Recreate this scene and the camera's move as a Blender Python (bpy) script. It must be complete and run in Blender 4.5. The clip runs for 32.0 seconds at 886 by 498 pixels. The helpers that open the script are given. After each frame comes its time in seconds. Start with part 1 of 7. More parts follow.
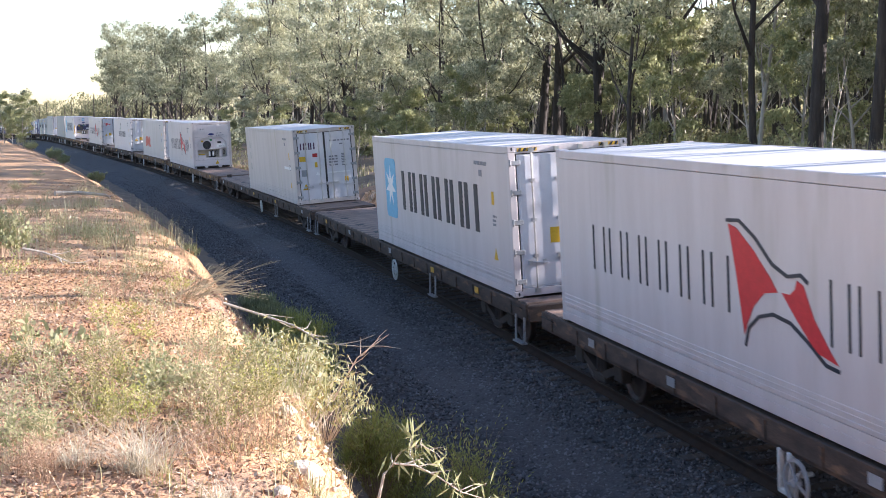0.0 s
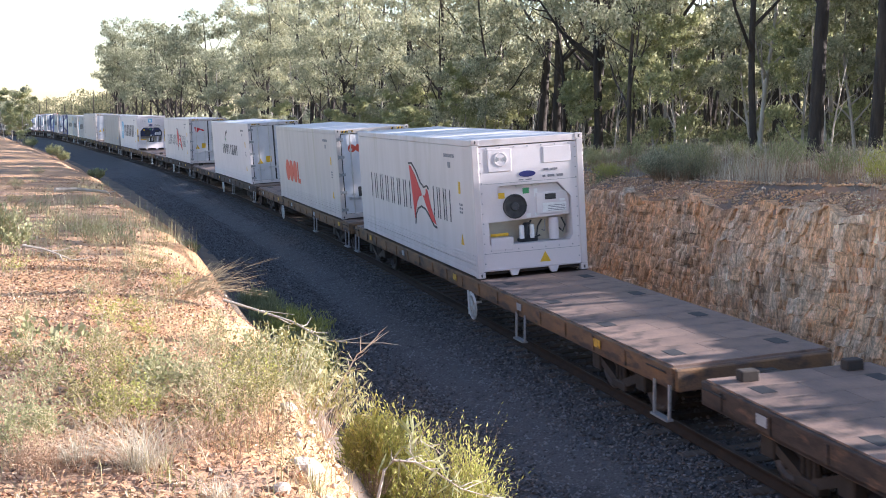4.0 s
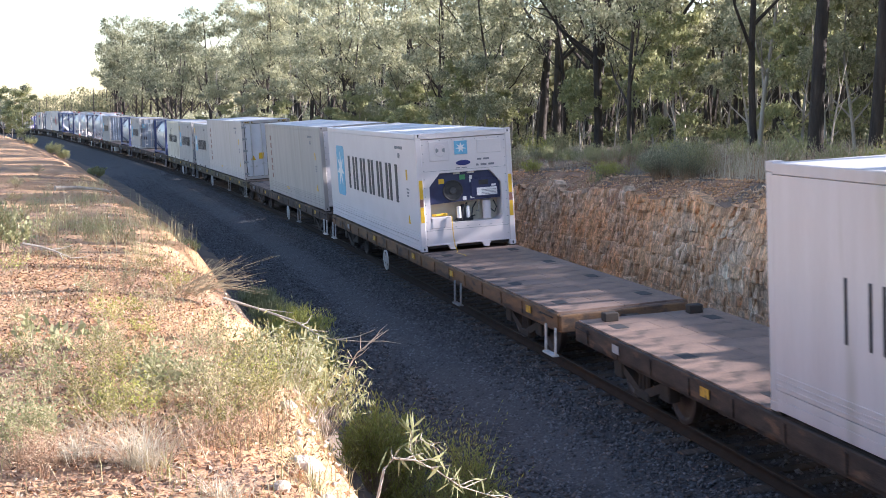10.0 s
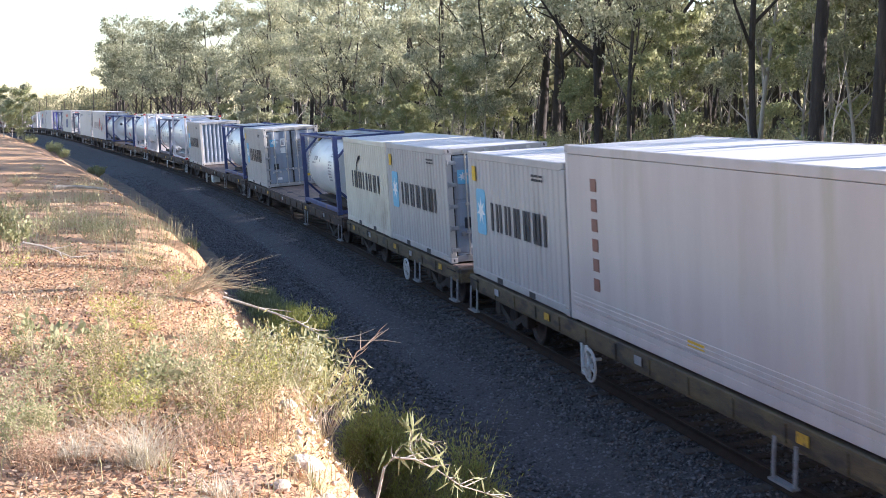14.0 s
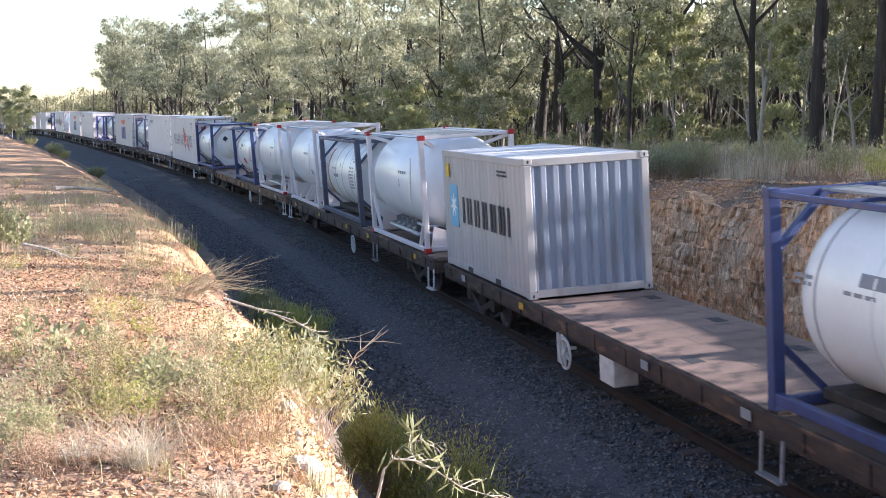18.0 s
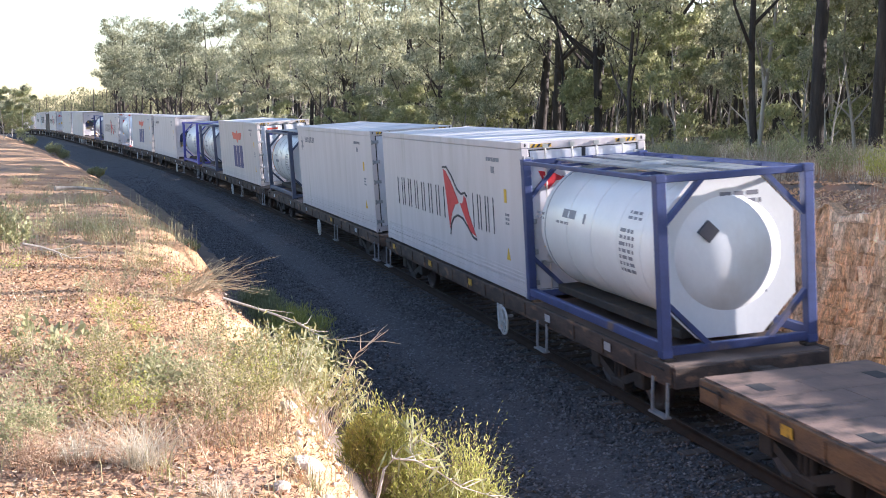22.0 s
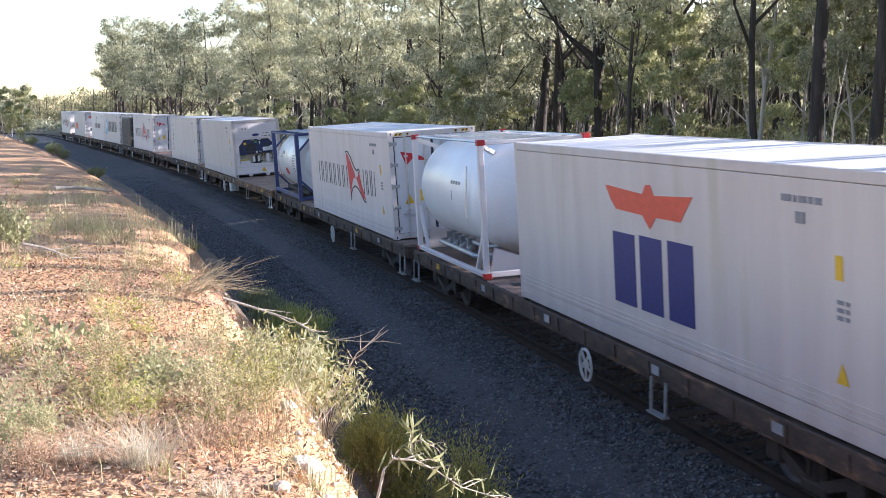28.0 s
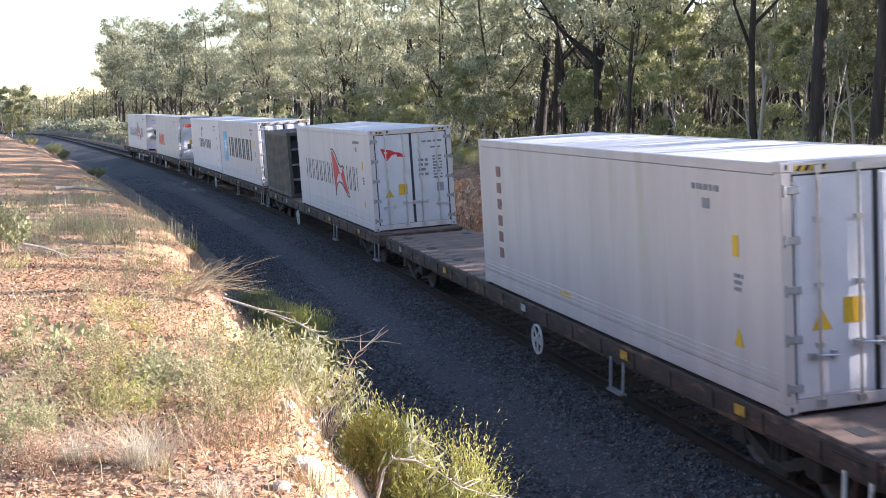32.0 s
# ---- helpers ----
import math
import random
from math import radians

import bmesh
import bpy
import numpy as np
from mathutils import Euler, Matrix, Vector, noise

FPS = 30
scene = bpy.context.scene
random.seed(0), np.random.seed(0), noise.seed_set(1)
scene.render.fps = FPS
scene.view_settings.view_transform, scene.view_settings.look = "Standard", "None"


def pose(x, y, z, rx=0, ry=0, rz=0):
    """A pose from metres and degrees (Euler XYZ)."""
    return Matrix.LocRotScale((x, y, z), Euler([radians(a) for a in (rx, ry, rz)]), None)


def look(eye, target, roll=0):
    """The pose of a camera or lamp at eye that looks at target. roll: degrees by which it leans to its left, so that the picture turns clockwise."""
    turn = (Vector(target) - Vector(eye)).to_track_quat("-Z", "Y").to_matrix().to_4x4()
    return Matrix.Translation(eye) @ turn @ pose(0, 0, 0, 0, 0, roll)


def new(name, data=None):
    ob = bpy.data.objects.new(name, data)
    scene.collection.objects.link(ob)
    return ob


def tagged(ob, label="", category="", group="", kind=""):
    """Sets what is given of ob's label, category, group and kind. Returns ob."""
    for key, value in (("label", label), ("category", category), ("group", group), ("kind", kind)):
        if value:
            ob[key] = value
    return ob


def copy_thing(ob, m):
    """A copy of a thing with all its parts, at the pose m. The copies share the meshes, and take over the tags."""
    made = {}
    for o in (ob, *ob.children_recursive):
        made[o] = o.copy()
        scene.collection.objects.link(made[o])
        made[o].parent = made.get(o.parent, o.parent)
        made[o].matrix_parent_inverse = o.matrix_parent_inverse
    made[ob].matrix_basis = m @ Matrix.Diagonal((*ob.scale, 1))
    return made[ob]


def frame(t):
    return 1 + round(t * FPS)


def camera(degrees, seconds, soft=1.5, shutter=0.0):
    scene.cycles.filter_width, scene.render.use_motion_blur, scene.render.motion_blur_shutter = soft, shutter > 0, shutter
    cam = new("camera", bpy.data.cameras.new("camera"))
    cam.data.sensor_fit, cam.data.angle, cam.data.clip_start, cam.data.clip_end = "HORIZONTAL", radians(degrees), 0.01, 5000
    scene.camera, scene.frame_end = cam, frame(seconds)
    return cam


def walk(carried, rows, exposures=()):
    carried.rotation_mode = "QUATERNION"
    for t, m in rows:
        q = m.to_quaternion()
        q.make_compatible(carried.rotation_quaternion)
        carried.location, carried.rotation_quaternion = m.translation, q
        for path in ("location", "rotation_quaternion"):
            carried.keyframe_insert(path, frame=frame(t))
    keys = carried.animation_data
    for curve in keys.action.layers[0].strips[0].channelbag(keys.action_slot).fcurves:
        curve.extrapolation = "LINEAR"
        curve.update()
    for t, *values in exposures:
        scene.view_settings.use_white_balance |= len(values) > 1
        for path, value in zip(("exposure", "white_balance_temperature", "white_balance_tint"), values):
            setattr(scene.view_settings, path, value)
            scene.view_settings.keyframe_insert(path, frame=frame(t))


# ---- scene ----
# The eye stands on the bank, on a tripod that settles a little in the first seconds.
EYE = (0.0, 0.0, 4.46)
FOCAL = 2298.4 / 1568


def aim(shift):
    """The tripod's pose when it has settled by that angle (in thousandths of the picture's height)."""
    tilt = -6.131 + math.degrees(shift / 2298.4)
    return pose(*EYE, 90 + tilt, 0, 0) @ pose(0, 0, 0, 0, 0, 0.07)


cam = camera(37.67, 32.0, soft=0.3, shutter=0.12)
walk(cam, [(t, aim(v)) for t, v in (
    (0, 8.5), (1, 6.5), (2, 5), (3, 3.6), (5.5, 1.8), (7, 0.8), (9, 0.5), (10.5, -1), (12, -2.7), (13.5, -2.5),
    (14.5, -1.2), (17, 0.2), (24, 0), (32, 0))], exposures=[(0, 1.87, 6000, 20), (32, 1.87, 6000, 20)])

# ---- light ----
SUN_EL, SUN_AZ = radians(17.5), (0.9945, 0.105)
world = bpy.data.worlds.new("sky")
scene.world = world
world.use_nodes = True
wn = world.node_tree
sky = wn.nodes.new("ShaderNodeTexSky")
sky.sky_type, sky.sun_disc = "NISHITA", False
sky.sun_elevation, sky.sun_rotation = SUN_EL, math.atan2(SUN_AZ[0], SUN_AZ[1])
sky.air_density, sky.dust_density, sky.ozone_density = 1.0, 0.5, 0.9
wn.links.new(sky.outputs[0], wn.nodes["Background"].inputs[0])
wn.nodes["Background"].inputs[1].default_value = 0.095
sun = new("sun", bpy.data.lights.new("sun", "SUN"))
sun.data.energy, sun.data.angle, sun.data.color = 5.0, radians(0.6), (1.0, 0.94, 0.85)
sun.matrix_basis = look((SUN_AZ[0] * 100, SUN_AZ[1] * 100, 100 * math.tan(SUN_EL)), (0, 0, 0))


# ---- materials ----
def surf(name, a, b, scale=3.0, rough=0.7, metal=0.0, bump=0.2, fine=40.0, stain=None, stain_scale=0.8, amount=0.5,
         vary=0.0, stretch=(1, 1, 1), island=False, dist=0.01, spec=0.4, tones=None, grain=0.25):
    """A surface of two tones, with grain, stains of a third tone and relief, at real-world size."""
    m = bpy.data.materials.new(name)
    m.use_nodes = True
    nt = m.node_tree
    bs = nt.nodes["Principled BSDF"]
    n, lk = nt.nodes.new, nt.links.new
    tc, mp = n("ShaderNodeTexCoord"), n("ShaderNodeMapping")
    mp.inputs["Scale"].default_value = stretch
    lk(tc.outputs["Object"], mp.inputs[0])

    def tex(sc, detail=5.0):
        t = n("ShaderNodeTexNoise")
        t.inputs["Scale"].default_value, t.inputs["Detail"].default_value = sc, detail
        lk(mp.outputs[0], t.inputs["Vector"])
        return t

    def mix(fac, x, y):
        k = n("ShaderNodeMix")
        k.data_type = "RGBA"
        for v, s in ((fac, 0), (x, 6), (y, 7)):
            if isinstance(v, (float, int)):
                k.inputs[s].default_value = v
            elif isinstance(v, tuple):
                k.inputs[s].default_value = (*v, 1)
            else:
                lk(v, k.inputs[s])
        return k.outputs[2]

    def ramp(v, lo, hi):
        r = n("ShaderNodeMapRange")
        r.inputs[1].default_value, r.inputs[2].default_value = lo, hi
        lk(v, r.inputs[0])
        return r.outputs[0]

    t1 = tex(scale)
    if tones:
        src = n("ShaderNodeNewGeometry").outputs["Random Per Island"] if island else n("ShaderNodeObjectInfo").outputs["Random"]
        cr = n("ShaderNodeValToRGB")
        while len(cr.color_ramp.elements) < len(tones):
            cr.color_ramp.elements.new(0.5)
        for i, c in enumerate(tones):
            cr.color_ramp.elements[i].position = i / (len(tones) - 1)
            cr.color_ramp.elements[i].color = (*c, 1)
        lk(src, cr.inputs[0])
        a = cr.outputs[0]
    col = mix(ramp(t1.outputs[0], 0.35, 0.65), a, b)
    t2 = tex(fine, 3.0)
    if stain:
        t3 = tex(stain_scale, 8.0)
        lo = 0.72 - 0.4 * amount
        col = mix(ramp(t3.outputs[0], lo, lo + 0.12), col, stain)
    dark = n("ShaderNodeHueSaturation")
    lk(col, dark.inputs["Color"])
    val = ramp(t2.outputs[0], 0.2, 0.8)
    v2 = n("ShaderNodeMath")
    v2.operation = "MULTIPLY_ADD"
    lk(val, v2.inputs[0])
    v2.inputs[1].default_value, v2.inputs[2].default_value = grain, 1 - 0.52 * grain
    out = v2.outputs[0]
    if vary:
        src = n("ShaderNodeNewGeometry").outputs["Random Per Island"] if island else n("ShaderNodeObjectInfo").outputs["Random"]
        v3, v4 = n("ShaderNodeMath"), n("ShaderNodeMath")
        v3.operation, v4.operation = "MULTIPLY_ADD", "MULTIPLY"
        lk(src, v3.inputs[0])
        v3.inputs[1].default_value, v3.inputs[2].default_value = 2 * vary, 1 - vary
        lk(v3.outputs[0], v4.inputs[0])
        lk(out, v4.inputs[1])
        out = v4.outputs[0]
    lk(out, dark.inputs["Value"])
    lk(dark.outputs[0], bs.inputs["Base Color"])
    bs.inputs["Roughness"].default_value, bs.inputs["Metallic"].default_value = rough, metal
    bs.inputs["Specular IOR Level"].default_value = spec
    if bump:
        bp = n("ShaderNodeBump")
        bp.inputs["Strength"].default_value, bp.inputs["Distance"].default_value = bump, dist
        lk(t2.outputs[0], bp.inputs["Height"])
        lk(bp.outputs[0], bs.inputs["Normal"])
    return m


def leafy(name, tones, rough=0.5, glow=0.5):
    """Leaves: each leaf picks its own tone, and some light passes through."""
    m = bpy.data.materials.new(name)
    m.use_nodes = True
    nt = m.node_tree
    bs, n, lk = nt.nodes["Principled BSDF"], nt.nodes.new, nt.links.new
    r = n("ShaderNodeValToRGB")
    while len(r.color_ramp.elements) < len(tones):
        r.color_ramp.elements.new(0.5)
    for i, c in enumerate(tones):
        r.color_ramp.elements[i].position = i / (len(tones) - 1)
        r.color_ramp.elements[i].color = (*c, 1)
    lk(n("ShaderNodeNewGeometry").outputs["Random Per Island"], r.inputs[0])
    lk(r.outputs[0], bs.inputs["Base Color"])
    bs.inputs["Roughness"].default_value = rough + 0.12
    bs.inputs["Specular IOR Level"].default_value = 0.2
    tr, mx = n("ShaderNodeBsdfTranslucent"), n("ShaderNodeMixShader")
    lk(r.outputs[0], tr.inputs[0])
    mx.inputs[0].default_value = glow
    lk(bs.outputs[0], mx.inputs[1])
    lk(tr.outputs[0], mx.inputs[2])
    lk(mx.outputs[0], nt.nodes["Material Output"].inputs[0])
    return m


M = {}
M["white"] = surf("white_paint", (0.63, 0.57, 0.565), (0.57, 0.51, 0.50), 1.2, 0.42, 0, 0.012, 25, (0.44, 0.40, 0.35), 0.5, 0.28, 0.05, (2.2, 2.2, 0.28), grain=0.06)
M["bright"] = surf("clean_white_paint", (0.71, 0.655, 0.66), (0.67, 0.615, 0.62), 1.5, 0.38, 0, 0.012, 30, (0.62, 0.60, 0.56), 0.7, 0.15, 0.03, grain=0.06)
M["cream"] = surf("cream_paint", (0.66, 0.62, 0.52), (0.58, 0.54, 0.45), 1.5, 0.5, 0, 0.012, 25, (0.42, 0.36, 0.28), 0.6, 0.3, 0.05, grain=0.06)
M["offwhite"] = surf("weathered_white_paint", (0.565, 0.51, 0.485), (0.505, 0.45, 0.43), 1.0, 0.5, 0, 0.012, 25, (0.44, 0.40, 0.32), 0.6, 0.4, 0.04, (2.2, 2.2, 0.28), grain=0.06)
M["band"] = surf("grey_tank_band", (0.40, 0.40, 0.41), (0.33, 0.33, 0.34), 6, 0.6, 0, 0.02, 40)
M["rustlabel"] = surf("orange_brown_decal", (0.50, 0.22, 0.10), (0.40, 0.16, 0.08), 8, 0.6, 0, 0.02, 40, (0.16, 0.08, 0.05), 9, 0.4)
M["dusty"] = surf("dusty_white_paint", (0.43, 0.39, 0.365), (0.37, 0.335, 0.31), 1.0, 0.55, 0, 0.012, 25, (0.34, 0.30, 0.25), 0.6, 0.4, 0.04, (2.2, 2.2, 0.28), grain=0.06)
M["faint"] = surf("faded_print", (0.43, 0.42, 0.40), (0.40, 0.39, 0.37), 8, 0.5, 0, 0.0, 60)
M["grey"] = surf("grey_paint", (0.45, 0.425, 0.41), (0.40, 0.38, 0.365), 1.3, 0.5, 0, 0.012, 25, (0.28, 0.24, 0.20), 0.8, 0.35, 0.05, (2.2, 2.2, 0.28), grain=0.06)
# leading end of the grey boxes: bluer and darker than their sides
M["bluegrey"] = surf("blue_grey_end_coat", (0.29, 0.33, 0.40), (0.24, 0.275, 0.34), 1.6, 0.5, 0, 0.02, 25, (0.22, 0.22, 0.23), 1.4, 0.4, 0.05, (2.2, 2.2, 0.35), grain=0.1)
M["darkbox"] = surf("dark_brown_paint", (0.10, 0.085, 0.075), (0.07, 0.06, 0.055), 1.5, 0.6, 0, 0.1, 25, (0.16, 0.10, 0.07), 0.8, 0.4)
# one roof tone for all but the dark box, paler than the side walls
M["roof"] = surf("pale_roof_tone", (0.72, 0.69, 0.69), (0.62, 0.59, 0.59), 0.7, 0.45, 0, 0.012, 20, (0.50, 0.49, 0.47), 0.35, 0.45, 0.05, grain=0.06)
M["door"] = surf("door_paint", (0.68, 0.67, 0.695), (0.60, 0.59, 0.62), 2.0, 0.45, 0, 0.012, 30, (0.48, 0.44, 0.40), 1.2, 0.25, 0.05, grain=0.06)
M["steel"] = surf("bare_steel", (0.62, 0.62, 0.62), (0.5, 0.5, 0.5), 6, 0.3, 0.8, 0.05, 60)
M["hinge"] = surf("grey_hinge_steel", (0.36, 0.37, 0.38), (0.27, 0.27, 0.28), 7, 0.5, 0.3, 0.1, 50, (0.22, 0.17, 0.13), 5, 0.35)
M["pipe"] = surf("dull_pipe_metal", (0.35, 0.36, 0.38), (0.26, 0.27, 0.29), 8, 0.45, 0.7, 0.1, 60)
# black for rubber parts, and for the painted darkness of holes and pockets
M["gasket"] = surf("black_rubber_and_hole_shade", (0.03, 0.03, 0.035), (0.05, 0.05, 0.05), 9, 0.7, 0, 0.1, 60)
M["dark"] = surf("dark_machinery", (0.03, 0.032, 0.04), (0.06, 0.065, 0.075), 5, 0.5, 0.2, 0.2, 40)
M["navy"] = surf("navy_paint", (0.035, 0.045, 0.11), (0.025, 0.03, 0.08), 3, 0.45, 0, 0.06, 40)
M["blueframe"] = surf("blue_frame_paint", (0.06, 0.082, 0.205), (0.045, 0.06, 0.15), 3, 0.45, 0, 0.1, 40, (0.16, 0.12, 0.10), 1.5, 0.3, 0.15)
M["violetframe"] = surf("violet_blue_frame_paint", (0.12, 0.11, 0.42), (0.09, 0.09, 0.34), 3, 0.42, 0, 0.1, 40, (0.16, 0.12, 0.12), 1.5, 0.25)
M["slateframe"] = surf("slate_frame_paint", (0.09, 0.10, 0.15), (0.07, 0.08, 0.12), 3, 0.45, 0, 0.1, 40, (0.14, 0.11, 0.09), 1.5, 0.25)
M["tank"] = surf("white_tank_skin", (0.76, 0.76, 0.75), (0.70, 0.70, 0.69), 1.0, 0.28, 0.0, 0.012, 20, (0.58, 0.55, 0.50), 0.6, 0.2, 0.04, (1, 1, 0.6), grain=0.06)
M["tanksteel"] = surf("bright_tank_skin", (0.74, 0.75, 0.78), (0.68, 0.69, 0.72), 1.0, 0.3, 0.0, 0.012, 20, (0.5, 0.47, 0.43), 0.6, 0.25, 0.04, grain=0.06)
M["rust"] = surf("rusted_sill", (0.095, 0.066, 0.05), (0.052, 0.038, 0.032), 3.5, 0.85, 0.0, 0.5, 30, (0.21, 0.12, 0.07), 2.6, 0.4, 0.2, (0.6, 1, 2.0), grain=0.5)
M["orangesill"] = surf("orange_brown_sill", (0.21, 0.115, 0.055), (0.13, 0.08, 0.05), 2.6, 0.8, 0, 0.4, 30, (0.07, 0.05, 0.04), 2.4, 0.5, stretch=(0.6, 1, 2.0), grain=0.5)
M["yellowsill"] = surf("faded_yellow_sill", (0.15, 0.115, 0.062), (0.095, 0.075, 0.05), 3.0, 0.8, 0, 0.4, 30, (0.06, 0.05, 0.042), 2.2, 0.5, stretch=(0.6, 1, 2.0), grain=0.5)
M["under"] = surf("grimy_underframe", (0.035, 0.030, 0.027), (0.055, 0.045, 0.038), 3, 0.85, 0.1, 0.4, 30, (0.08, 0.055, 0.035), 2, 0.35)
M["wheel"] = surf("worn_wheel_steel", (0.08, 0.07, 0.065), (0.13, 0.11, 0.10), 4, 0.5, 0.6, 0.1, 40)
M["plank"] = surf("weathered_deck_plank", (0.25, 0.17, 0.12), (0.17, 0.12, 0.09), 2.5, 0.8, 0, 0.5, 24, (0.34, 0.27, 0.22), 1.6, 0.4, 0.28, (6, 0.8, 1))
M["plate"] = surf("rusty_deck_plate", (0.27, 0.18, 0.14), (0.17, 0.12, 0.10), 2.2, 0.65, 0.1, 0.3, 30, (0.065, 0.05, 0.045), 1.7, 0.45, 0.14)
M["deck"] = surf("deck_plate", (0.17, 0.12, 0.095), (0.12, 0.09, 0.075), 1.5, 0.75, 0.1, 0.3, 30, (0.26, 0.19, 0.15), 0.9, 0.4, 0.15)
M["wornyellow"] = surf("worn_yellow_paint", (0.60, 0.35, 0.04), (0.48, 0.27, 0.04), 6, 0.65, 0, 0.1, 40, (0.14, 0.09, 0.05), 7, 0.45)
M["step"] = surf("white_step_paint", (0.70, 0.70, 0.68), (0.55, 0.54, 0.51), 6, 0.55, 0, 0.15, 50, (0.25, 0.18, 0.13), 4, 0.3)
for nm, c in (("ink", (0.035, 0.037, 0.05)), ("red", (0.60, 0.035, 0.045)), ("sky_blue", (0.16, 0.45, 0.66)), ("deep_blue", (0.03, 0.036, 0.17)),
              ("yellow", (0.72, 0.44, 0.03)), ("greyink", (0.22, 0.22, 0.25)), ("rustink", (0.23, 0.11, 0.09)), ("signwhite", (0.82, 0.82, 0.82)),
              ("sticker", (0.30, 0.31, 0.32)), ("coral", (0.66, 0.10, 0.06)), ("green", (0.06, 0.28, 0.12)), ("castred", (0.45, 0.03, 0.03)), ("plum", (0.10, 0.05, 0.10))):
    M[nm] = surf(nm + "_print", c, tuple(0.88 * v for v in c), 8, 0.5, 0, 0.03, 60)
M["soil"] = surf("orange_soil", (0.55, 0.33, 0.18), (0.45, 0.255, 0.13), 0.9, 0.95, 0, 0.9, 16, (0.31, 0.19, 0.125), 0.6, 0.5, 0, dist=0.06)
M["verge"] = surf("brown_verge_earth", (0.17, 0.125, 0.09), (0.12, 0.09, 0.07), 0.8, 0.95, 0, 0.9, 14, (0.26, 0.18, 0.12), 0.6, 0.4, 0, dist=0.03)
M["forest_floor"] = surf("leaf_littered_floor", (0.15, 0.115, 0.075), (0.11, 0.09, 0.058), 0.6, 0.95, 0, 0.9, 10, (0.26, 0.21, 0.11), 0.25, 0.5, 0, dist=0.05)
M["ballast"] = surf("dark_crushed_stone", (0.064, 0.062, 0.063), (0.092, 0.089, 0.09), 18, 0.9, 0, 1.0, 22, (0.05, 0.048, 0.05), 0.7, 0.4, dist=0.04)
M["pebble"] = surf("ballast_pebbles", (0.088, 0.086, 0.09), (0.135, 0.132, 0.136), 5, 0.85, 0, 0.4, 30, None, 1, 0.5, 0.6, island=True)
M["sleeper"] = surf("weathered_sleeper", (0.075, 0.06, 0.05), (0.11, 0.09, 0.075), 3, 0.9, 0, 0.5, 30, None, 1, 0.5, 0.25, (1, 5, 1))
M["rail"] = surf("rail_steel", (0.045, 0.034, 0.028), (0.035, 0.028, 0.024), 5, 0.9, 0.0, 0.2, 40, spec=0.1)
M["railhead"] = surf("polished_railhead", (0.085, 0.07, 0.06), (0.06, 0.05, 0.045), 5, 0.6, 0.2, 0.05, 40, spec=0.2)
def rocky(name, island):
    """Weathered sandstone: each block its own tone, upright streaks, rusty stains and dark hairline cracks."""
    m = surf(name, (0.4, 0.26, 0.16), (0.46, 0.30, 0.19), 1.6, 0.92, 0, 0.0, 30, (0.24, 0.15, 0.10), 2.4, 0.3, 0.22, (1, 1, 0.7), island=island, tones=ROCKS, grain=0.3)
    nt = m.node_tree
    bs, n, lk = nt.nodes["Principled BSDF"], nt.nodes.new, nt.links.new
    tc = n("ShaderNodeNewGeometry")

    def tex(kind, scale, stretch):
        mp, t = n("ShaderNodeMapping"), n(kind)
        mp.inputs["Scale"].default_value = stretch
        t.inputs["Scale"].default_value = scale
        lk(tc.outputs["Position"], mp.inputs[0])
        lk(mp.outputs[0], t.inputs["Vector"])
        return t

    streak = tex("ShaderNodeTexNoise", 7.0, (1, 1, 0.4))
    streak.inputs["Detail"].default_value = 8.0
    speck = tex("ShaderNodeTexNoise", 26.0, (1, 1, 0.5))
    speck.inputs["Detail"].default_value = 6.0
    ledge = tex("ShaderNodeTexNoise", 3.2, (0.35, 0.35, 2.2))
    ledge.inputs["Detail"].default_value = 9.0
    old = bs.inputs["Base Color"].links[0].from_socket

    def ranged(v, a, b, lo, hi):
        r = n("ShaderNodeMapRange")
        for k, x in enumerate((a, b, lo, hi)):
            r.inputs[k + 1].default_value = x
        lk(v, r.inputs[0])
        return r.outputs[0]

    def times(c, v):
        h = n("ShaderNodeHueSaturation")
        lk(c, h.inputs["Color"])
        lk(v, h.inputs["Value"])
        return h.outputs[0]

    iron = tex("ShaderNodeTexNoise", 0.55, (1, 1, 1.3))
    iron.inputs["Detail"].default_value = 6.0
    tint = n("ShaderNodeMix")
    tint.data_type = "RGBA"
    lk(ranged(iron.outputs[0], 0.38, 0.62, 0.1, 0.8), tint.inputs[0])
    lk(old, tint.inputs[6])
    tint.inputs[7].default_value = (0.80, 0.42, 0.20, 1)
    c = times(tint.outputs[2], ranged(streak.outputs[0], 0.32, 0.68, 0.7, 1.3))
    c = times(c, ranged(speck.outputs[0], 0.34, 0.6, 0.74, 1.2))
    lk(times(c, ranged(ledge.outputs[0], 0.33, 0.40, 0.66, 1.0)), bs.inputs["Base Color"])
    normal = None
    for t, power, depth in ((ledge, 0.9, 0.12), (streak, 1.0, 0.07), (speck, 0.8, 0.02)):
        b = n("ShaderNodeBump")
        b.inputs["Strength"].default_value, b.inputs["Distance"].default_value = power, depth
        lk(t.outputs[0], b.inputs["Height"])
        if normal:
            lk(normal, b.inputs["Normal"])
        normal = b.outputs[0]
    lk(normal, bs.inputs["Normal"])
    return m


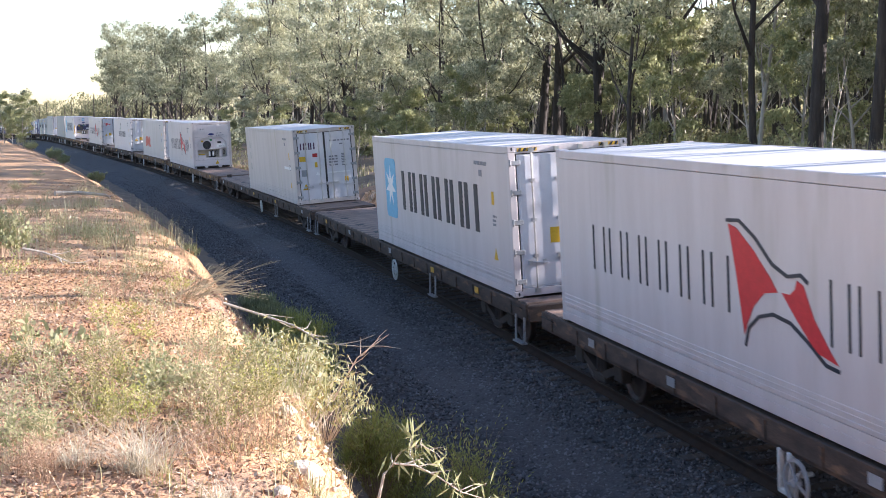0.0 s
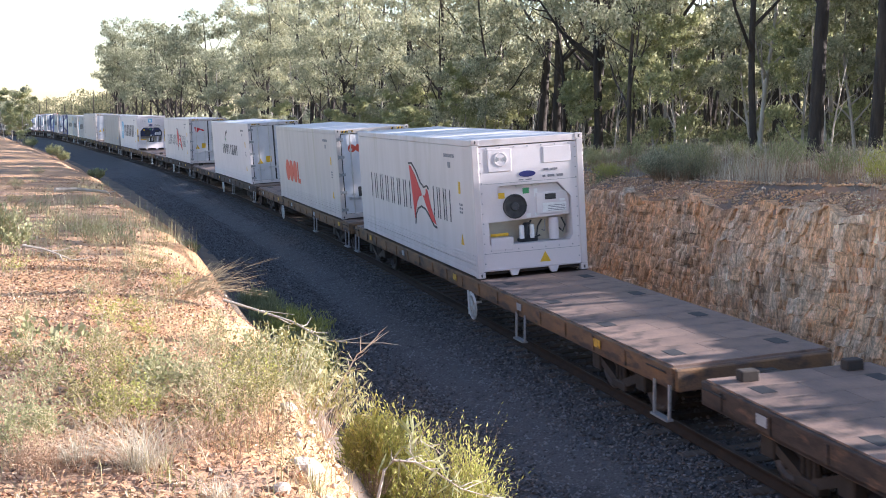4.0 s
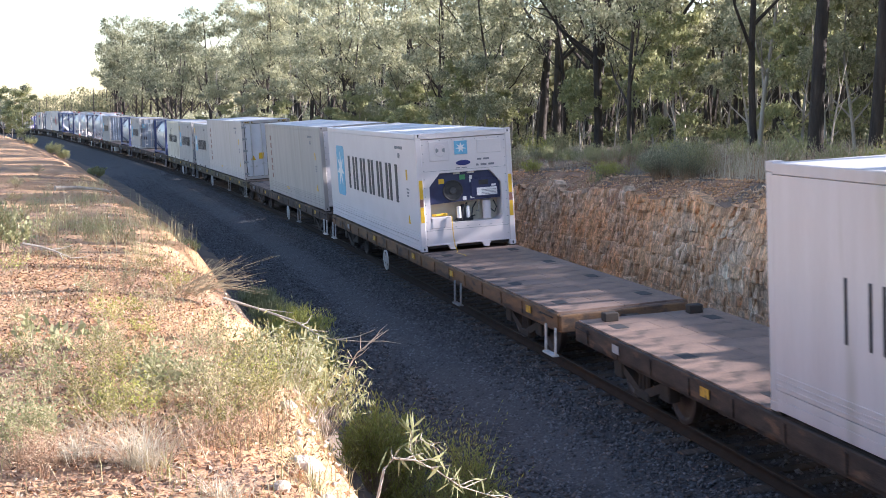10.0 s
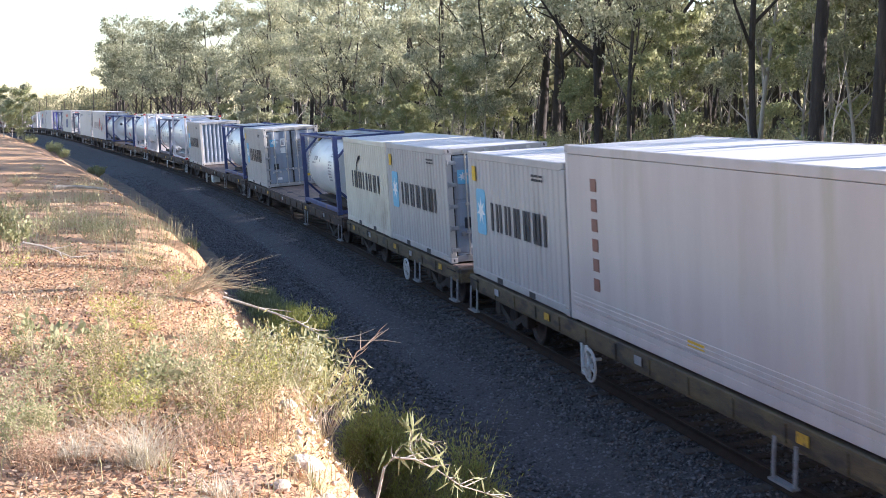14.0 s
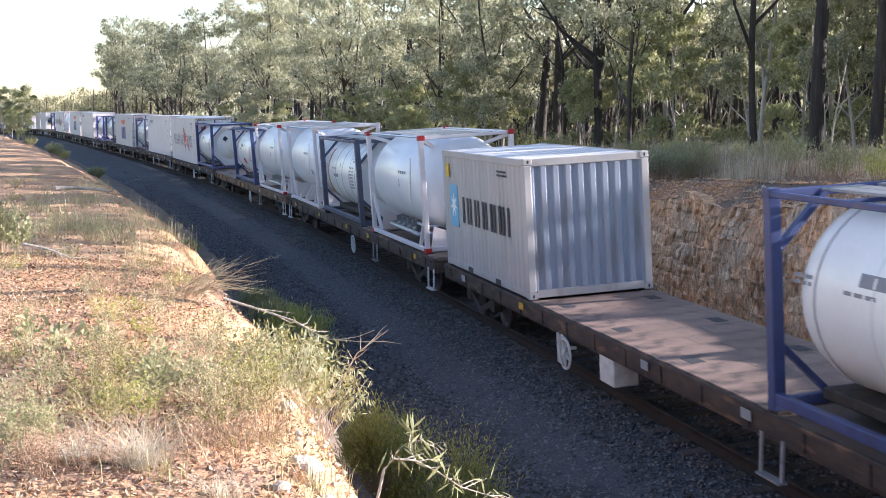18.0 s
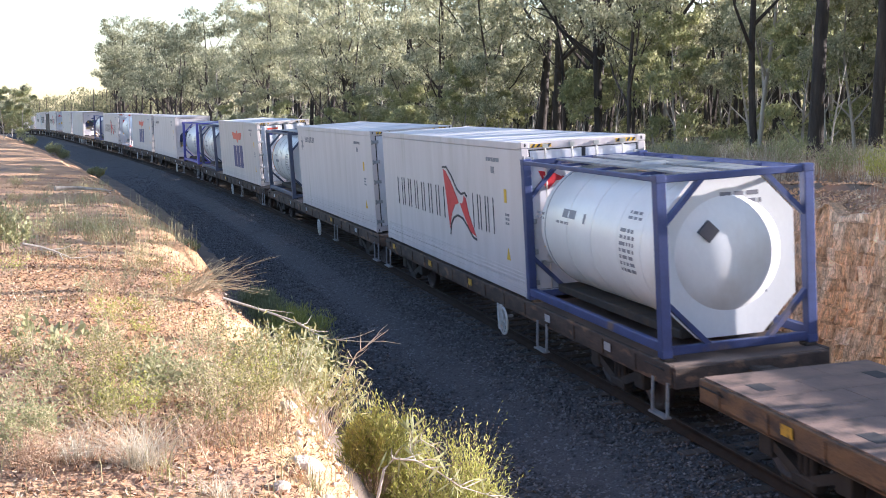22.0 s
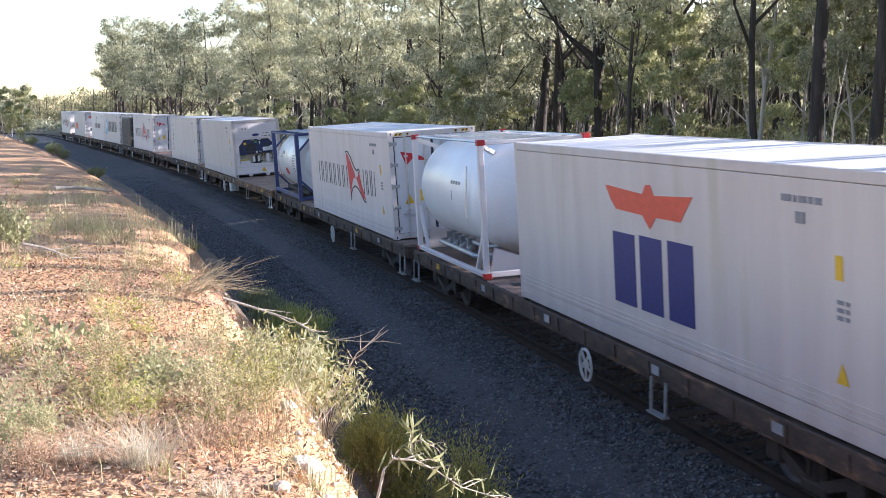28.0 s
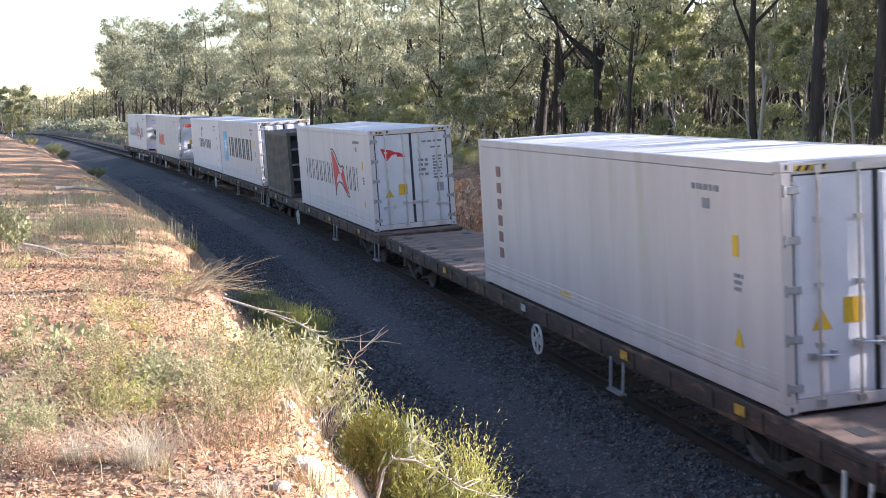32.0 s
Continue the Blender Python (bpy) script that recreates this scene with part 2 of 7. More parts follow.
ROCKS = [(0.80, 0.50, 0.28), (0.80, 0.60, 0.42), (0.86, 0.70, 0.51), (0.56, 0.39, 0.27), (0.82, 0.55, 0.33), (0.70, 0.57, 0.42), (0.86, 0.73, 0.56), (0.46, 0.33, 0.24)]
M["rock"] = rocky("sandstone_block", False)
M["rockrest"] = rocky("sandstone_face", True)
M["bark"] = surf("dark_furrowed_bark", (0.036, 0.030, 0.026), (0.072, 0.058, 0.048), 3, 0.95, 0, 1.0, 14, None, 1, 0.5, 0.3, (3, 3, 0.5), dist=0.04)
M["palebark"] = surf("pale_smooth_bark", (0.40, 0.36, 0.31), (0.28, 0.25, 0.21), 2, 0.85, 0, 0.4, 14, (0.14, 0.11, 0.09), 1.0, 0.4, 0.2, (2, 2, 0.6))
M["earth"] = surf("dark_earth_and_litter", (0.24, 0.18, 0.135), (0.18, 0.135, 0.10), 0.8, 0.95, 0, 0.9, 14, (0.36, 0.23, 0.14), 0.5, 0.4, 0, dist=0.04)
M["redstem"] = leafy("red_brown_stems", [(0.32, 0.19, 0.13), (0.46, 0.31, 0.20), (0.26, 0.16, 0.11), (0.56, 0.42, 0.28)], 0.8, 0.2)
M["oliveherb"] = leafy("olive_herb_leaves", [(0.25, 0.23, 0.085), (0.38, 0.33, 0.13), (0.16, 0.16, 0.06), (0.48, 0.41, 0.19)], 0.6, 0.35)
M["banksoil"] = surf("red_brown_cutting_earth", (0.48, 0.25, 0.14), (0.38, 0.23, 0.15), 1.1, 0.95, 0, 0.9, 18, (0.20, 0.15, 0.12), 0.45, 0.5, 0, dist=0.03)
# the wood's inner shade is put into these low leaf tones
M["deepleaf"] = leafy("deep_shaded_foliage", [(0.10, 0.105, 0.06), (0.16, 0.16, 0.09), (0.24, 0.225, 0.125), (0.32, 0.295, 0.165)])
M["twigs"] = surf("grey_brown_twigs", (0.34, 0.27, 0.19), (0.25, 0.19, 0.13), 8, 0.9, 0, 0.2, 40)
M["palerock"] = surf("pale_weathered_stone", (0.56, 0.47, 0.39), (0.44, 0.35, 0.28), 5, 0.9, 0, 0.8, 25, (0.40, 0.30, 0.22), 3, 0.4, dist=0.02)
M["wisp"] = surf("straw_coloured_stems", (0.50, 0.42, 0.26), (0.38, 0.30, 0.18), 8, 0.9, 0, 0.2, 40)
M["deadwood"] = surf("bleached_dead_wood", (0.52, 0.45, 0.37), (0.38, 0.32, 0.26), 6, 0.9, 0, 0.5, 40)
M["stem"] = surf("thin_brown_stems", (0.34, 0.24, 0.15), (0.25, 0.17, 0.11), 8, 0.9, 0, 0.3, 40)
M["leaf"] = leafy("eucalyptus_leaves", [(0.19, 0.195, 0.12), (0.36, 0.36, 0.225), (0.57, 0.55, 0.37), (0.27, 0.275, 0.17), (0.72, 0.69, 0.50)], 0.5, 0.52)
# darker copy of the gum leaves, with shade put into its tones
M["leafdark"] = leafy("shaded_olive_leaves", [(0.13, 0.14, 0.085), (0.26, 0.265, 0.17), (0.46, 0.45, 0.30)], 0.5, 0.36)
M["leafpale"] = leafy("pale_yellow_green_leaves", [(0.28, 0.29, 0.14), (0.40, 0.40, 0.20), (0.22, 0.235, 0.12), (0.52, 0.50, 0.28)], 0.5, 0.5)
M["broom"] = leafy("bright_green_needles", [(0.40, 0.40, 0.10), (0.54, 0.52, 0.16), (0.28, 0.30, 0.08), (0.64, 0.60, 0.24)], 0.5, 0.6)
M["greygreen"] = leafy("grey_green_leaves", [(0.40, 0.38, 0.20), (0.25, 0.26, 0.12), (0.52, 0.49, 0.31), (0.34, 0.33, 0.16)])
M["straw"] = leafy("dry_straw_grass", [(0.52, 0.44, 0.26), (0.42, 0.36, 0.19), (0.32, 0.29, 0.13), (0.62, 0.54, 0.36), (0.26, 0.26, 0.11)], 0.7, 0.25)
M["palegrass"] = leafy("bleached_tussock_grass", [(0.62, 0.55, 0.42), (0.50, 0.43, 0.31), (0.70, 0.63, 0.51)], 0.7, 0.3)
M["litter"] = leafy("fallen_leaf_litter", [(0.34, 0.19, 0.105), (0.48, 0.31, 0.18), (0.15, 0.08, 0.055), (0.70, 0.55, 0.40), (0.38, 0.17, 0.09), (0.54, 0.36, 0.21), (0.10, 0.065, 0.05), (0.26, 0.13, 0.08)], 0.8, 0.1)


# ---- building helpers ----
class Shape:
    """Collects corners and faces of one mesh."""

    def __init__(self):
        self.v, self.f = [], []

    def add(self, verts, faces):
        k = len(self.v)
        self.v += [tuple(p) for p in verts]
        self.f += [tuple(i + k for i in f) for f in faces]
        return self

    def box(self, x0, x1, y0, y1, z0, z1, c=0.0):
        """A block; c cuts its edges back."""
        if not c:
            return self.add([(x, y, z) for x in (x0, x1) for y in (y0, y1) for z in (z0, z1)],
                            [(0, 1, 3, 2), (4, 6, 7, 5), (0, 4, 5, 1), (2, 3, 7, 6), (0, 2, 6, 4), (1, 5, 7, 3)])
        v, f, idx = [], [], {}
        for i, x in enumerate((x0, x1)):
            for j, y in enumerate((y0, y1)):
                for k, z in enumerate((z0, z1)):
                    sx, sy, sz = (c if i == 0 else -c), (c if j == 0 else -c), (c if k == 0 else -c)
                    for a, p in enumerate(((x, y + sy, z + sz), (x + sx, y, z + sz), (x + sx, y + sy, z))):
                        idx[i, j, k, a] = len(v)
                        v.append(p)
        for i in (0, 1):
            q = [idx[i, j, k, 0] for j, k in ((0, 0), (1, 0), (1, 1), (0, 1))]
            f.append(q if i else q[::-1])
            q = [idx[j, i, k, 1] for j, k in ((0, 0), (1, 0), (1, 1), (0, 1))]
            f.append(q[::-1] if i else q)
            q = [idx[j, k, i, 2] for j, k in ((0, 0), (1, 0), (1, 1), (0, 1))]
            f.append(q if i else q[::-1])
        for i in (0, 1):
            for j in (0, 1):
                f.append((idx[i, j, 0, 0], idx[i, j, 1, 0], idx[i, j, 1, 1], idx[i, j, 0, 1]))
                f.append((idx[i, 0, j, 0], idx[i, 1, j, 0], idx[i, 1, j, 2], idx[i, 0, j, 2]))
                f.append((idx[0, i, j, 1], idx[1, i, j, 1], idx[1, i, j, 2], idx[0, i, j, 2]))
                for k in (0, 1):
                    f.append((idx[i, j, k, 0], idx[i, j, k, 1], idx[i, j, k, 2]))
        return self.add(v, f)

    def tube(self, pts, radii, sides=8, caps=True):
        """A round bar along the points, with a radius at each."""
        pts = [Vector(p) for p in pts]
        if not isinstance(radii, (list, tuple)):
            radii = [radii] * len(pts)
        v, f = [], []
        for i, (p, r) in enumerate(zip(pts, radii)):
            d = (pts[min(i + 1, len(pts) - 1)] - pts[max(i - 1, 0)]).normalized()
            a = d.orthogonal().normalized() if abs(d.z) > 0.9 else d.cross(Vector((0, 0, 1))).normalized()
            b = d.cross(a)
            v += [p + (a * math.cos(t) + b * math.sin(t)) * r for t in (2 * math.pi * k / sides for k in range(sides))]
        for i in range(len(pts) - 1):
            for k in range(sides):
                l = (k + 1) % sides
                f.append((i * sides + k, i * sides + l, (i + 1) * sides + l, (i + 1) * sides + k))
        if caps:
            f += [tuple(range(sides))[::-1], tuple((len(pts) - 1) * sides + k for k in range(sides))]
        return self.add(v, f)

    def beam(self, a, b, w, h=None):
        """A square bar from a to b."""
        a, b, h = Vector(a), Vector(b), h or w
        d = (b - a).normalized()
        s = d.cross(Vector((0, 0, 1)))
        s = s.normalized() if s.length > 1e-3 else Vector((1, 0, 0))
        u = s.cross(d)
        v = [p + s * (i * w / 2) + u * (j * h / 2) for p in (a, b) for i, j in ((-1, -1), (1, -1), (1, 1), (-1, 1))]
        return self.add(v, [(3, 2, 1, 0), (4, 5, 6, 7), (0, 1, 5, 4), (1, 2, 6, 5), (2, 3, 7, 6), (3, 0, 4, 7)])

    def spin(self, prof, sides=24, axis="x", at=(0, 0, 0), caps=True):
        """A body of revolution: prof is rows of (place along the axis, radius)."""
        v, f = [], []
        for p, r in prof:
            for k in range(sides):
                t = 2 * math.pi * k / sides
                q = {"x": (p, r * math.cos(t), r * math.sin(t)), "y": (r * math.sin(t), p, r * math.cos(t)), "z": (r * math.cos(t), r * math.sin(t), p)}[axis]
                v.append((q[0] + at[0], q[1] + at[1], q[2] + at[2]))
        for i in range(len(prof) - 1):
            for k in range(sides):
                l = (k + 1) % sides
                f.append((i * sides + k, i * sides + l, (i + 1) * sides + l, (i + 1) * sides + k))
        if caps:
            f += [tuple(range(sides))[::-1], tuple((len(prof) - 1) * sides + k for k in range(sides))]
        return self.add(v, f)

    def mesh(self, name, material, smooth=False):
        me = bpy.data.meshes.new(name)
        me.from_pydata(self.v, [], self.f)
        if smooth:
            me.polygons.foreach_set("use_smooth", [True] * len(me.polygons))
            me.set_sharp_from_angle(angle=radians(40))
        me.materials.append(material)
        me.update()
        return me


CACHE = {}


def part(name, make, material, parent=None, label="", at=None, smooth=False, key=None):
    """One mesh object: make fills a Shape, once for each key; alike pieces share the mesh."""
    if key is not None and (key, material.name) in CACHE:
        me = CACHE[key, material.name]
    else:
        sh = make if isinstance(make, Shape) else make(Shape())
        me = sh.mesh(name, material, smooth)
        if key is not None:
            CACHE[key, material.name] = me
    ob = new(name, me)
    ob.parent = parent
    if at is not None:
        ob.matrix_basis = at if isinstance(at, Matrix) else Matrix.Translation(at)
    if label:
        ob["label"] = label
    return ob


def soup(name, verts, faces, material, parent=None, smooth=False):
    """One mesh object from arrays of many small pieces."""
    me = bpy.data.meshes.new(name)
    verts, faces = np.asarray(verts, dtype=np.float32), np.asarray(faces, dtype=np.int32)
    me.vertices.add(len(verts))
    me.vertices.foreach_set("co", verts.ravel())
    n = faces.shape[1]
    me.loops.add(faces.size)
    me.loops.foreach_set("vertex_index", faces.ravel())
    me.polygons.add(len(faces))
    me.polygons.foreach_set("loop_start", np.arange(0, faces.size, n, dtype=np.int32))
    me.update(calc_edges=True)
    if smooth:
        me.polygons.foreach_set("use_smooth", [True] * len(faces))
    me.materials.append(material)
    ob = new(name, me)
    ob.parent = parent
    return ob


# ---- the railway's line: curvature along it, and its place, heading, cant and grade at s metres ----
KNOTS = (-640, -420, -300, -265, -225, -190, -140, -80, -40, 40)
BEND = (-0.006, -0.004, -0.0026, -0.0021, -0.0004, 0.00042, -0.00002, -0.000796, -0.001406, -0.000658)
CANT = (0.03, 0.03, 0.02, 0.015, 0.0098, 0.0098, 0.0107, 0.0112, 0.0786, 0.0455)
CLIMB_S = (-640, -450, -330, -270, -231, -200, -180, -150, -100, -50, 0, 60)
CLIMB_Z = (-3.2, -2.6, -1.5, -0.8, -0.25, 0.1, 0.22, 0.22, 0.08, 0.012, 0, 0.056)
RS = np.arange(-640.0, 81.0, 1.0)
_k = np.interp(RS, KNOTS, BEND)
_o = int(np.argmin(abs(RS)))
_h = np.concatenate([[0], np.cumsum((_k[1:] + _k[:-1]) / 2)])
RH = _h - _h[_o] - 1.31708
_x = np.concatenate([[0], np.cumsum((np.cos(RH[1:]) + np.cos(RH[:-1])) / 2)])
_y = np.concatenate([[0], np.cumsum((np.sin(RH[1:]) + np.sin(RH[:-1])) / 2)])
RX, RY = _x - _x[_o] + 2.3581, _y - _y[_o] + 25.905


def line(s):
    """Place and heading of the track's middle."""
    over = s - np.clip(s, RS[0], RS[-1])
    h = np.interp(s, RS, RH)
    return np.interp(s, RS, RX) + over * np.cos(h), np.interp(s, RS, RY) + over * np.sin(h), h


def grade(s):
    return np.interp(s, CLIMB_S, CLIMB_Z)


def cant(s):
    return np.interp(s, KNOTS, CANT)


def spot(s, q, z=0.0):
    """World place at s metres along the line and q metres to its far side."""
    x, y, h = line(s)
    return x - q * np.sin(h), y + q * np.cos(h), z


def shifted(t):
    """How far the train has come at t seconds."""
    u = (t - 16) / 16
    return 14.3465 * 16 * u + 12.8584 * u ** 2 + 10.3973 * u ** 3


def on_track(s, half):
    """The pose of a rigid wagon whose bogies stand half a base to either side of s."""
    (x0, y0, _), (x1, y1, _) = line(s - half), line(s + half)
    z0, z1 = grade(s - half), grade(s + half)
    turn = Euler((float(cant(s)), -math.atan2(z1 - z0, 2 * half), math.atan2(y1 - y0, x1 - x0)))
    return Matrix.LocRotScale(((x0 + x1) / 2, (y0 + y1) / 2, (z0 + z1) / 2), turn, None)


# ---- ground ----
EDGE_S, EDGE_Q = (-300, -120, -99, -65, -39, -23, -6, 5, 12, 19, 60), (-10.5, -10.3, -10.3, -10.1, -9.15, -8.3, -7.9, -7.75, -7.8, -7.75, -7.7)
BANK_S, BANK_Z = (-300, -170, -110, -70, -39, -23, -6, 5, 10, 60), (1.0, 1.15, 1.3, 1.5, 1.6, 1.75, 2.02, 2.42, 2.72, 2.8)
CUT_S, CUT_Z = (-400, -70, -46, -40, -30, -12, 5, 25, 80), (0.2, 0.2, 0.35, 0.9, 1.75, 2.45, 2.9, 3.3, 3.6)


def rumple(x, y, size, seed=0.0):
    return noise.noise(Vector((x / size, y / size, seed)))


def ground_z(s, q, x=None, y=None):
    """Height of the ground at s along and q across the line."""
    if x is None:
        x, y, _ = spot(s, q)
    g = float(grade(s))
    n1, n2 = rumple(x, y, 3.1), rumple(x, y, 0.9, 3.0)
    if q < -3:
        edge = float(np.interp(s, EDGE_S, EDGE_Q)) + 0.6 * rumple(x, y, 2.4, 7.0) + 0.38 * rumple(x, y, 0.8, 9.0)
        top = float(np.interp(s, BANK_S, BANK_Z))
        foot = max(edge + 2.0, -6.3)
        if q > foot:
            z = np.interp(-q, (3, 3.6, 4.6, -foot), (-0.85, -0.85, -0.80, -0.55)) + 0.06 * n2
        elif q > edge:
            k = (foot - q) / (foot - edge)
            z = -0.55 + (top - 0.12 + 0.55) * (k ** 0.8) + 0.22 * n2 * math.sin(k * math.pi)
        else:
            z = top - 0.12 * math.exp((q - edge) * 1.5) + 0.10 * n1 + 0.05 * n2 + 0.012 * min(edge - q, 60) + 0.25 * rumple(x, y, 14, 2.0) * min(1, (edge - q) / 8)
        return g + z
    if q > 3:
        top = float(np.interp(s, CUT_S, CUT_Z))
        lip = 6.1 + 0.3 * n2
        brow = max(0.0, top - 0.42)
        if q < 4.6:
            z = np.interp(q, (3, 3.6, 4.6), (-0.62, -0.68, -0.55)) + 0.05 * n2
        elif q < 5.2:
            z = -0.5 + (brow + 0.3) * max(0.0, (q - 4.95) / 0.25)
        elif q < lip:
            k = (q - 5.2) / (lip - 5.2)
            z = brow + (top - brow) * k ** 0.8 + 0.12 * n2 * math.sin(k * math.pi)
        else:
            rise = 1.9 - 0.35 * min(top, 3.2)
            z = top + rise * (1 - math.exp(-(q - lip) / 7)) + 0.008 * min(q, 120) + 0.14 * n1 + 0.05 * n2 + 0.5 * rumple(x, y, 17, 4.0) * min(1, (q - lip) / 12)
        return g + z
    return g - 0.66


def build_ground():
    ss = np.concatenate([[-4000, -2000, -1200, -800], np.arange(-640, -130, 6), np.arange(-130, -40, 1.5), np.arange(-40, 24, 0.33), np.arange(24, 80, 2), [100, 150, 300, 800, 2500]])
    qs = np.concatenate([[-2500, -900, -400, -200, -120, -80, -60, -45, -35], np.arange(-28, -14, 1.0), np.arange(-14, -4.6, 0.28), [-4.4, -3.6, -3.0, 0, 3.0, 3.6], np.arange(4.0, 6.7, 0.2),
                         np.arange(6.8, 14, 0.6), np.arange(14, 34, 2), [38, 45, 60, 80, 120, 200, 400, 900, 2500]])
    verts = []
    for s in ss:
        for q in qs:
            x, y, _ = spot(s, q)
            verts.append((x, y, ground_z(float(s), float(q), x, y)))
    w = len(qs)
    faces = [(i * w + j, (i + 1) * w + j, (i + 1) * w + j + 1, i * w + j + 1) for i in range(len(ss) - 1) for j in range(w - 1)]
    ob = soup("ground", verts, faces, M["soil"], smooth=True)
    for m in ("verge", "forest_floor", "earth", "banksoil"):
        ob.data.materials.append(M[m])
    idx = []
    for i in range(len(ss) - 1):
        for j in range(w - 1):
            qm = (qs[j] + qs[j + 1]) / 2
            k = 0
            if -6.6 < qm < 4.3:
                k = 1
            elif qm > 13 or qm < -26 or (ss[i] < -150 and abs(qm) > 5):
                k = 2
            elif qm > 6.3:
                k = 3
            elif qm > 4.3:
                k = 4
            idx.append(k)
    ob.data.polygons.foreach_set("material_index", idx)
    tagged(ob, "orange soil bank and littered forest floor along the railway cutting", "ground", kind="structure")


build_ground()


def build_track():
    ss = np.concatenate([np.arange(-640, -100, 5.0), np.arange(-100, 60, 1.0)])
    prof = ((-4.9, -0.78), (-3.3, -0.55), (-1.9, -0.22), (-1.25, -0.19), (1.25, -0.19), (1.75, -0.21), (2.6, -0.42), (3.25, -0.72))
    verts = []
    for s in ss:
        x, y, h = line(s)
        c, g = float(cant(s)), float(grade(s))
        for q, z in prof:
            verts.append((x - q * math.sin(h), y + q * math.cos(h), g + z + (q * c if abs(q) < 2 else 0.6 * q * c if abs(q) < 3 else 0)))
    w = len(prof)
    faces = [(i * w + j, (i + 1) * w + j, (i + 1) * w + j + 1, i * w + j + 1) for i in range(len(ss) - 1) for j in range(w - 1)]
    tagged(soup("ballast_bed", verts, faces, M["ballast"]), "dark grey crushed stone ballast bed under the track", "ballast", kind="structure")
    # rails
    rp = ((-0.07, -0.16), (0.07, -0.16), (0.07, -0.145), (0.012, -0.12), (0.012, -0.045), (0.036, -0.035), (0.036, -0.003), (0.03, 0), (-0.03, 0), (-0.036, -0.003), (-0.036, -0.035), (-0.012, -0.045), (-0.012, -0.12), (-0.07, -0.145))
    for side in (-0.753, 0.753):
        verts = []
        for s in ss:
            x, y, h = line(s)
            c, g = float(cant(s)), float(grade(s))
            for q, z in rp:
                a, b = side + q, z + (side + q) * c
                verts.append((x - a * math.sin(h), y + a * math.cos(h), g + b))
        n = len(rp)
        faces = [(i * n + j, i * n + (j + 1) % n, (i + 1) * n + (j + 1) % n, (i + 1) * n + j) for i in range(len(ss) - 1) for j in range(n)]
        ob = soup("rail", verts, faces, M["rail"])
        ob.data.materials.append(M["railhead"])
        ob.data.polygons.foreach_set("material_index", [1 if f % n in (6, 7, 8) else 0 for f in range(len(faces))])
        tagged(ob, "rusty steel rail with a polished running head", "rail", group="rails of the track", kind="structure")


build_track()


def scatter_stones(name, label, n, s0, s1, q0, q1, size, material, lift, seed):
    """Loose stones as one joined heap of small uneven pieces."""
    rng = np.random.default_rng(seed)
    s = s0 + (s1 - s0) * rng.random(n) ** 0.42
    q = rng.uniform(q0, q1, n)
    x, y, h = line(s)
    px, py = x - q * np.sin(h), y + q * np.cos(h)
    pz = lift(s, q)
    oct_v = np.array([(1, 0, 0), (-1, 0, 0), (0, 1, 0), (0, -1, 0), (0, 0, 1), (0, 0, -1)], float)
    oct_f = np.array([(0, 2, 4), (2, 1, 4), (1, 3, 4), (3, 0, 4), (2, 0, 5), (1, 2, 5), (3, 1, 5), (0, 3, 5)])
    r = size * (0.5 + rng.random((n, 1, 1)))
    v = oct_v[None] * (0.6 + 0.8 * rng.random((n, 6, 1))) * r + rng.normal(0, 0.18, (n, 6, 3)) * r
    a = rng.random(n) * 6.28
    ca, sa = np.cos(a)[:, None], np.sin(a)[:, None]
    v = np.stack([v[..., 0] * ca - v[..., 1] * sa, v[..., 0] * sa + v[..., 1] * ca, v[..., 2] * 0.75], -1)
    v += np.stack([px, py, pz], -1)[:, None]
    f = oct_f[None] + 6 * np.arange(n)[:, None, None]
    return tagged(soup(name, v.reshape(-1, 3), f.reshape(-1, 3), material), label, "stones", kind="stuff")


def ballast_z(s, q):
    c = cant(s)
    aq = abs(q)
    base = np.interp(q, (-4.9, -3.3, -1.9, -1.25, 1.25, 1.75, 2.6, 3.25), (-0.78, -0.55, -0.22, -0.19, -0.19, -0.21, -0.42, -0.70))
    return grade(s) + base + q * c * np.interp(aq, (0, 1.9, 3.3), (1, 1, 0)) + 0.012


scatter_stones("ballast_stones", "loose dark grey ballast stones beside the track", 46000, -85, 14, -4.8, -0.85, 0.027, M["pebble"], ballast_z, 11)
scatter_stones("ballast_stones", "loose dark grey ballast stones between the rails", 5000, -30, 14, -0.65, 2.2, 0.034, M["pebble"], ballast_z, 12)


def build_sleepers():
    root = tagged(new("sleepers"), "weathered timber sleepers half sunk in ballast", "sleepers", kind="structure")
    s, k = 14.0, 0
    while k < 240:
        x, y, h = line(s)
        m = Matrix.LocRotScale((x, y, grade(s)), Euler((float(cant(s)), 0, float(h))), None)
        part("sleeper", lambda b: b.box(-0.115, 0.115, -1.22, 1.22, -0.30, -0.163, 0.012), M["sleeper"], root, at=m, key="sleeper")
        s -= 0.62
        k += 1


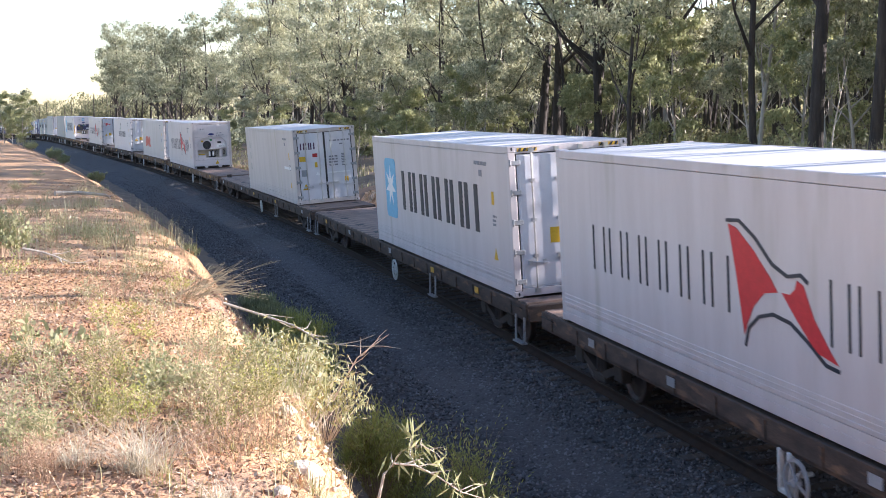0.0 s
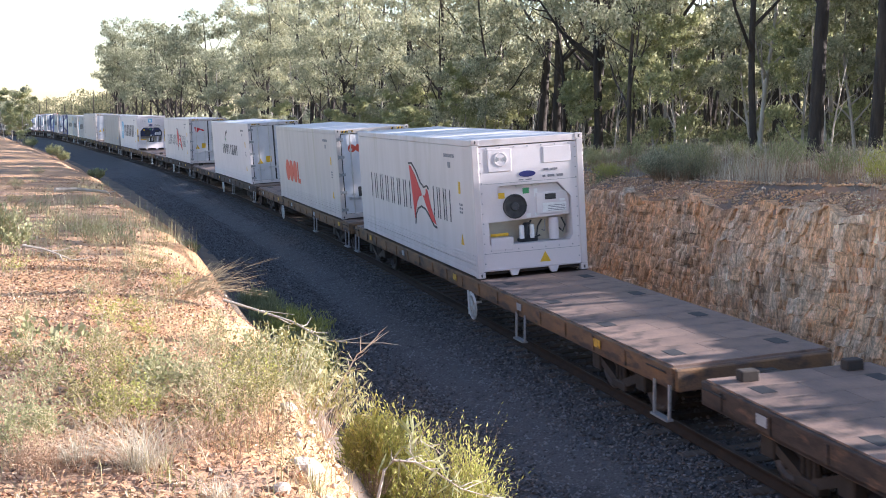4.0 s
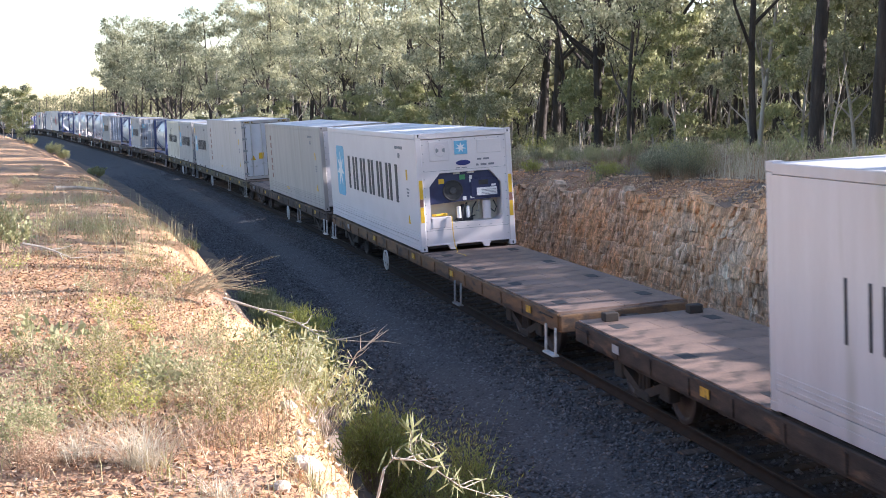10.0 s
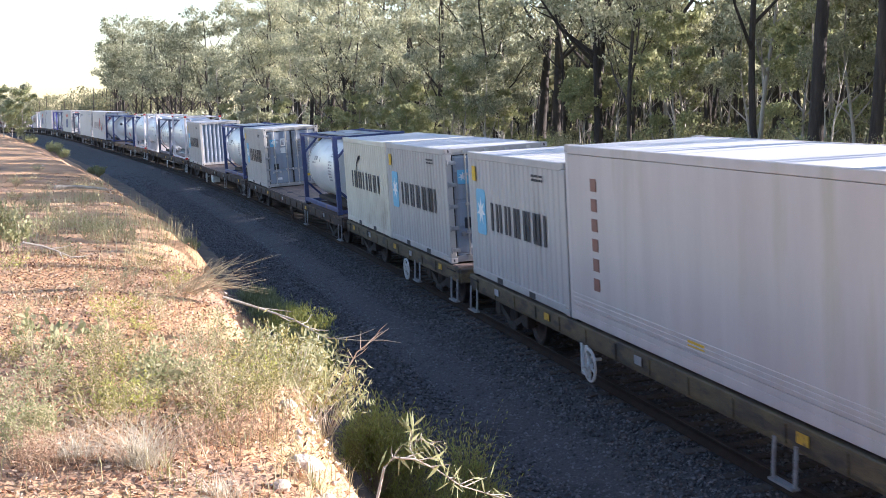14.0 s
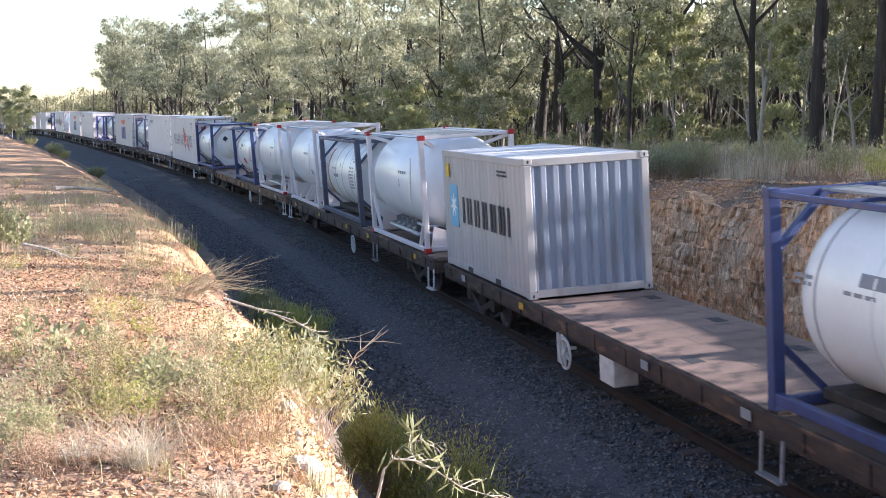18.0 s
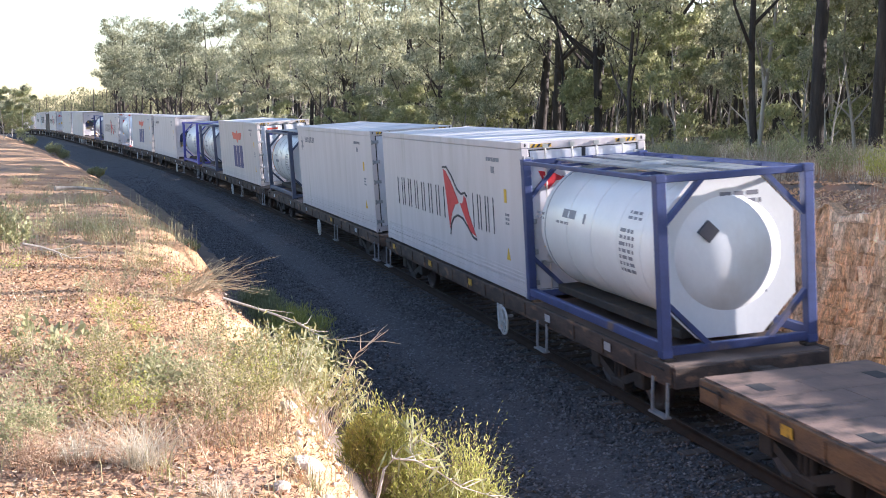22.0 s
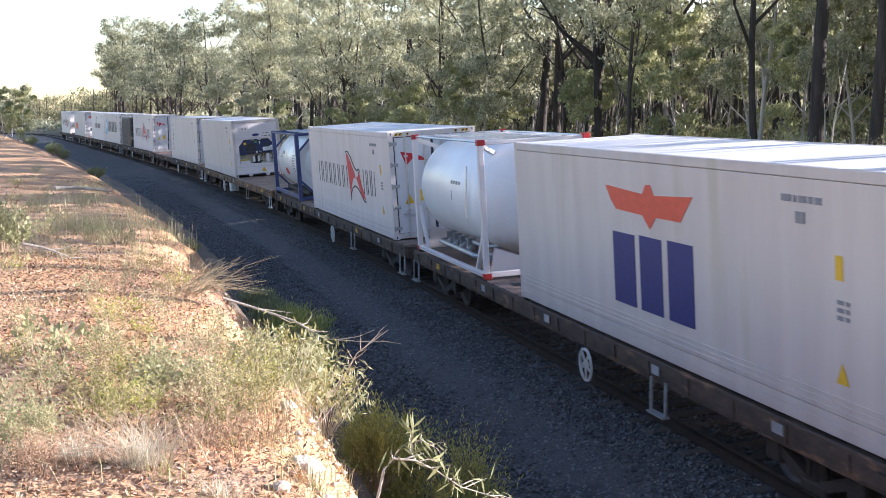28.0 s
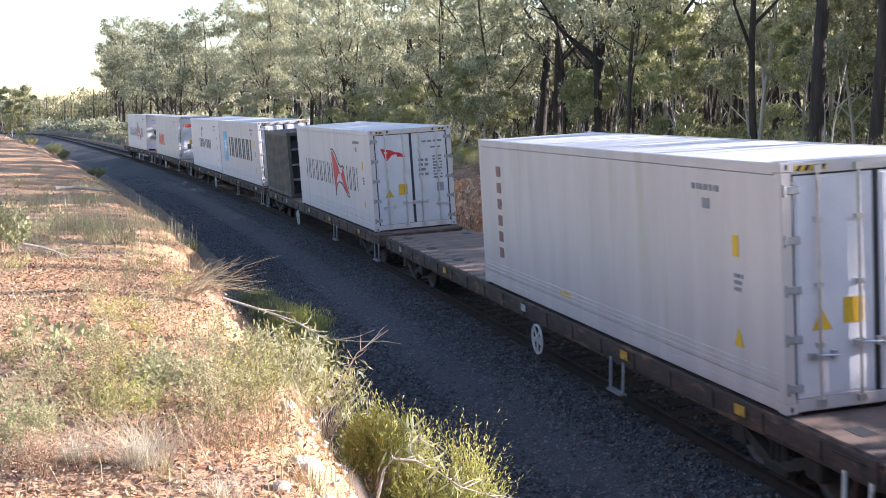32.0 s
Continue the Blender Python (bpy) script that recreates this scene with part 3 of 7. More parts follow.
# ---- containers ----
def bars(parent, name, rows, material, L, H, face="side", label="", key=None):
    """Flat painted shapes on the near side or the leading end: rows of polygons in metres from the trailing foot (or the near foot)."""
    def make(b):
        for poly in rows:
            n = len(poly)
            if face == "side":
                d = {"white_star": 0.004, "emblem_outline": 0.003}.get(name, 0)
                pts = [(-L / 2 + u, -1.2225 - d, v) for u, v in poly] + [(-L / 2 + u, -1.2150, v) for u, v in poly]
            else:
                pts = [(L / 2 + face, -1.219 + u, v) for u, v in poly] + [(L / 2 + face - 0.006, -1.219 + u, v) for u, v in poly]
            b.add(pts, [tuple(range(n)), tuple(range(n, 2 * n))[::-1]] + [(i, i + n, (i + 1) % n + n, (i + 1) % n) for i in range(n)])
        return b
    ob = part(name, make, material, parent, label, key=key)
    if name.endswith("print"):
        ob["kind"] = "stuff"
    return ob


def rect(u0, v0, u1, v1):
    return [(u0, v0), (u1, v0), (u1, v1), (u0, v1)]


def glyph_bars(u0, v0, u1, v1, n, weight, gap=0.22, pattern="HIH"):
    """A row of n plain upright bar groups, one for each character of a painted word."""
    out, w = [], (u1 - u0) / n
    for i in range(n):
        a, b = u0 + i * w, u0 + (i + 1 - gap) * w
        t = weight * (b - a)
        out.append(rect(a, v0, a + t, v1))
        out.append(rect(b - t, v0, b, v1))
    return out


def lines_of_print(u0, v0, u1, v1, rows, seed):
    rnd = random.Random(seed)
    out, h = [], (v1 - v0) / rows
    for i in range(rows):
        x = u0
        while x < u1 - 0.04:
            w = rnd.uniform(0.05, 0.22)
            out.append(rect(x, v0 + i * h, min(x + w, u1), v0 + i * h + h * 0.55))
            x += w + 0.05
    return out


def soft_rect(u0, v0, u1, v1, r):
    """A rectangle with rounded corners."""
    return [(cu + r * math.cos(radians(a)), cv + r * math.sin(radians(a)))
            for cu, cv, a0 in ((u1 - r, v0 + r, 270), (u1 - r, v1 - r, 0), (u0 + r, v1 - r, 90), (u0 + r, v0 + r, 180)) for a in (a0, a0 + 30, a0 + 60, a0 + 90)]


def triangle(u, v, w):
    return [(u - w / 2, v), (u + w / 2, v), (u, v + w * 0.95)]


def star(u, v, r, k=7):
    return [(u + (r if i % 2 == 0 else r * 0.38) * math.sin(math.pi * i / k), v + (r if i % 2 == 0 else r * 0.38) * math.cos(math.pi * i / k)) for i in range(2 * k)]


def arc_band(cu, cv, r, a0, a1, w0, w1, n=10):
    """A curved stroke that tapers, as one outline."""
    o, i_ = [], []
    for k in range(n + 1):
        t, a = k / n, radians(a0 + (a1 - a0) * k / n)
        w = w0 + (w1 - w0) * t
        o.append((cu + (r + w / 2) * math.cos(a), cv + (r + w / 2) * math.sin(a)))
        i_.append((cu + (r - w / 2) * math.cos(a), cv + (r - w / 2) * math.sin(a)))
    return [(o + i_[::-1])[::-1] if a1 < a0 else o + i_[::-1]]


def path_band(pts, w):
    """A drawn line of even width, as one outline."""
    left, right = [], []
    for k, (a, b) in enumerate(pts):
        (x0, y0), (x1, y1) = pts[max(k - 1, 0)], pts[min(k + 1, len(pts) - 1)]
        n = math.hypot(x1 - x0, y1 - y0)
        nx, ny = -(y1 - y0) / n * w / 2, (x1 - x0) / n * w / 2
        left.append((a + nx, b + ny))
        right.append((a - nx, b - ny))
    return [right + left[::-1]]


def corrugated(b, L, y, z0, z1, pitch, depth, along="x", x=0.0):
    """A pressed steel sheet with upright folds; y (or x) is its outer face."""
    n = max(2, int(round(L / pitch)))
    p, u = L / n, -L / 2
    pts = [(u, 0)]
    for i in range(n):
        for f, d in ((0.18, 0), (0.32, depth), (0.68, depth), (0.82, 0)):
            pts.append((u + (i + f) * p, d))
    pts.append((L / 2, 0))
    v = []
    for a, d in pts:
        for z in (z0, z1):
            v.append((a, y + d, z) if along == "x" else (x - d, a, z))
    k = len(pts)
    f = [(2 * i, 2 * i + 2, 2 * i + 3, 2 * i + 1) for i in range(k - 1)]
    return b.add(v, f)


def box_container(kind, L, H, skin, lead, decor, label, category="shipping container"):
    """A freight box: frame, walls, roof, leading end (doors, cooling unit or pressed sheet) and painted marks. The leading end is at +x."""
    root = tagged(new(kind), label, category, group="containers on the train")
    m, X, Y = M[skin], L / 2, 1.219
    small = L < 8
    kk = (L, H)
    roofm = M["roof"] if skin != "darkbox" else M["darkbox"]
    if small:
        for sgn in (-1, 1):
            part("side_wall", lambda b: corrugated(b, L - 0.3, -Y + 0.012, 0.14, H - 0.08, 0.28, 0.022), m, root, key=("corr", kk),
                 at=pose(0, 0, 0) if sgn < 0 else pose(0, 0, 0, 0, 0, 180))
    else:
        for sgn in (-1, 1):
            def wall(b):
                b.box(-X + 0.1, X - 0.1, -Y + 0.006, -Y + 0.06, 0.27, H - 0.15)
                return b
            part("side_wall", wall, m, root, key=("wall", kk), at=pose(0, 0, 0) if sgn < 0 else pose(0, 0, 0, 0, 0, 180))
            part("kick_panel", lambda b: b.box(-X + 0.12, X - 0.12, -Y + 0.002, -Y + 0.05, 0.165, 0.262), m, root, key=("kick", kk),
                 at=pose(0, 0, 0) if sgn < 0 else pose(0, 0, 0, 0, 0, 180))
    for sgn in (-1, 1):
        flip = pose(0, 0, 0) if sgn < 0 else pose(0, 0, 0, 0, 0, 180)
        part("bottom_rail", lambda b: b.box(-X + 0.16, X - 0.16, -Y, -Y + 0.09, 0.02, 0.16, 0.008), m, root, key=("brail", kk), at=flip)
        part("top_rail", lambda b: b.box(-X + 0.16, X - 0.16, -Y, -Y + 0.07, H - 0.145, H - 0.012, 0.01), m, root, key=("trail", kk), at=flip)
    if small:
        for x in (-1.03, 1.03):
            # black block puts the pocket's shade into colour; nothing is hollowed out
            part("fork_pocket", lambda b: b.box(-0.18, 0.18, -Y - 0.003, -Y + 0.05, 0.03, 0.14), M["gasket"], root, key="forkp", at=(x, 0, 0), label="forklift pocket shown by a shade-dark block")
    else:
        for z in (0.30, 0.37, 0.44):
            part("rub_strip", lambda b: b.box(-X + 0.16, X - 0.16, -Y - 0.004, -Y + 0.02, 0, 0.03, 0.004), m, root, key=("rub", kk), at=(0, 0, z))
    for sx in (-1, 1):
        for sy in (-1, 1):
            part("corner_post", lambda b: b.box(-0.075, 0.075, -0.07, 0.07, 0.12, H - 0.12, 0.012), m, root, key=("post", H), at=(sx * (X - 0.077), sy * (Y - 0.073), 0))
            for z in (0.0, H - 0.118):
                cst = part("corner_casting", lambda b: b.box(-0.089, 0.089, -0.081, 0.081, 0, 0.118, 0.01), m, root, key="cast", at=(sx * (X - 0.088), sy * (Y - 0.080), z))
                if sx > 0:
                    # flat black disc for the darkness inside the casting's hole
                    part("casting_hole", lambda b: b.add([(0.0905, 0.02 * math.cos(k * 0.785), 0.06 + 0.036 * math.sin(k * 0.785)) for k in range(8)], [tuple(range(8))]), M["gasket"], cst, key="chole")

    def roof(b):
        return b.box(-X + 0.08, X - 0.08, -Y + 0.03, Y - 0.03, H - 0.06, H - 0.03)
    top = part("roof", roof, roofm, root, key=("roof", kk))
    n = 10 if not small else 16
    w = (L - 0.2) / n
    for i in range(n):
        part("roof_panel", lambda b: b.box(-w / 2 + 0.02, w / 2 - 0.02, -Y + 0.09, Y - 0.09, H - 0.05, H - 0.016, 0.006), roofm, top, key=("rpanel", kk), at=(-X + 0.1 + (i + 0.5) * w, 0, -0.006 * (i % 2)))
    part("floor", lambda b: b.box(-X + 0.1, X - 0.1, -Y + 0.08, Y - 0.08, 0.06, 0.14), M["under"], root, key=("floor", kk))
    part("end_wall", lambda b: b.box(-X + 0.02, -X + 0.06, -Y + 0.12, Y - 0.12, 0.1, H - 0.1), m, root, key=("endwall", kk))
    part("end_header", lambda b: b.box(X - 0.12, X - 0.01, -Y + 0.14, Y - 0.14, H - 0.145, H - 0.01, 0.008), m, root, key=("header", kk))
    low = 0.13 if lead == "unit" else 0.02
    part("end_sill", lambda b: b.box(X - 0.12, X - 0.012, -Y + 0.16, Y - 0.16, low, 0.165, 0.006), m, root, key=("sill", kk, low))
    if lead == "doors":
        doors(root, X, Y, H, (M["bluegrey"] if skin == "grey" else m) if small else M["door"], small)
    elif lead == "unit":
        cooling_unit(root, X, Y, H, decor.get("unit", "navy"))
    elif lead == "sheet":
        part("end_sheet", lambda b: corrugated(b, 2 * Y - 0.28, 0, 0.14, H - 0.13, 0.25, 0.045, "y", X - 0.02), M["bluegrey"] if skin == "grey" else m, root, key=("esheet", H))
    else:
        # dark sheet behind the shelves stands for the shade further inside
        part("end_opening", lambda b: b.box(X - 0.6, X - 0.56, -Y + 0.14, Y - 0.14, 0.14, H - 0.14), M["dark"], root, key=("eo", H))
        for z in (0.7, 1.3, 1.9):
            part("shelf", lambda b: b.box(X - 0.56, X - 0.04, -Y + 0.16, Y - 0.16, -0.03, 0.03), M["greyink"], root, key=("eshelf", H), at=(0, 0, z))
    for d in decor.get("marks", ()):
        nm, rows, mat_, face, lab = d
        if not nm.endswith("print"):
            for k, row in enumerate(rows):
                bars(root, "painted_bar" if nm == "painted_word" else nm, [row], M[mat_], L, H, face, lab, key=(nm, mat_, L, H, decor["id"], face, k))
        else:
            bars(root, nm, rows, M[mat_], L, H, face, lab, key=(nm, mat_, L, H, decor["id"], face))
    return root


def doors(root, X, Y, H, m, small):
    for sy in (-1, 1):
        def leaf(b):
            w = Y - 0.215
            b.box(X - 0.075, X - 0.035, -w / 2, w / 2, 0.17, H - 0.16)
            if not small:
                b.box(X - 0.04, X - 0.026, -w / 2 + 0.03, w / 2 - 0.03, 0.2, H - 0.19, 0.006)
            return b
        yc = sy * ((Y - 0.165) / 2 + 0.012)
        d = part("door", leaf, m, root, key=("door", H, small), at=(0, yc, 0))
        for z0, z1 in ((0.22, 0.75), (0.83, 1.36), (1.44, 1.97), (2.05, H - 0.2)) if small else ():
            part("door_panel", lambda b: b.box(X - 0.04, X - 0.022, -0.477, 0.477, z0, z1, 0.008), m, d, key=("doorrib", z0))
        part("gasket", lambda b: [b.box(X - 0.07, X - 0.03, -0.545, -0.503, 0.155, H - 0.145), b.box(X - 0.07, X - 0.03, 0.503, 0.545, 0.155, H - 0.145),
                                  b.box(X - 0.07, X - 0.031, -0.502, 0.502, 0.148, 0.172), b.box(X - 0.07, X - 0.031, -0.502, 0.502, H - 0.165, H - 0.138)][0],
             M["gasket"], d, key=("gasket", H))
        for dy in (-0.22, 0.30):
            yy = dy * (1 if sy < 0 else -1)
            part("locking_rod", lambda b: b.tube([(X + 0.012, 0, 0.09), (X + 0.012, 0, H - 0.07)], 0.019, 8)
                 .box(X - 0.03, X + 0.035, -0.05, 0.05, 0.08, 0.15).box(X - 0.03, X + 0.035, -0.05, 0.05, H - 0.13, H - 0.05)
                 .box(X - 0.03, X + 0.028, -0.045, 0.045, H * 0.5, H * 0.5 + 0.06).box(X - 0.03, X + 0.028, -0.045, 0.045, H * 0.26, H * 0.26 + 0.06)
                 .box(X - 0.03, X + 0.028, -0.045, 0.045, H * 0.76, H * 0.76 + 0.06), M["steel"], d, key=("rod", H), at=(0, yy, 0), smooth=True, label="galvanised locking rod")
            part("handle", lambda b: b.tube([(X + 0.03, 0, 0), (X + 0.05, 0.1, 0.01), (X + 0.045, 0.34, -0.01)], 0.013, 6).box(X - 0.02, X + 0.05, -0.04, 0.04, -0.04, 0.04)
                 .box(X - 0.02, X + 0.04, 0.26, 0.32, -0.05, 0.05), M["steel"], d, key=("handle", H), at=(0, yy - 0.05 if yy > 0 else yy - 0.12, 0.66 + 0.1 * (dy > 0)), label="galvanised door handle")
        for i in range(5):
            part("hinge", lambda b: b.box(X - 0.03, X + 0.012, -0.11, 0.11, -0.045, 0.045, 0.008).tube([(X + 0.012, -0.09, -0.07), (X + 0.012, -0.09, 0.07)], 0.02, 8), M["hinge"], root,
                 key=("hinge", X), at=pose(0, sy * (Y - 0.13), 0.3 + i * (H - 0.62) / 4) if sy < 0 else pose(0, sy * (Y - 0.13), 0.3 + i * (H - 0.62) / 4, 180, 0, 0))
    if not small:
        for sy in (-1, 1):
            part("hazard_strip", lambda b: b.box(X - 0.02, X - 0.006, -0.2, 0.2, H - 0.11, H - 0.045), M["yellow"], root, key=("haz", H), at=(0, sy * 0.83, 0), label="yellow hazard strip")
            for k in range(4):
                part("hazard_bar", lambda b: b.add([(X - 0.004, -0.03, H - 0.108), (X - 0.004, 0.02, H - 0.108), (X - 0.004, 0.06, H - 0.047), (X - 0.004, 0.01, H - 0.047),
                                                    (X - 0.012, -0.03, H - 0.108), (X - 0.012, 0.02, H - 0.108), (X - 0.012, 0.06, H - 0.047), (X - 0.012, 0.01, H - 0.047)],
                                                   [(0, 1, 2, 3), (0, 4, 5, 1), (1, 5, 6, 2), (2, 6, 7, 3), (3, 7, 4, 0)]), M["ink"], root, key=("hbar", H), at=(0, sy * 0.83 - 0.16 + k * 0.1, 0))


def oval(u, v, a, b, n=20):
    return [(u + a * math.cos(k * 2 * math.pi / n), v + b * math.sin(k * 2 * math.pi / n)) for k in range(n)]


def cooling_unit(root, X, Y, H, style):
    """The refrigerating end: a white surround with a chamfered opening, and the machine in its recess."""
    w = M["bright"]
    rim = [(-0.92, 0.70), (-0.92, 1.58), (-0.64, 1.90), (0.64, 1.90), (0.92, 1.58), (0.92, 0.76), (0.84, 0.66), (-0.84, 0.66)]
    edge = [(-1.09, 0.16), (-1.09, H - 0.16), (-0.64, H - 0.16), (0.64, H - 0.16), (1.09, H - 0.16), (1.09, 0.16), (0.84, 0.16), (-0.84, 0.16)]

    def surround(b):
        n = 8
        v = [(x, y, z) for x in (X - 0.03, X - 0.5) for y, z in rim] + [(X - 0.03, y, z) for y, z in edge]
        f = [(k, (k + 1) % n, 16 + (k + 1) % n, 16 + k) for k in range(n)] + [(k, n + k, n + (k + 1) % n, (k + 1) % n) for k in range(n)]
        return b.add(v, f)
    part("unit_surround", surround, w, root, key=("surround", H))
    part("recess_back", lambda b: b.box(X - 0.55, X - 0.49, -0.96, 0.96, 0.6, 1.95), M["cream"], root, key="recess")
    cover = [(-0.90, 1.14), (0.90, 1.20), (0.90, 1.58), (0.63, 1.885), (-0.63, 1.885), (-0.90, 1.57)]
    part("unit_cover", lambda b: b.add([(x, y, z) for x in (X - 0.12, X - 0.45) for y, z in cover], [tuple(range(6)), tuple(range(6, 12))[::-1]] + [(k, k + 6, (k + 1) % 6 + 6, (k + 1) % 6) for k in range(6)]),
         M["navy"] if style != "white" else w, root, key=("ucover", style), label="dark blue machine cover" if style != "white" else "")
    fan = part("condenser_fan", lambda b: b.spin([(X - 0.13, 0.26), (X - 0.085, 0.26), (X - 0.08, 0.24), (X - 0.10, 0.225), (X - 0.115, 0.1), (X - 0.095, 0.085), (X - 0.095, 0.01)], 24, "x", (0, -0.31, 1.45)), M["gasket"], root, key="cfan", smooth=True, label="black condenser fan")
    part("fan_hub", lambda b: b.spin([(X - 0.1, 0.085), (X - 0.088, 0.08), (X - 0.086, 0.01)], 16, "x", (0, -0.31, 1.45)), M["dark"], fan, key="cfanhub", smooth=True)
    part("control_box", lambda b: b.box(X - 0.13, X - 0.095, 0.16, 0.86, 1.24, 1.70, 0.012), M["navy"] if style != "white" else w, root, key=("cbox", style))
    part("control_label", lambda b: b.box(X - 0.1, X - 0.088, 0.30, 0.82, 1.28, 1.47), M["signwhite"], root, key="clabel", label="white instruction label")
    part("label_print", lambda b: [b.box(X - 0.09, X - 0.086, 0.42, 0.80, 1.30 + 0.035 * k, 1.312 + 0.035 * k) for k in range(4)][0], M["greyink"], root, key="clprint")
    part("control_display", lambda b: b.box(X - 0.1, X - 0.086, 0.36, 0.60, 1.54, 1.66, 0.004), M["gasket"], root, key="cpanel", label="dark control display")
    for nm, mt, y0, y1, z0, z1 in (("green_sticker", "green", -0.12, 0.02, 1.70, 1.82), ("lime_sticker", "yellow", -0.66, -0.52, 1.63, 1.75), ("white_sticker", "signwhite", 0.13, 0.2, 1.62, 1.79),
                                   ("white_sticker", "signwhite", -0.06, 0.03, 1.19, 1.28), ("white_sticker", "signwhite", 0.13, 0.23, 1.22, 1.28), ("white_sticker", "signwhite", 0.68, 0.8, 1.49, 1.54)):
        part(nm, lambda b: b.box(X - 0.122, X - 0.114 if y0 < 0.16 else X - 0.086, y0, y1, z0, z1), M[mt], root, key=("usticker", y0, z0))
    for y in (-0.2, 0.16):
        part("latch", lambda b: b.box(X - 0.12, X - 0.07, -0.085, 0.085, 1.845, 1.89, 0.008).box(X - 0.08, X - 0.066, -0.06, 0.06, 1.855, 1.88), M["steel"], root, key="ulatch", at=(0, y, 0))
    part("receiver", lambda b: b.spin([(0.68, 0.02), (0.68, 0.105), (1.14, 0.105), (1.17, 0.02)], 18, "z", (X - 0.24, 0.57, 0)), w, root, key="receiver", smooth=True, label="white upright receiver vessel")
    part("compressor", lambda b: b.spin([(0.68, 0.1), (0.72, 0.125), (0.98, 0.125), (1.06, 0.06)], 14, "z", (X - 0.36, 0.0, 0)).box(X - 0.42, X - 0.25, -0.2, 0.22, 0.66, 0.74, 0.02), M["dark"], root, key="compr", smooth=True)
    for i, (y, r) in enumerate(((-0.16, 0.055), (0.07, 0.05))):
        part("filter_canister", lambda b: b.spin([(0.74, 0.01), (0.75, r), (1.02, r), (1.04, 0.02)], 12, "z", (X - 0.2, y, 0)), M["signwhite"], root, key=("filt", i), smooth=True, label="white filter canister")
    for i, pts in enumerate((((-0.1, 0.70), (-0.06, 0.95), (0.05, 1.12)), ((0.16, 0.74), (0.2, 0.98), (0.3, 1.12)), ((0.3, 0.9), (0.36, 0.86), (0.38, 1.12)), ((0.76, 1.12), (0.84, 0.95), (0.78, 0.82), (0.7, 0.9)), ((-0.05, 0.72), (0.1, 0.72), (0.28, 0.78)))):
        part("pipe", lambda b: b.tube([(X - 0.18 - 0.03 * i, y, z) for y, z in pts], 0.019, 6), M["gasket"] if i != 2 else M["pipe"], root, key=("upipe", i), smooth=True)
    part("cable_box", lambda b: b.box(X - 0.3, X - 0.022, -0.90, -0.40, 0.55, 0.82, 0.012), w, root, key="cablebox", label="white cable storage box")
    part("power_cable", lambda b: b.tube([(X - 0.15 - 0.03 * (k % 3), -0.67 + 0.19 * math.cos(k * 0.7), 0.85 + 0.012 * (k / 9)) for k in range(28)], 0.016, 6), M["yellow"], root, key="cable", smooth=True, label="coiled yellow power cable")
    part("vent_hatch", lambda b: b.box(X - 0.035, X - 0.014, -0.88, -0.36, 2.20, 2.68, 0.01), w, root, key="vhatch")
    vent = part("vent_disc", lambda b: b.spin([(X - 0.016, 0.155), (X - 0.002, 0.15), (X, 0.125), (X - 0.006, 0.12), (X - 0.004, 0.01)], 22, "x", (0, -0.60, 2.46)), w, root, key="vdisc", smooth=True, label="round fresh-air vent")
    for a0 in (150, -30):
        def wedge(b):
            arc = [radians(a0 + 60 * k / 6) for k in range(7)]
            pts = [(X + 0.003, -0.60 + r * math.cos(a), 2.46 + r * math.sin(a)) for r in (0.045, 0.118) for a in arc]
            return b.add(pts, [(k, k + 7, k + 8, k + 1) for k in range(6)])
        # grey wedge on the disc, coloured like the shade of an opening
        part("vent_opening", wedge, M["sticker"], vent, key=("vwedge", a0))
    part("access_hatch", lambda b: b.box(X - 0.035, X - 0.018, 0.34, 0.95, 2.32, 2.66, 0.008), w, root, key="ahatch")
    for z in (0.50, 1.955):
        part("seam", lambda b: b.box(X - 0.034, X - 0.026, -1.05, 1.05, 0, 0.008), M["sticker"], root, key="useam", at=(0, 0, z))
    for y, z in [(sy * 1.04, 0.3 + 0.21 * k) for sy in (-1, 1) for k in range(12)] + [(-0.9 + 0.3 * k, z) for z in (H - 0.2, 0.56) for k in range(7)]:
        part("bolt", lambda b: b.spin([(X - 0.032, 0.014), (X - 0.016, 0.013)], 6, "x"), M["sticker"], root, key="ubolt", at=(0, y, z))
    part("maker_badge", lambda b: b.add([(X - d, y, z) for d in (0.018, 0.032) for y, z in oval(-0.03, 2.12, 0.185, 0.065)], [tuple(range(20))] + [(k, k + 20, (k + 1) % 20 + 20, (k + 1) % 20) for k in range(20)]), M["deep_blue"], root, key="badge", label="blue oval badge")
    for y in (-0.42, 0.45):
        part("foot", lambda b: b.add([(x, yy, z) for x in (X - 0.015, X - 0.12) for yy, z in ((-0.13, 0.16), (0.13, 0.16), (0.07, 0.01), (-0.05, 0.01))], [(0, 3, 2, 1), (4, 5, 6, 7), (0, 1, 5, 4), (1, 2, 6, 5), (2, 3, 7, 6), (3, 0, 4, 7)]), w, root, key="ufoot", at=(0, y, 0))


# painted marks of each line, in metres from the trailing foot of the near side
def common_side(seed):
    return [("serial_print", lines_of_print(9.9, 2.48, 10.75, 2.62, 1, seed) + [rect(10.2, 2.25, 10.4, 2.38)], "greyink", "side", ""),
            ("warning_sign", [triangle(11.1, 0.62, 0.24)], "yellow", "side", "yellow warning triangle"),
            ("small_notice", [rect(11.0, 1.72, 11.14, 1.98)], "yellow", "side", ""),
            ("small_print", lines_of_print(11.02, 1.3, 11.25, 1.55, 3, seed + 1), "greyink", "side", "")]


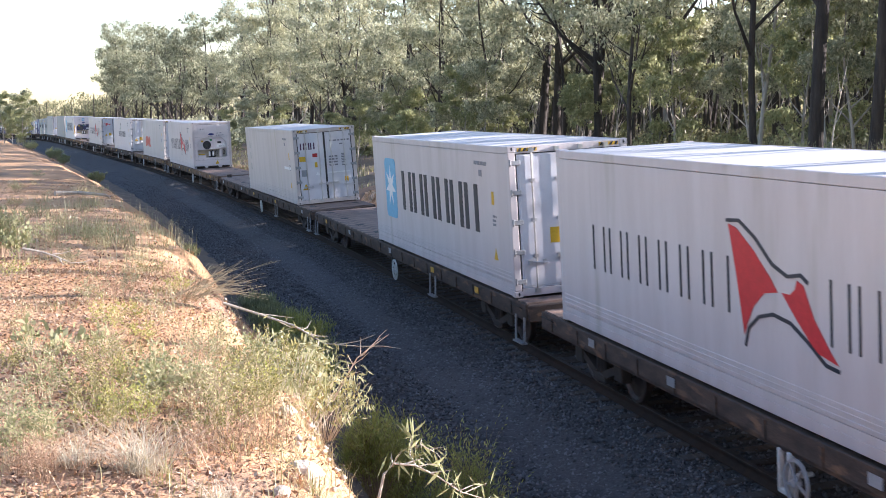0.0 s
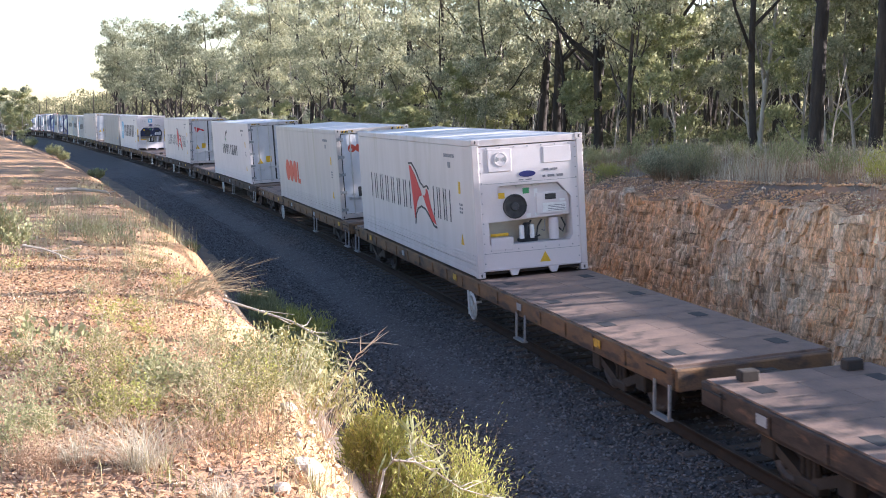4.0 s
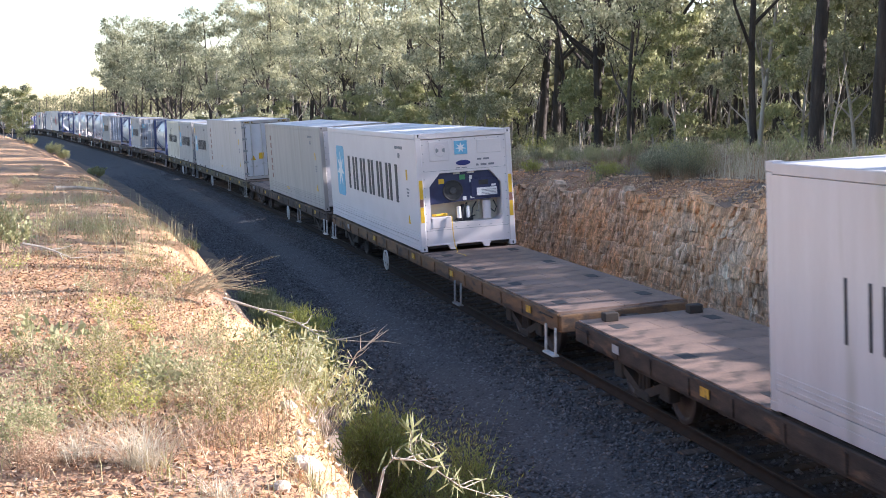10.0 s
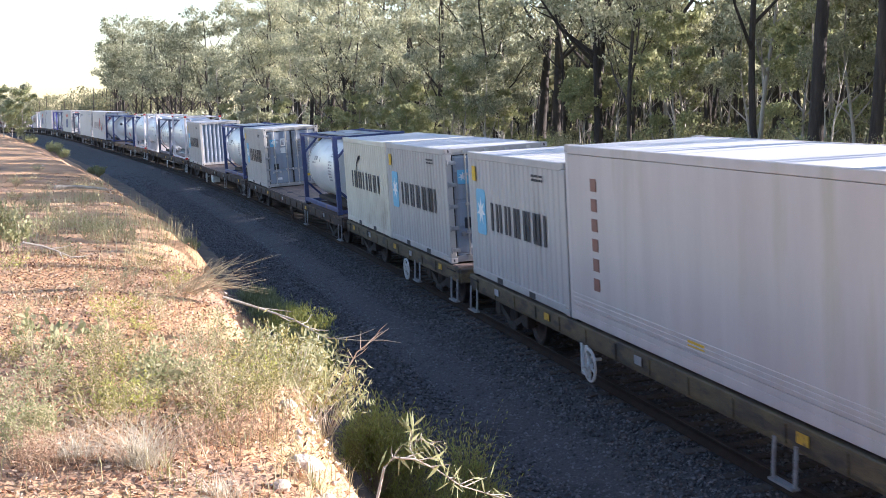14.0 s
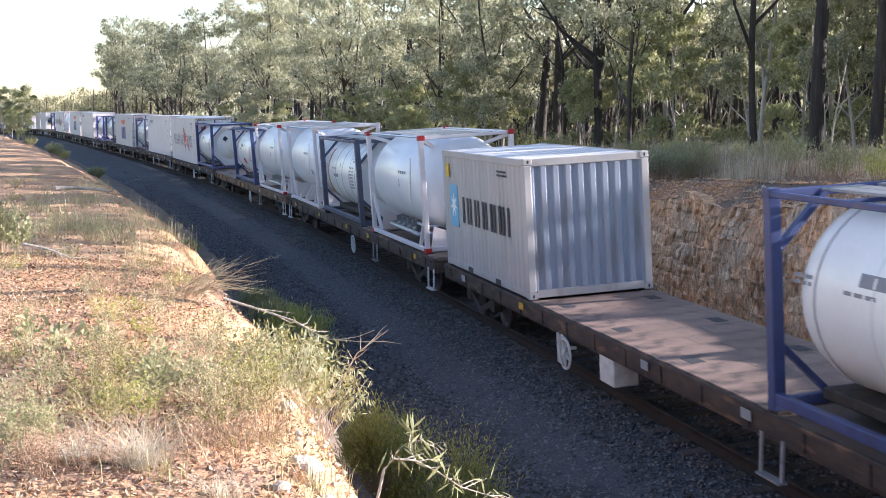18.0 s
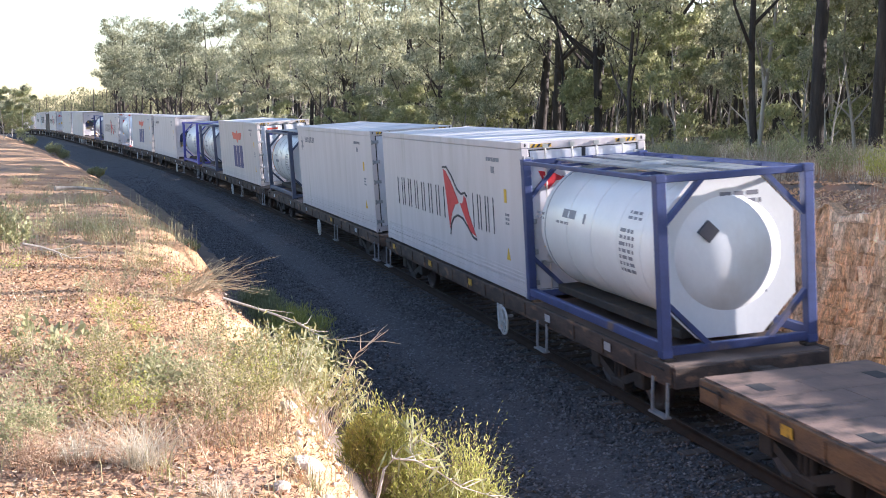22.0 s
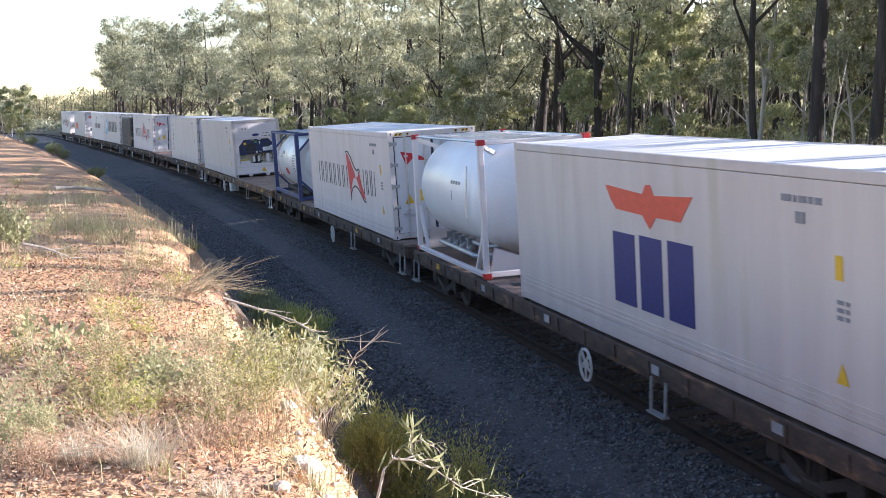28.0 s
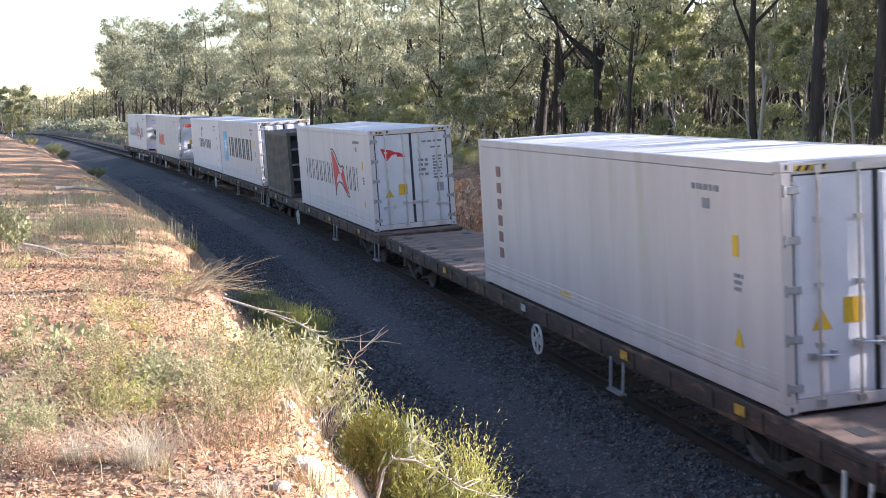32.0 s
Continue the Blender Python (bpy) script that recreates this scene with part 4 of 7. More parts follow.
def common_end(seed, tri=1.62, square=0.55):
    return [("serial_print", lines_of_print(1.55, 2.45, 2.15, 2.55, 1, seed + 5) + lines_of_print(1.8, 2.28, 2.1, 2.36, 1, seed + 6), "greyink", INK_END, ""),
            ("data_print", lines_of_print(1.42, 1.5, 1.7, 2.05, 4, seed + 7) + lines_of_print(1.85, 1.4, 2.12, 2.1, 8, seed + 8), "greyink", INK_END, ""),
            ("warning_sign", [triangle(tri, 0.95, 0.26)], "yellow", INK_END, "yellow warning triangle"),
            ("yellow_notice", [rect(square, 1.0, square + 0.26, 1.3)], "yellow", INK_END, "yellow notice with fine print"),
            ("grey_plate", [rect(1.93, 1.02, 2.13, 1.27)], "sticker", INK_END, "")]


INK_END = -0.018
HS_RED = [[(6.42, 2.16), (6.62, 2.13), (7.05, 1.9), (7.45, 1.62), (7.62, 1.47), (7.3, 1.42), (7.02, 1.22), (6.85, 0.98), (6.78, 0.85), (6.62, 1.5)],
          [(8.06, 1.66), (8.2, 1.62), (8.42, 1.28), (8.75, 0.98), (8.9, 0.86), (8.45, 0.93), (8.0, 1.25), (7.72, 1.48), (7.9, 1.48), (8.02, 1.56)]]
HS_LINE = path_band([(6.37, 2.2), (6.7, 2.22), (7.1, 2.05), (7.5, 1.78), (7.85, 1.68), (8.15, 1.73), (8.3, 1.66)], 0.045) + \
    path_band([(6.8, 0.72), (6.9, 0.95), (7.15, 1.12), (7.5, 1.2), (7.9, 1.16), (8.3, 1.0), (8.65, 0.82), (8.92, 0.8)], 0.045)


def thin_word(u0, v0, u1, v1, n):
    return glyph_bars(u0, v0, u1, v1, n, 0.10, 0.28)


DECOR = {}
DECOR["flag"] = [("painted_word", thin_word(1.65, 1.06, 6.6, 1.76, 7) + thin_word(8.75, 1.04, 10.4, 1.76, 3), "ink", "side", "thin dark plain bars in place of a painted word"),
                 ("red_emblem", HS_RED, "red", "side", "red flag-shaped emblem"), ("emblem_outline", HS_LINE, "ink", "side", "")] + common_side(3)
DECOR["flag_end"] = [("red_emblem", [[(0.32, 2.36), (0.62, 2.3), (0.85, 2.18), (0.66, 2.16), (0.5, 2.0), (0.45, 2.02)], [(0.78, 2.24), (0.9, 2.2), (1.05, 2.08), (0.8, 2.1)]], "red", INK_END, "red flag-shaped emblem")]
DECOR["starbox"] = [("blue_panel", [soft_rect(1.38, 0.78, 2.62, 2.34, 0.16)], "sky_blue", "side", "pale blue panel"), ("white_star", [star(2.0, 1.6, 0.56)], "signwhite", "side", "white star"),
                    ("painted_word", glyph_bars(3.3, 1.08, 10.2, 2.07, 6, 0.27, 0.14), "ink", "side", "bold dark plain bars in place of a painted word")] + common_side(5)
DECOR["starsmall"] = [("blue_panel", [soft_rect(0.55, 0.92, 1.2, 1.85, 0.08)], "sky_blue", "side", "pale blue panel"), ("white_star", [star(0.87, 1.4, 0.29)], "signwhite", "side", "white star"),
                      ("painted_word", glyph_bars(1.58, 1.06, 5.1, 1.62, 6, 0.28, 0.16), "ink", "side", "bold dark plain bars in place of a painted word"),
                      ("yellow_notice", [rect(0.3, 2.0, 0.55, 2.3)], "yellow", "side", ""), ("serial_print", lines_of_print(4.3, 2.2, 4.9, 2.35, 2, 4), "ink", "side", "")]
DECOR["circles"] = [("red_mark", [[(1.8 + 0.42 + 0.42 * math.cos(a), 1.18 + 0.42 * math.sin(a)) for a in (k * math.pi / 8 for k in range(16))],
                                  [(2.62 + 0.42 + 0.42 * math.cos(a), 1.18 + 0.42 * math.sin(a)) for a in (k * math.pi / 8 for k in range(16))],
                                  [(3.9 + 0.42 * math.cos(a), 1.18 + 0.42 * math.sin(a)) for a in (k * math.pi / 8 for k in range(16))], rect(4.42, 0.78, 4.6, 1.58), rect(4.6, 0.78, 4.95, 0.95)],
                    "coral", "side", "red round marks")] + common_side(9)
DECOR["circles_end"] = [("red_mark", [[(0.5 + 0.24 * k + 0.13 * math.cos(a), 2.27 + 0.13 * math.sin(a)) for a in (j * math.pi / 6 for j in range(12))] for k in range(3)] + [rect(1.16, 2.15, 1.24, 2.4), rect(1.24, 2.15, 1.4, 2.22)],
                         "coral", INK_END, "red round marks"), ("dark_plate", [rect(0.62, 0.7, 0.85, 1.02)], "gasket", INK_END, "")]
DECOR["swoosh"] = [("painted_word", glyph_bars(3.75, 1.24, 6.0, 1.74, 3, 0.26, 0.18) + glyph_bars(6.35, 1.24, 8.6, 1.74, 3, 0.26, 0.18), "ink", "side", "dark plain bars in place of a painted word"),
                   ("curved_stroke", arc_band(5.45, 1.45, 0.95, 92, 157, 0.16, 0.03), "ink", "side", ""), ("curved_stroke", arc_band(6.0, 1.75, 1.05, 250, 320, 0.16, 0.03), "ink", "side", ""), ("green_emblem", [[(4.95, 1.86), (5.08, 1.97), (4.95, 2.08), (4.82, 1.97)]], "green", "side", "small green diamond")] + common_side(12)
DECOR["swooshsmall"] = [("painted_word", glyph_bars(1.15, 1.12, 3.0, 1.62, 3, 0.26, 0.18) + glyph_bars(3.2, 1.12, 5.05, 1.62, 3, 0.26, 0.18), "ink", "side", "dark plain bars in place of a painted word"),
                        ("curved_stroke", arc_band(2.5, 1.3, 0.75, 92, 157, 0.12, 0.02), "ink", "side", ""), ("curved_stroke", arc_band(2.95, 1.55, 0.8, 250, 320, 0.12, 0.02), "ink", "side", "")]
DECOR["eagle"] = [("red_emblem", [[(4.55, 2.36), (5.95, 2.3), (6.08, 2.44), (6.24, 2.44), (6.36, 2.3), (7.6, 2.36), (7.3, 2.1), (7.2, 2.0), (6.4, 2.0), (6.18, 1.82), (5.92, 2.0), (4.95, 2.02), (4.75, 2.15)]], "coral", "side", "red winged emblem"),
                  ("painted_word", [rect(4.78, 0.62, 5.6, 1.68), rect(5.78, 0.62, 6.55, 1.7), rect(6.75, 0.62, 7.55, 1.72)],
                   "deep_blue", "side", "blue plain blocks in place of a painted word")] + common_side(15)
DECOR["eagle_end"] = [("blue_mark", [rect(0.5, 2.3, 0.72, 2.5), rect(0.76, 2.3, 0.98, 2.5)], "deep_blue", INK_END, ""), ("red_mark", [rect(0.5, 2.54, 0.98, 2.62)], "coral", INK_END, "")]
DECOR["column"] = [("painted_word", [rect(1.15, 0.62 + k * 0.315, 1.4, 0.82 + k * 0.315) for k in range(6)], "rustink", "side", "faded plain bars in place of an upright painted word"),
                   ("yellow_notice", [rect(4.6, 0.35, 5.1, 0.43)], "yellow", "side", "")] + common_side(18)
DECOR["threebars"] = [("painted_word", [rect(1.0, 0.95 + k * 0.5, 1.25, 1.25 + k * 0.5) for k in range(3)], "faint", "side", "faint grey plain bars in place of an upright painted word"),
                      ("white_strip", [rect(9.9, 1.33, 11.3, 1.43)], "signwhite", "side", "")] + common_side(21)
DECOR["threebars_end"] = [("painted_word", glyph_bars(0.26, 2.1, 0.86, 2.36, 3, 0.3, 0.15), "plum", INK_END, "dark plain bars in place of a painted word"),
                          ("red_notice", [rect(0.72, 1.80, 0.91, 1.94)], "castred", INK_END, ""), ("yellow_notice", [rect(0.2, 1.66, 0.44, 1.85), rect(0.79, 1.4, 0.89, 1.6), rect(1.93, 0.78, 2.07, 0.97)], "yellow", INK_END, "yellow notice with fine print"),
                          ("grey_plate", [rect(0.25, 1.08, 0.47, 1.33)], "sticker", INK_END, ""), ("warning_sign", [triangle(0.38, 0.56, 0.26)], "yellow", INK_END, "yellow warning triangle"),
                          ("white_strip", [rect(1.3, 1.14, 2.15, 1.19), triangle(0.88, 1.1, 0.16)], "signwhite", INK_END, ""),
                          ("serial_print", lines_of_print(1.42, 2.36, 2.2, 2.46, 1, 51) + lines_of_print(1.8, 2.22, 2.05, 2.3, 1, 52), "greyink", INK_END, ""),
                          ("data_print", lines_of_print(1.36, 1.42, 1.7, 1.86, 4, 53) + lines_of_print(1.85, 1.4, 2.02, 1.9, 8, 54), "greyink", INK_END, "")]
DECOR["leafmark"] = [("grey_emblem", [star(0.85, 2.25, 0.28, 6)], "greyink", "side", "grey floral emblem"), ("painted_word", glyph_bars(1.5, 2.32, 3.3, 2.52, 6, 0.18, 0.25), "greyink", "side", "grey plain bars in place of a painted word")] + common_side(24)
DECOR["leafmark_end"] = [("blue_emblem", arc_band(0.6, 2.25, 0.12, 0, 300, 0.06, 0.06) + [rect(0.85, 2.2, 1.0, 2.3)], "deep_blue", INK_END, "blue ring emblem")]
DECOR["star_end"] = [("blue_panel", [rect(0.27, 1.78, 0.52, 2.1)], "sky_blue", INK_END, "pale blue panel"), ("white_star", [star(0.395, 1.95, 0.11)], "signwhite", INK_END + 0.003, "white star"),
                     ("white_notice", [rect(0.74, 1.78, 0.94, 2.12), rect(0.72, 1.48, 0.94, 1.72), rect(0.5, 0.32, 0.7, 0.42)], "signwhite", INK_END, "white notice with fine print"), ("notice_print", lines_of_print(0.76, 1.84, 0.92, 2.08, 5, 81) + lines_of_print(1.5, 1.5, 1.9, 2.1, 5, 82), "greyink", INK_END + 0.003, ""),
                     ("dark_plate", [rect(0.38, 0.78, 0.6, 1.02)], "ink", INK_END, ""), ("red_mark", [rect(0.93, 0.68, 1.02, 0.8)], "castred", INK_END, ""), ("yellow_notice", [rect(1.72, 0.4, 1.98, 0.5)], "yellow", INK_END, "")]
DECOR["plain"] = common_side(27)
DECOR["none"] = []
STYLES = {  # name: length, height, skin, leading end, side marks, end marks, label
    "flag": (12.192, 2.896, "white", "doors", "flag", "flag_end", "white refrigerated container with a red flag emblem and closed doors"),
    "flagunit": (12.192, 2.896, "white", "unit", "flag", None, "white refrigerated container with a red emblem and a cooling unit end"),
    "starbox": (12.192, 2.896, "white", "doors", "starbox", "plain_end", "white refrigerated container with a star panel and bold dark marks"),
    "starunit": (12.192, 2.896, "bright", "unit", "starbox", None, "clean white refrigerated container with star panel and navy cooling unit"),
    "threebars": (12.192, 2.896, "offwhite", "doors", "threebars", "threebars_end", "off-white refrigerated container with closed doors and yellow notices"),
    "circles": (12.192, 2.896, "offwhite", "doors", "circles", "circles_end", "weathered white refrigerated container with red round marks"),
    "swoosh": (12.192, 2.896, "bright", "doors", "swoosh", "plain_end", "clean white refrigerated container with dark bars and curved strokes"),
    "columnunit": (12.192, 2.896, "dusty", "unit", "column", None, "dusty white refrigerated container with a dark cooling unit end"),
    "column": (12.192, 2.896, "offwhite", "doors", "column", "plain_end", "dusty white refrigerated container with faded upright marks and closed doors"),
    "plainunit": (12.192, 2.896, "offwhite", "unit", "plain", None, "plain off-white refrigerated container with a cooling unit end"),
    "leafmark": (12.192, 2.896, "white", "doors", "leafmark", "leafmark_end", "white refrigerated container with a small grey floral emblem"),
    "leafunit": (12.192, 2.896, "white", "unit", "leafmark", None, "white refrigerated container with a floral emblem and cooling unit end"),
    "eagle": (12.192, 2.896, "offwhite", "doors", "eagle", "eagle_end", "off-white refrigerated container with red winged emblem and blue blocks"),
    "grey": (6.058, 2.591, "grey", "doors", "starsmall", "star_end", "short grey corrugated container with faded star panel and doors"),
    "greysheet": (6.058, 2.591, "grey", "sheet", "starsmall", None, "short grey corrugated container with a ribbed steel end"),
    "swooshsmall": (6.058, 2.591, "cream", "sheet", "swooshsmall", None, "short cream corrugated container with dark bars and curved strokes"),
    "darkopen": (6.058, 2.591, "darkbox", "open", "none", None, "short dark brown container with an open shelved end"),
}


def build_box(style):
    L, H, skin, lead, side, end, label = STYLES[style]
    marks = list(DECOR[side])
    if lead == "doors" and L > 8 and side != "threebars":
        marks += common_end(len(style), 1.62 if len(style) % 2 else 0.5, 0.78)
    if end and end != "plain_end":
        marks += DECOR[end]
    if lead == "unit":
        marks += ([("warning_sign", [triangle(1.5, 0.24, 0.24)], "yellow", -0.028, "yellow warning triangle")] if style != "starunit" else [])
        if style == "starunit":
            marks += [("blue_panel", [rect(0.98, 2.33, 1.31, 2.66)], "sky_blue", -0.012, "pale blue panel"), ("white_star", [star(1.145, 2.495, 0.135)], "signwhite", -0.009, "white star"),
                      ("side_stripe", [rect(0.035, 0.72, 0.125, 1.10), rect(0.035, 1.30, 0.125, 1.76), rect(2.315, 0.72, 2.405, 1.10), rect(2.315, 1.30, 2.405, 1.76)], "yellow", 0.004, "yellow reflective strip"),
                      ("strip_gap", [rect(0.035, 1.105, 0.125, 1.295), rect(2.315, 1.105, 2.405, 1.295)], "rustink", 0.004, "")]
        marks += [("serial_print", lines_of_print(1.55, 2.16, 1.95, 2.24, 1, 71) + lines_of_print(1.52, 2.02, 1.98, 2.11, 1, 72), "greyink", -0.020, ""), ("small_print", lines_of_print(1.0, 1.99, 1.37, 2.03, 1, 73), "greyink", -0.020, "")]
    box = box_container("reefer_container" if L > 8 else "dry_container", L, H, skin, lead, {"marks": marks, "id": style, "unit": "white" if style == "flagunit" else "navy"}, label)
    if style == "starunit":
        x = L / 2
        part("trailing_cord", lambda b: b.tube([(x - 0.03, -0.42, 0.86), (x + 0.01, -0.41, 0.8), (x + 0.02, -0.40, 0.4), (x + 0.06, -0.38, 0.1), (x + 0.2, -0.36, -0.01), (x + 0.6, -0.5, -0.015), (x + 1.15, -0.42, -0.015), (x + 1.3, -0.5, -0.01)], 0.012, 6),
             M["yellow"], box, smooth=True, label="trailing yellow cord")
    return box


def framed_tank(frame_mat, label, tank_mat="tank", mark=None):
    """A tank with rounded ends inside an open steel frame."""
    root = tagged(new("tank_container"), label, "tank container", group="tank containers on the train")
    fm, X, Y, H = M[frame_mat], 3.029, 1.219, 2.591
    prof = [(-2.86, 0.02), (-2.85, 0.3), (-2.79, 0.62), (-2.66, 0.90), (-2.46, 1.06), (-2.25, 1.115), (2.25, 1.115), (2.46, 1.06), (2.66, 0.90), (2.79, 0.62), (2.85, 0.3), (2.86, 0.02)]
    tank = part("tank", lambda b: b.spin(prof, 40, "x", (0, 0, 1.37)), M[tank_mat], root, key="tank", smooth=True)
    for x in (-2.1, -1.0, 0.1, 1.2, 2.1):
        part("tank_band", lambda b: b.spin([(-0.02, 1.112), (-0.02, 1.121), (0.02, 1.121), (0.02, 1.112)], 40, "x", (0, 0, 1.37)), M["band"] if mark == "stripe" or x < -2 else M["tank"], tank, key="band", at=(x, 0, 0), smooth=True)
    for sx in (-1, 1):
        for sy in (-1, 1):
            part("corner_post", lambda b: b.box(-0.085, 0.085, -0.075, 0.075, 0.1, H - 0.1, 0.012), fm, root, key="tpost", at=(sx * (X - 0.09), sy * (Y - 0.078), 0))
            for z in (0, H - 0.118):
                part("corner_casting", lambda b: b.box(-0.089, 0.089, -0.081, 0.081, 0, 0.118, 0.01), fm, root, key="cast2", at=(sx * (X - 0.088), sy * (Y - 0.080), z))
            for a, c in (((0.46, 0.12), (1.14, 0.82)), ((0.46, H - 0.06), (1.14, H - 0.76))):
                part("corner_brace", lambda b: b.beam((0, a[0] * sy, a[1]), (0, c[0] * sy, c[1]), 0.11, 0.07), fm, root, key=("brace", a, sy), at=(sx * (X - 0.1), 0, 0))
        part("end_beam", lambda b: b.box(-0.06, 0.06, -Y + 0.15, Y - 0.15, 0.03, 0.15, 0.01), fm, root, key="tebeam", at=(sx * (X - 0.09), 0, 0))
        part("end_beam", lambda b: b.box(-0.05, 0.05, -Y + 0.15, Y - 0.15, H - 0.12, H - 0.02, 0.01), fm, root, key="tebeam2", at=(sx * (X - 0.09), 0, 0))
        oct_ = [(0.52, 0.16), (1.06, 0.7), (1.06, 1.92), (0.55, 2.44), (-0.55, 2.44), (-1.06, 1.92), (-1.06, 0.7), (-0.52, 0.16)]
        if sx < 0:
            continue
        part("end_skirt", lambda b: b.add([(-0.03, y, z) for y, z in oct_] + [(0.03, y, z) for y, z in oct_], [tuple(range(8))[::-1], tuple(range(8, 16))] + [(k, (k + 1) % 8, (k + 1) % 8 + 8, k + 8) for k in range(8)]),
             M["tank"], root, key="skirt", at=(sx * 2.66, 0, 0), label="white octagonal end skirt")
    for sy in (-1, 1):
        part("bottom_rail", lambda b: b.box(-X + 0.17, X - 0.17, -0.05, 0.05, 0.08, 0.22, 0.01), fm, root, key="tbrail", at=(0, sy * (Y - 0.06), 0))
        part("top_rail", lambda b: b.box(-X + 0.17, X - 0.17, -0.035, 0.035, H - 0.1, H - 0.03, 0.01), fm, root, key="ttrail", at=(0, sy * (Y - 0.045), 0))
    for y in (-0.62, -0.36, 0.10, 0.36):
        part("walkway_plank", lambda b: b.box(-2.75, 2.75, 0, 0.24, H - 0.055, H - 0.02, 0.006), M["pipe"], root, key="walkplank", at=(0, y, 0), label="galvanised walkway plank")
    for x in (-1.6, 0.0, 1.6):
        part("cross_bar", lambda b: b.box(-0.03, 0.03, -Y + 0.08, Y - 0.08, H - 0.1, H - 0.056), fm, root, key="tcross", at=(x, 0, 0))
    part("saddle", lambda b: b.box(-2.6, 2.6, -0.75, 0.75, 0.16, 0.30, 0.02), M["under"], root, key="tsaddle")
    part("manhole", lambda b: b.spin([(0, 0.27), (0.1, 0.27), (0.13, 0.2)], 18, "z", (0.2, 0, 2.46)), M["steel"], root, key="manhole", smooth=True)
    marks = [("data_print", lines_of_print(4.35, 1.05, 4.9, 1.75, 7, 31)), ("serial_print", lines_of_print(1.5, 1.55, 2.1, 1.63, 1, 33)), ("black_square", [rect(2.72, 1.62, 2.82, 1.78)]),
             ("painted_bar", [rect(1.75, 1.66, 2.35, 1.80)] if mark != "stripe" else [rect(1.75, 1.30, 2.5, 1.40)]), ("small_print", lines_of_print(0.45, 1.55, 0.85, 1.7, 2, 37) + lines_of_print(4.5, 1.85, 5.0, 2.0, 2, 38))]
    for nm, rows in marks:
        def wrap(b):
            for poly in rows:
                (u0, v0), (u1, v1) = poly[0], poly[2]
                pts = []
                for d in (1.119, 1.113):
                    for u, v in ((u0, v0), (u1, v0), (u1, v1), (u0, v1)):
                        a = math.asin(max(-1, min(1, (v - 1.37) / 1.115)))
                        pts.append((-X + u, -d * math.cos(a), 1.37 + d * math.sin(a)))
                b.add(pts, [(0, 1, 2, 3)])
            return b
        part(nm, wrap, M["greyink"], tank, key=("wrap", nm, mark == "stripe"))["kind"] = "stuff"
    if mark == "stripe":
        def decal(b):
            pts = []
            for k in range(13):
                a = radians(-38 + 84 * k / 12)
                for u in (0.72, 0.93):
                    pts.append((-X + u, -1.1195 * math.cos(a), 1.37 + 1.1195 * math.sin(a)))
            return b.add(pts, [(2 * k, 2 * k + 1, 2 * k + 3, 2 * k + 2) for k in range(12)])
        part("upright_decal", decal, M["rustlabel"], tank, key="tdecal", label="orange-brown upright decal with plain dark bars")
    def endprint(b):
        for u0, v0, u1, v1 in [(p[0][0], p[0][1], p[2][0], p[2][1]) for p in lines_of_print(-0.1, 1.95, 0.55, 2.3, 3, 41) + lines_of_print(0.1, 0.75, 0.6, 0.95, 2, 42)]:
            b.add([(2.694, u0, v0), (2.694, u1, v0), (2.694, u1, v1), (2.694, u0, v1)], [(0, 1, 2, 3)])
        return b
    part("end_print", endprint, M["greyink"], root, key="tendprint")["kind"] = "stuff"
    part("end_placard", lambda b: b.add([(X - 0.165, -0.52, 1.72), (X - 0.165, -0.36, 1.56), (X - 0.165, -0.2, 1.72), (X - 0.165, -0.36, 1.88), (X - 0.3, -0.52, 1.72), (X - 0.3, -0.36, 1.56), (X - 0.3, -0.2, 1.72), (X - 0.3, -0.36, 1.88)],
                                        [(0, 1, 2, 3), (0, 4, 5, 1), (1, 5, 6, 2), (2, 6, 7, 3), (3, 7, 4, 0)]), M["ink"], root, key="placard", label="dark diamond placard")
    if mark and mark != "stripe":
        col = "red"

        def oval(b):
            pts = []
            for d in (1.122, 1.114):
                for k in range(16):
                    u, v = 2.75 + 0.34 * math.cos(k * math.pi / 8), 1.0 + 0.15 * math.sin(k * math.pi / 8)
                    a = math.asin((v - 1.37) / 1.115)
                    pts.append((-X + u, -d * math.cos(a), 1.37 + d * math.sin(a)))
            return b.add(pts, [tuple(range(16))])
        part("red_emblem", oval, M[col], tank, key="oval" + mark, label="oval painted emblem")
    return root


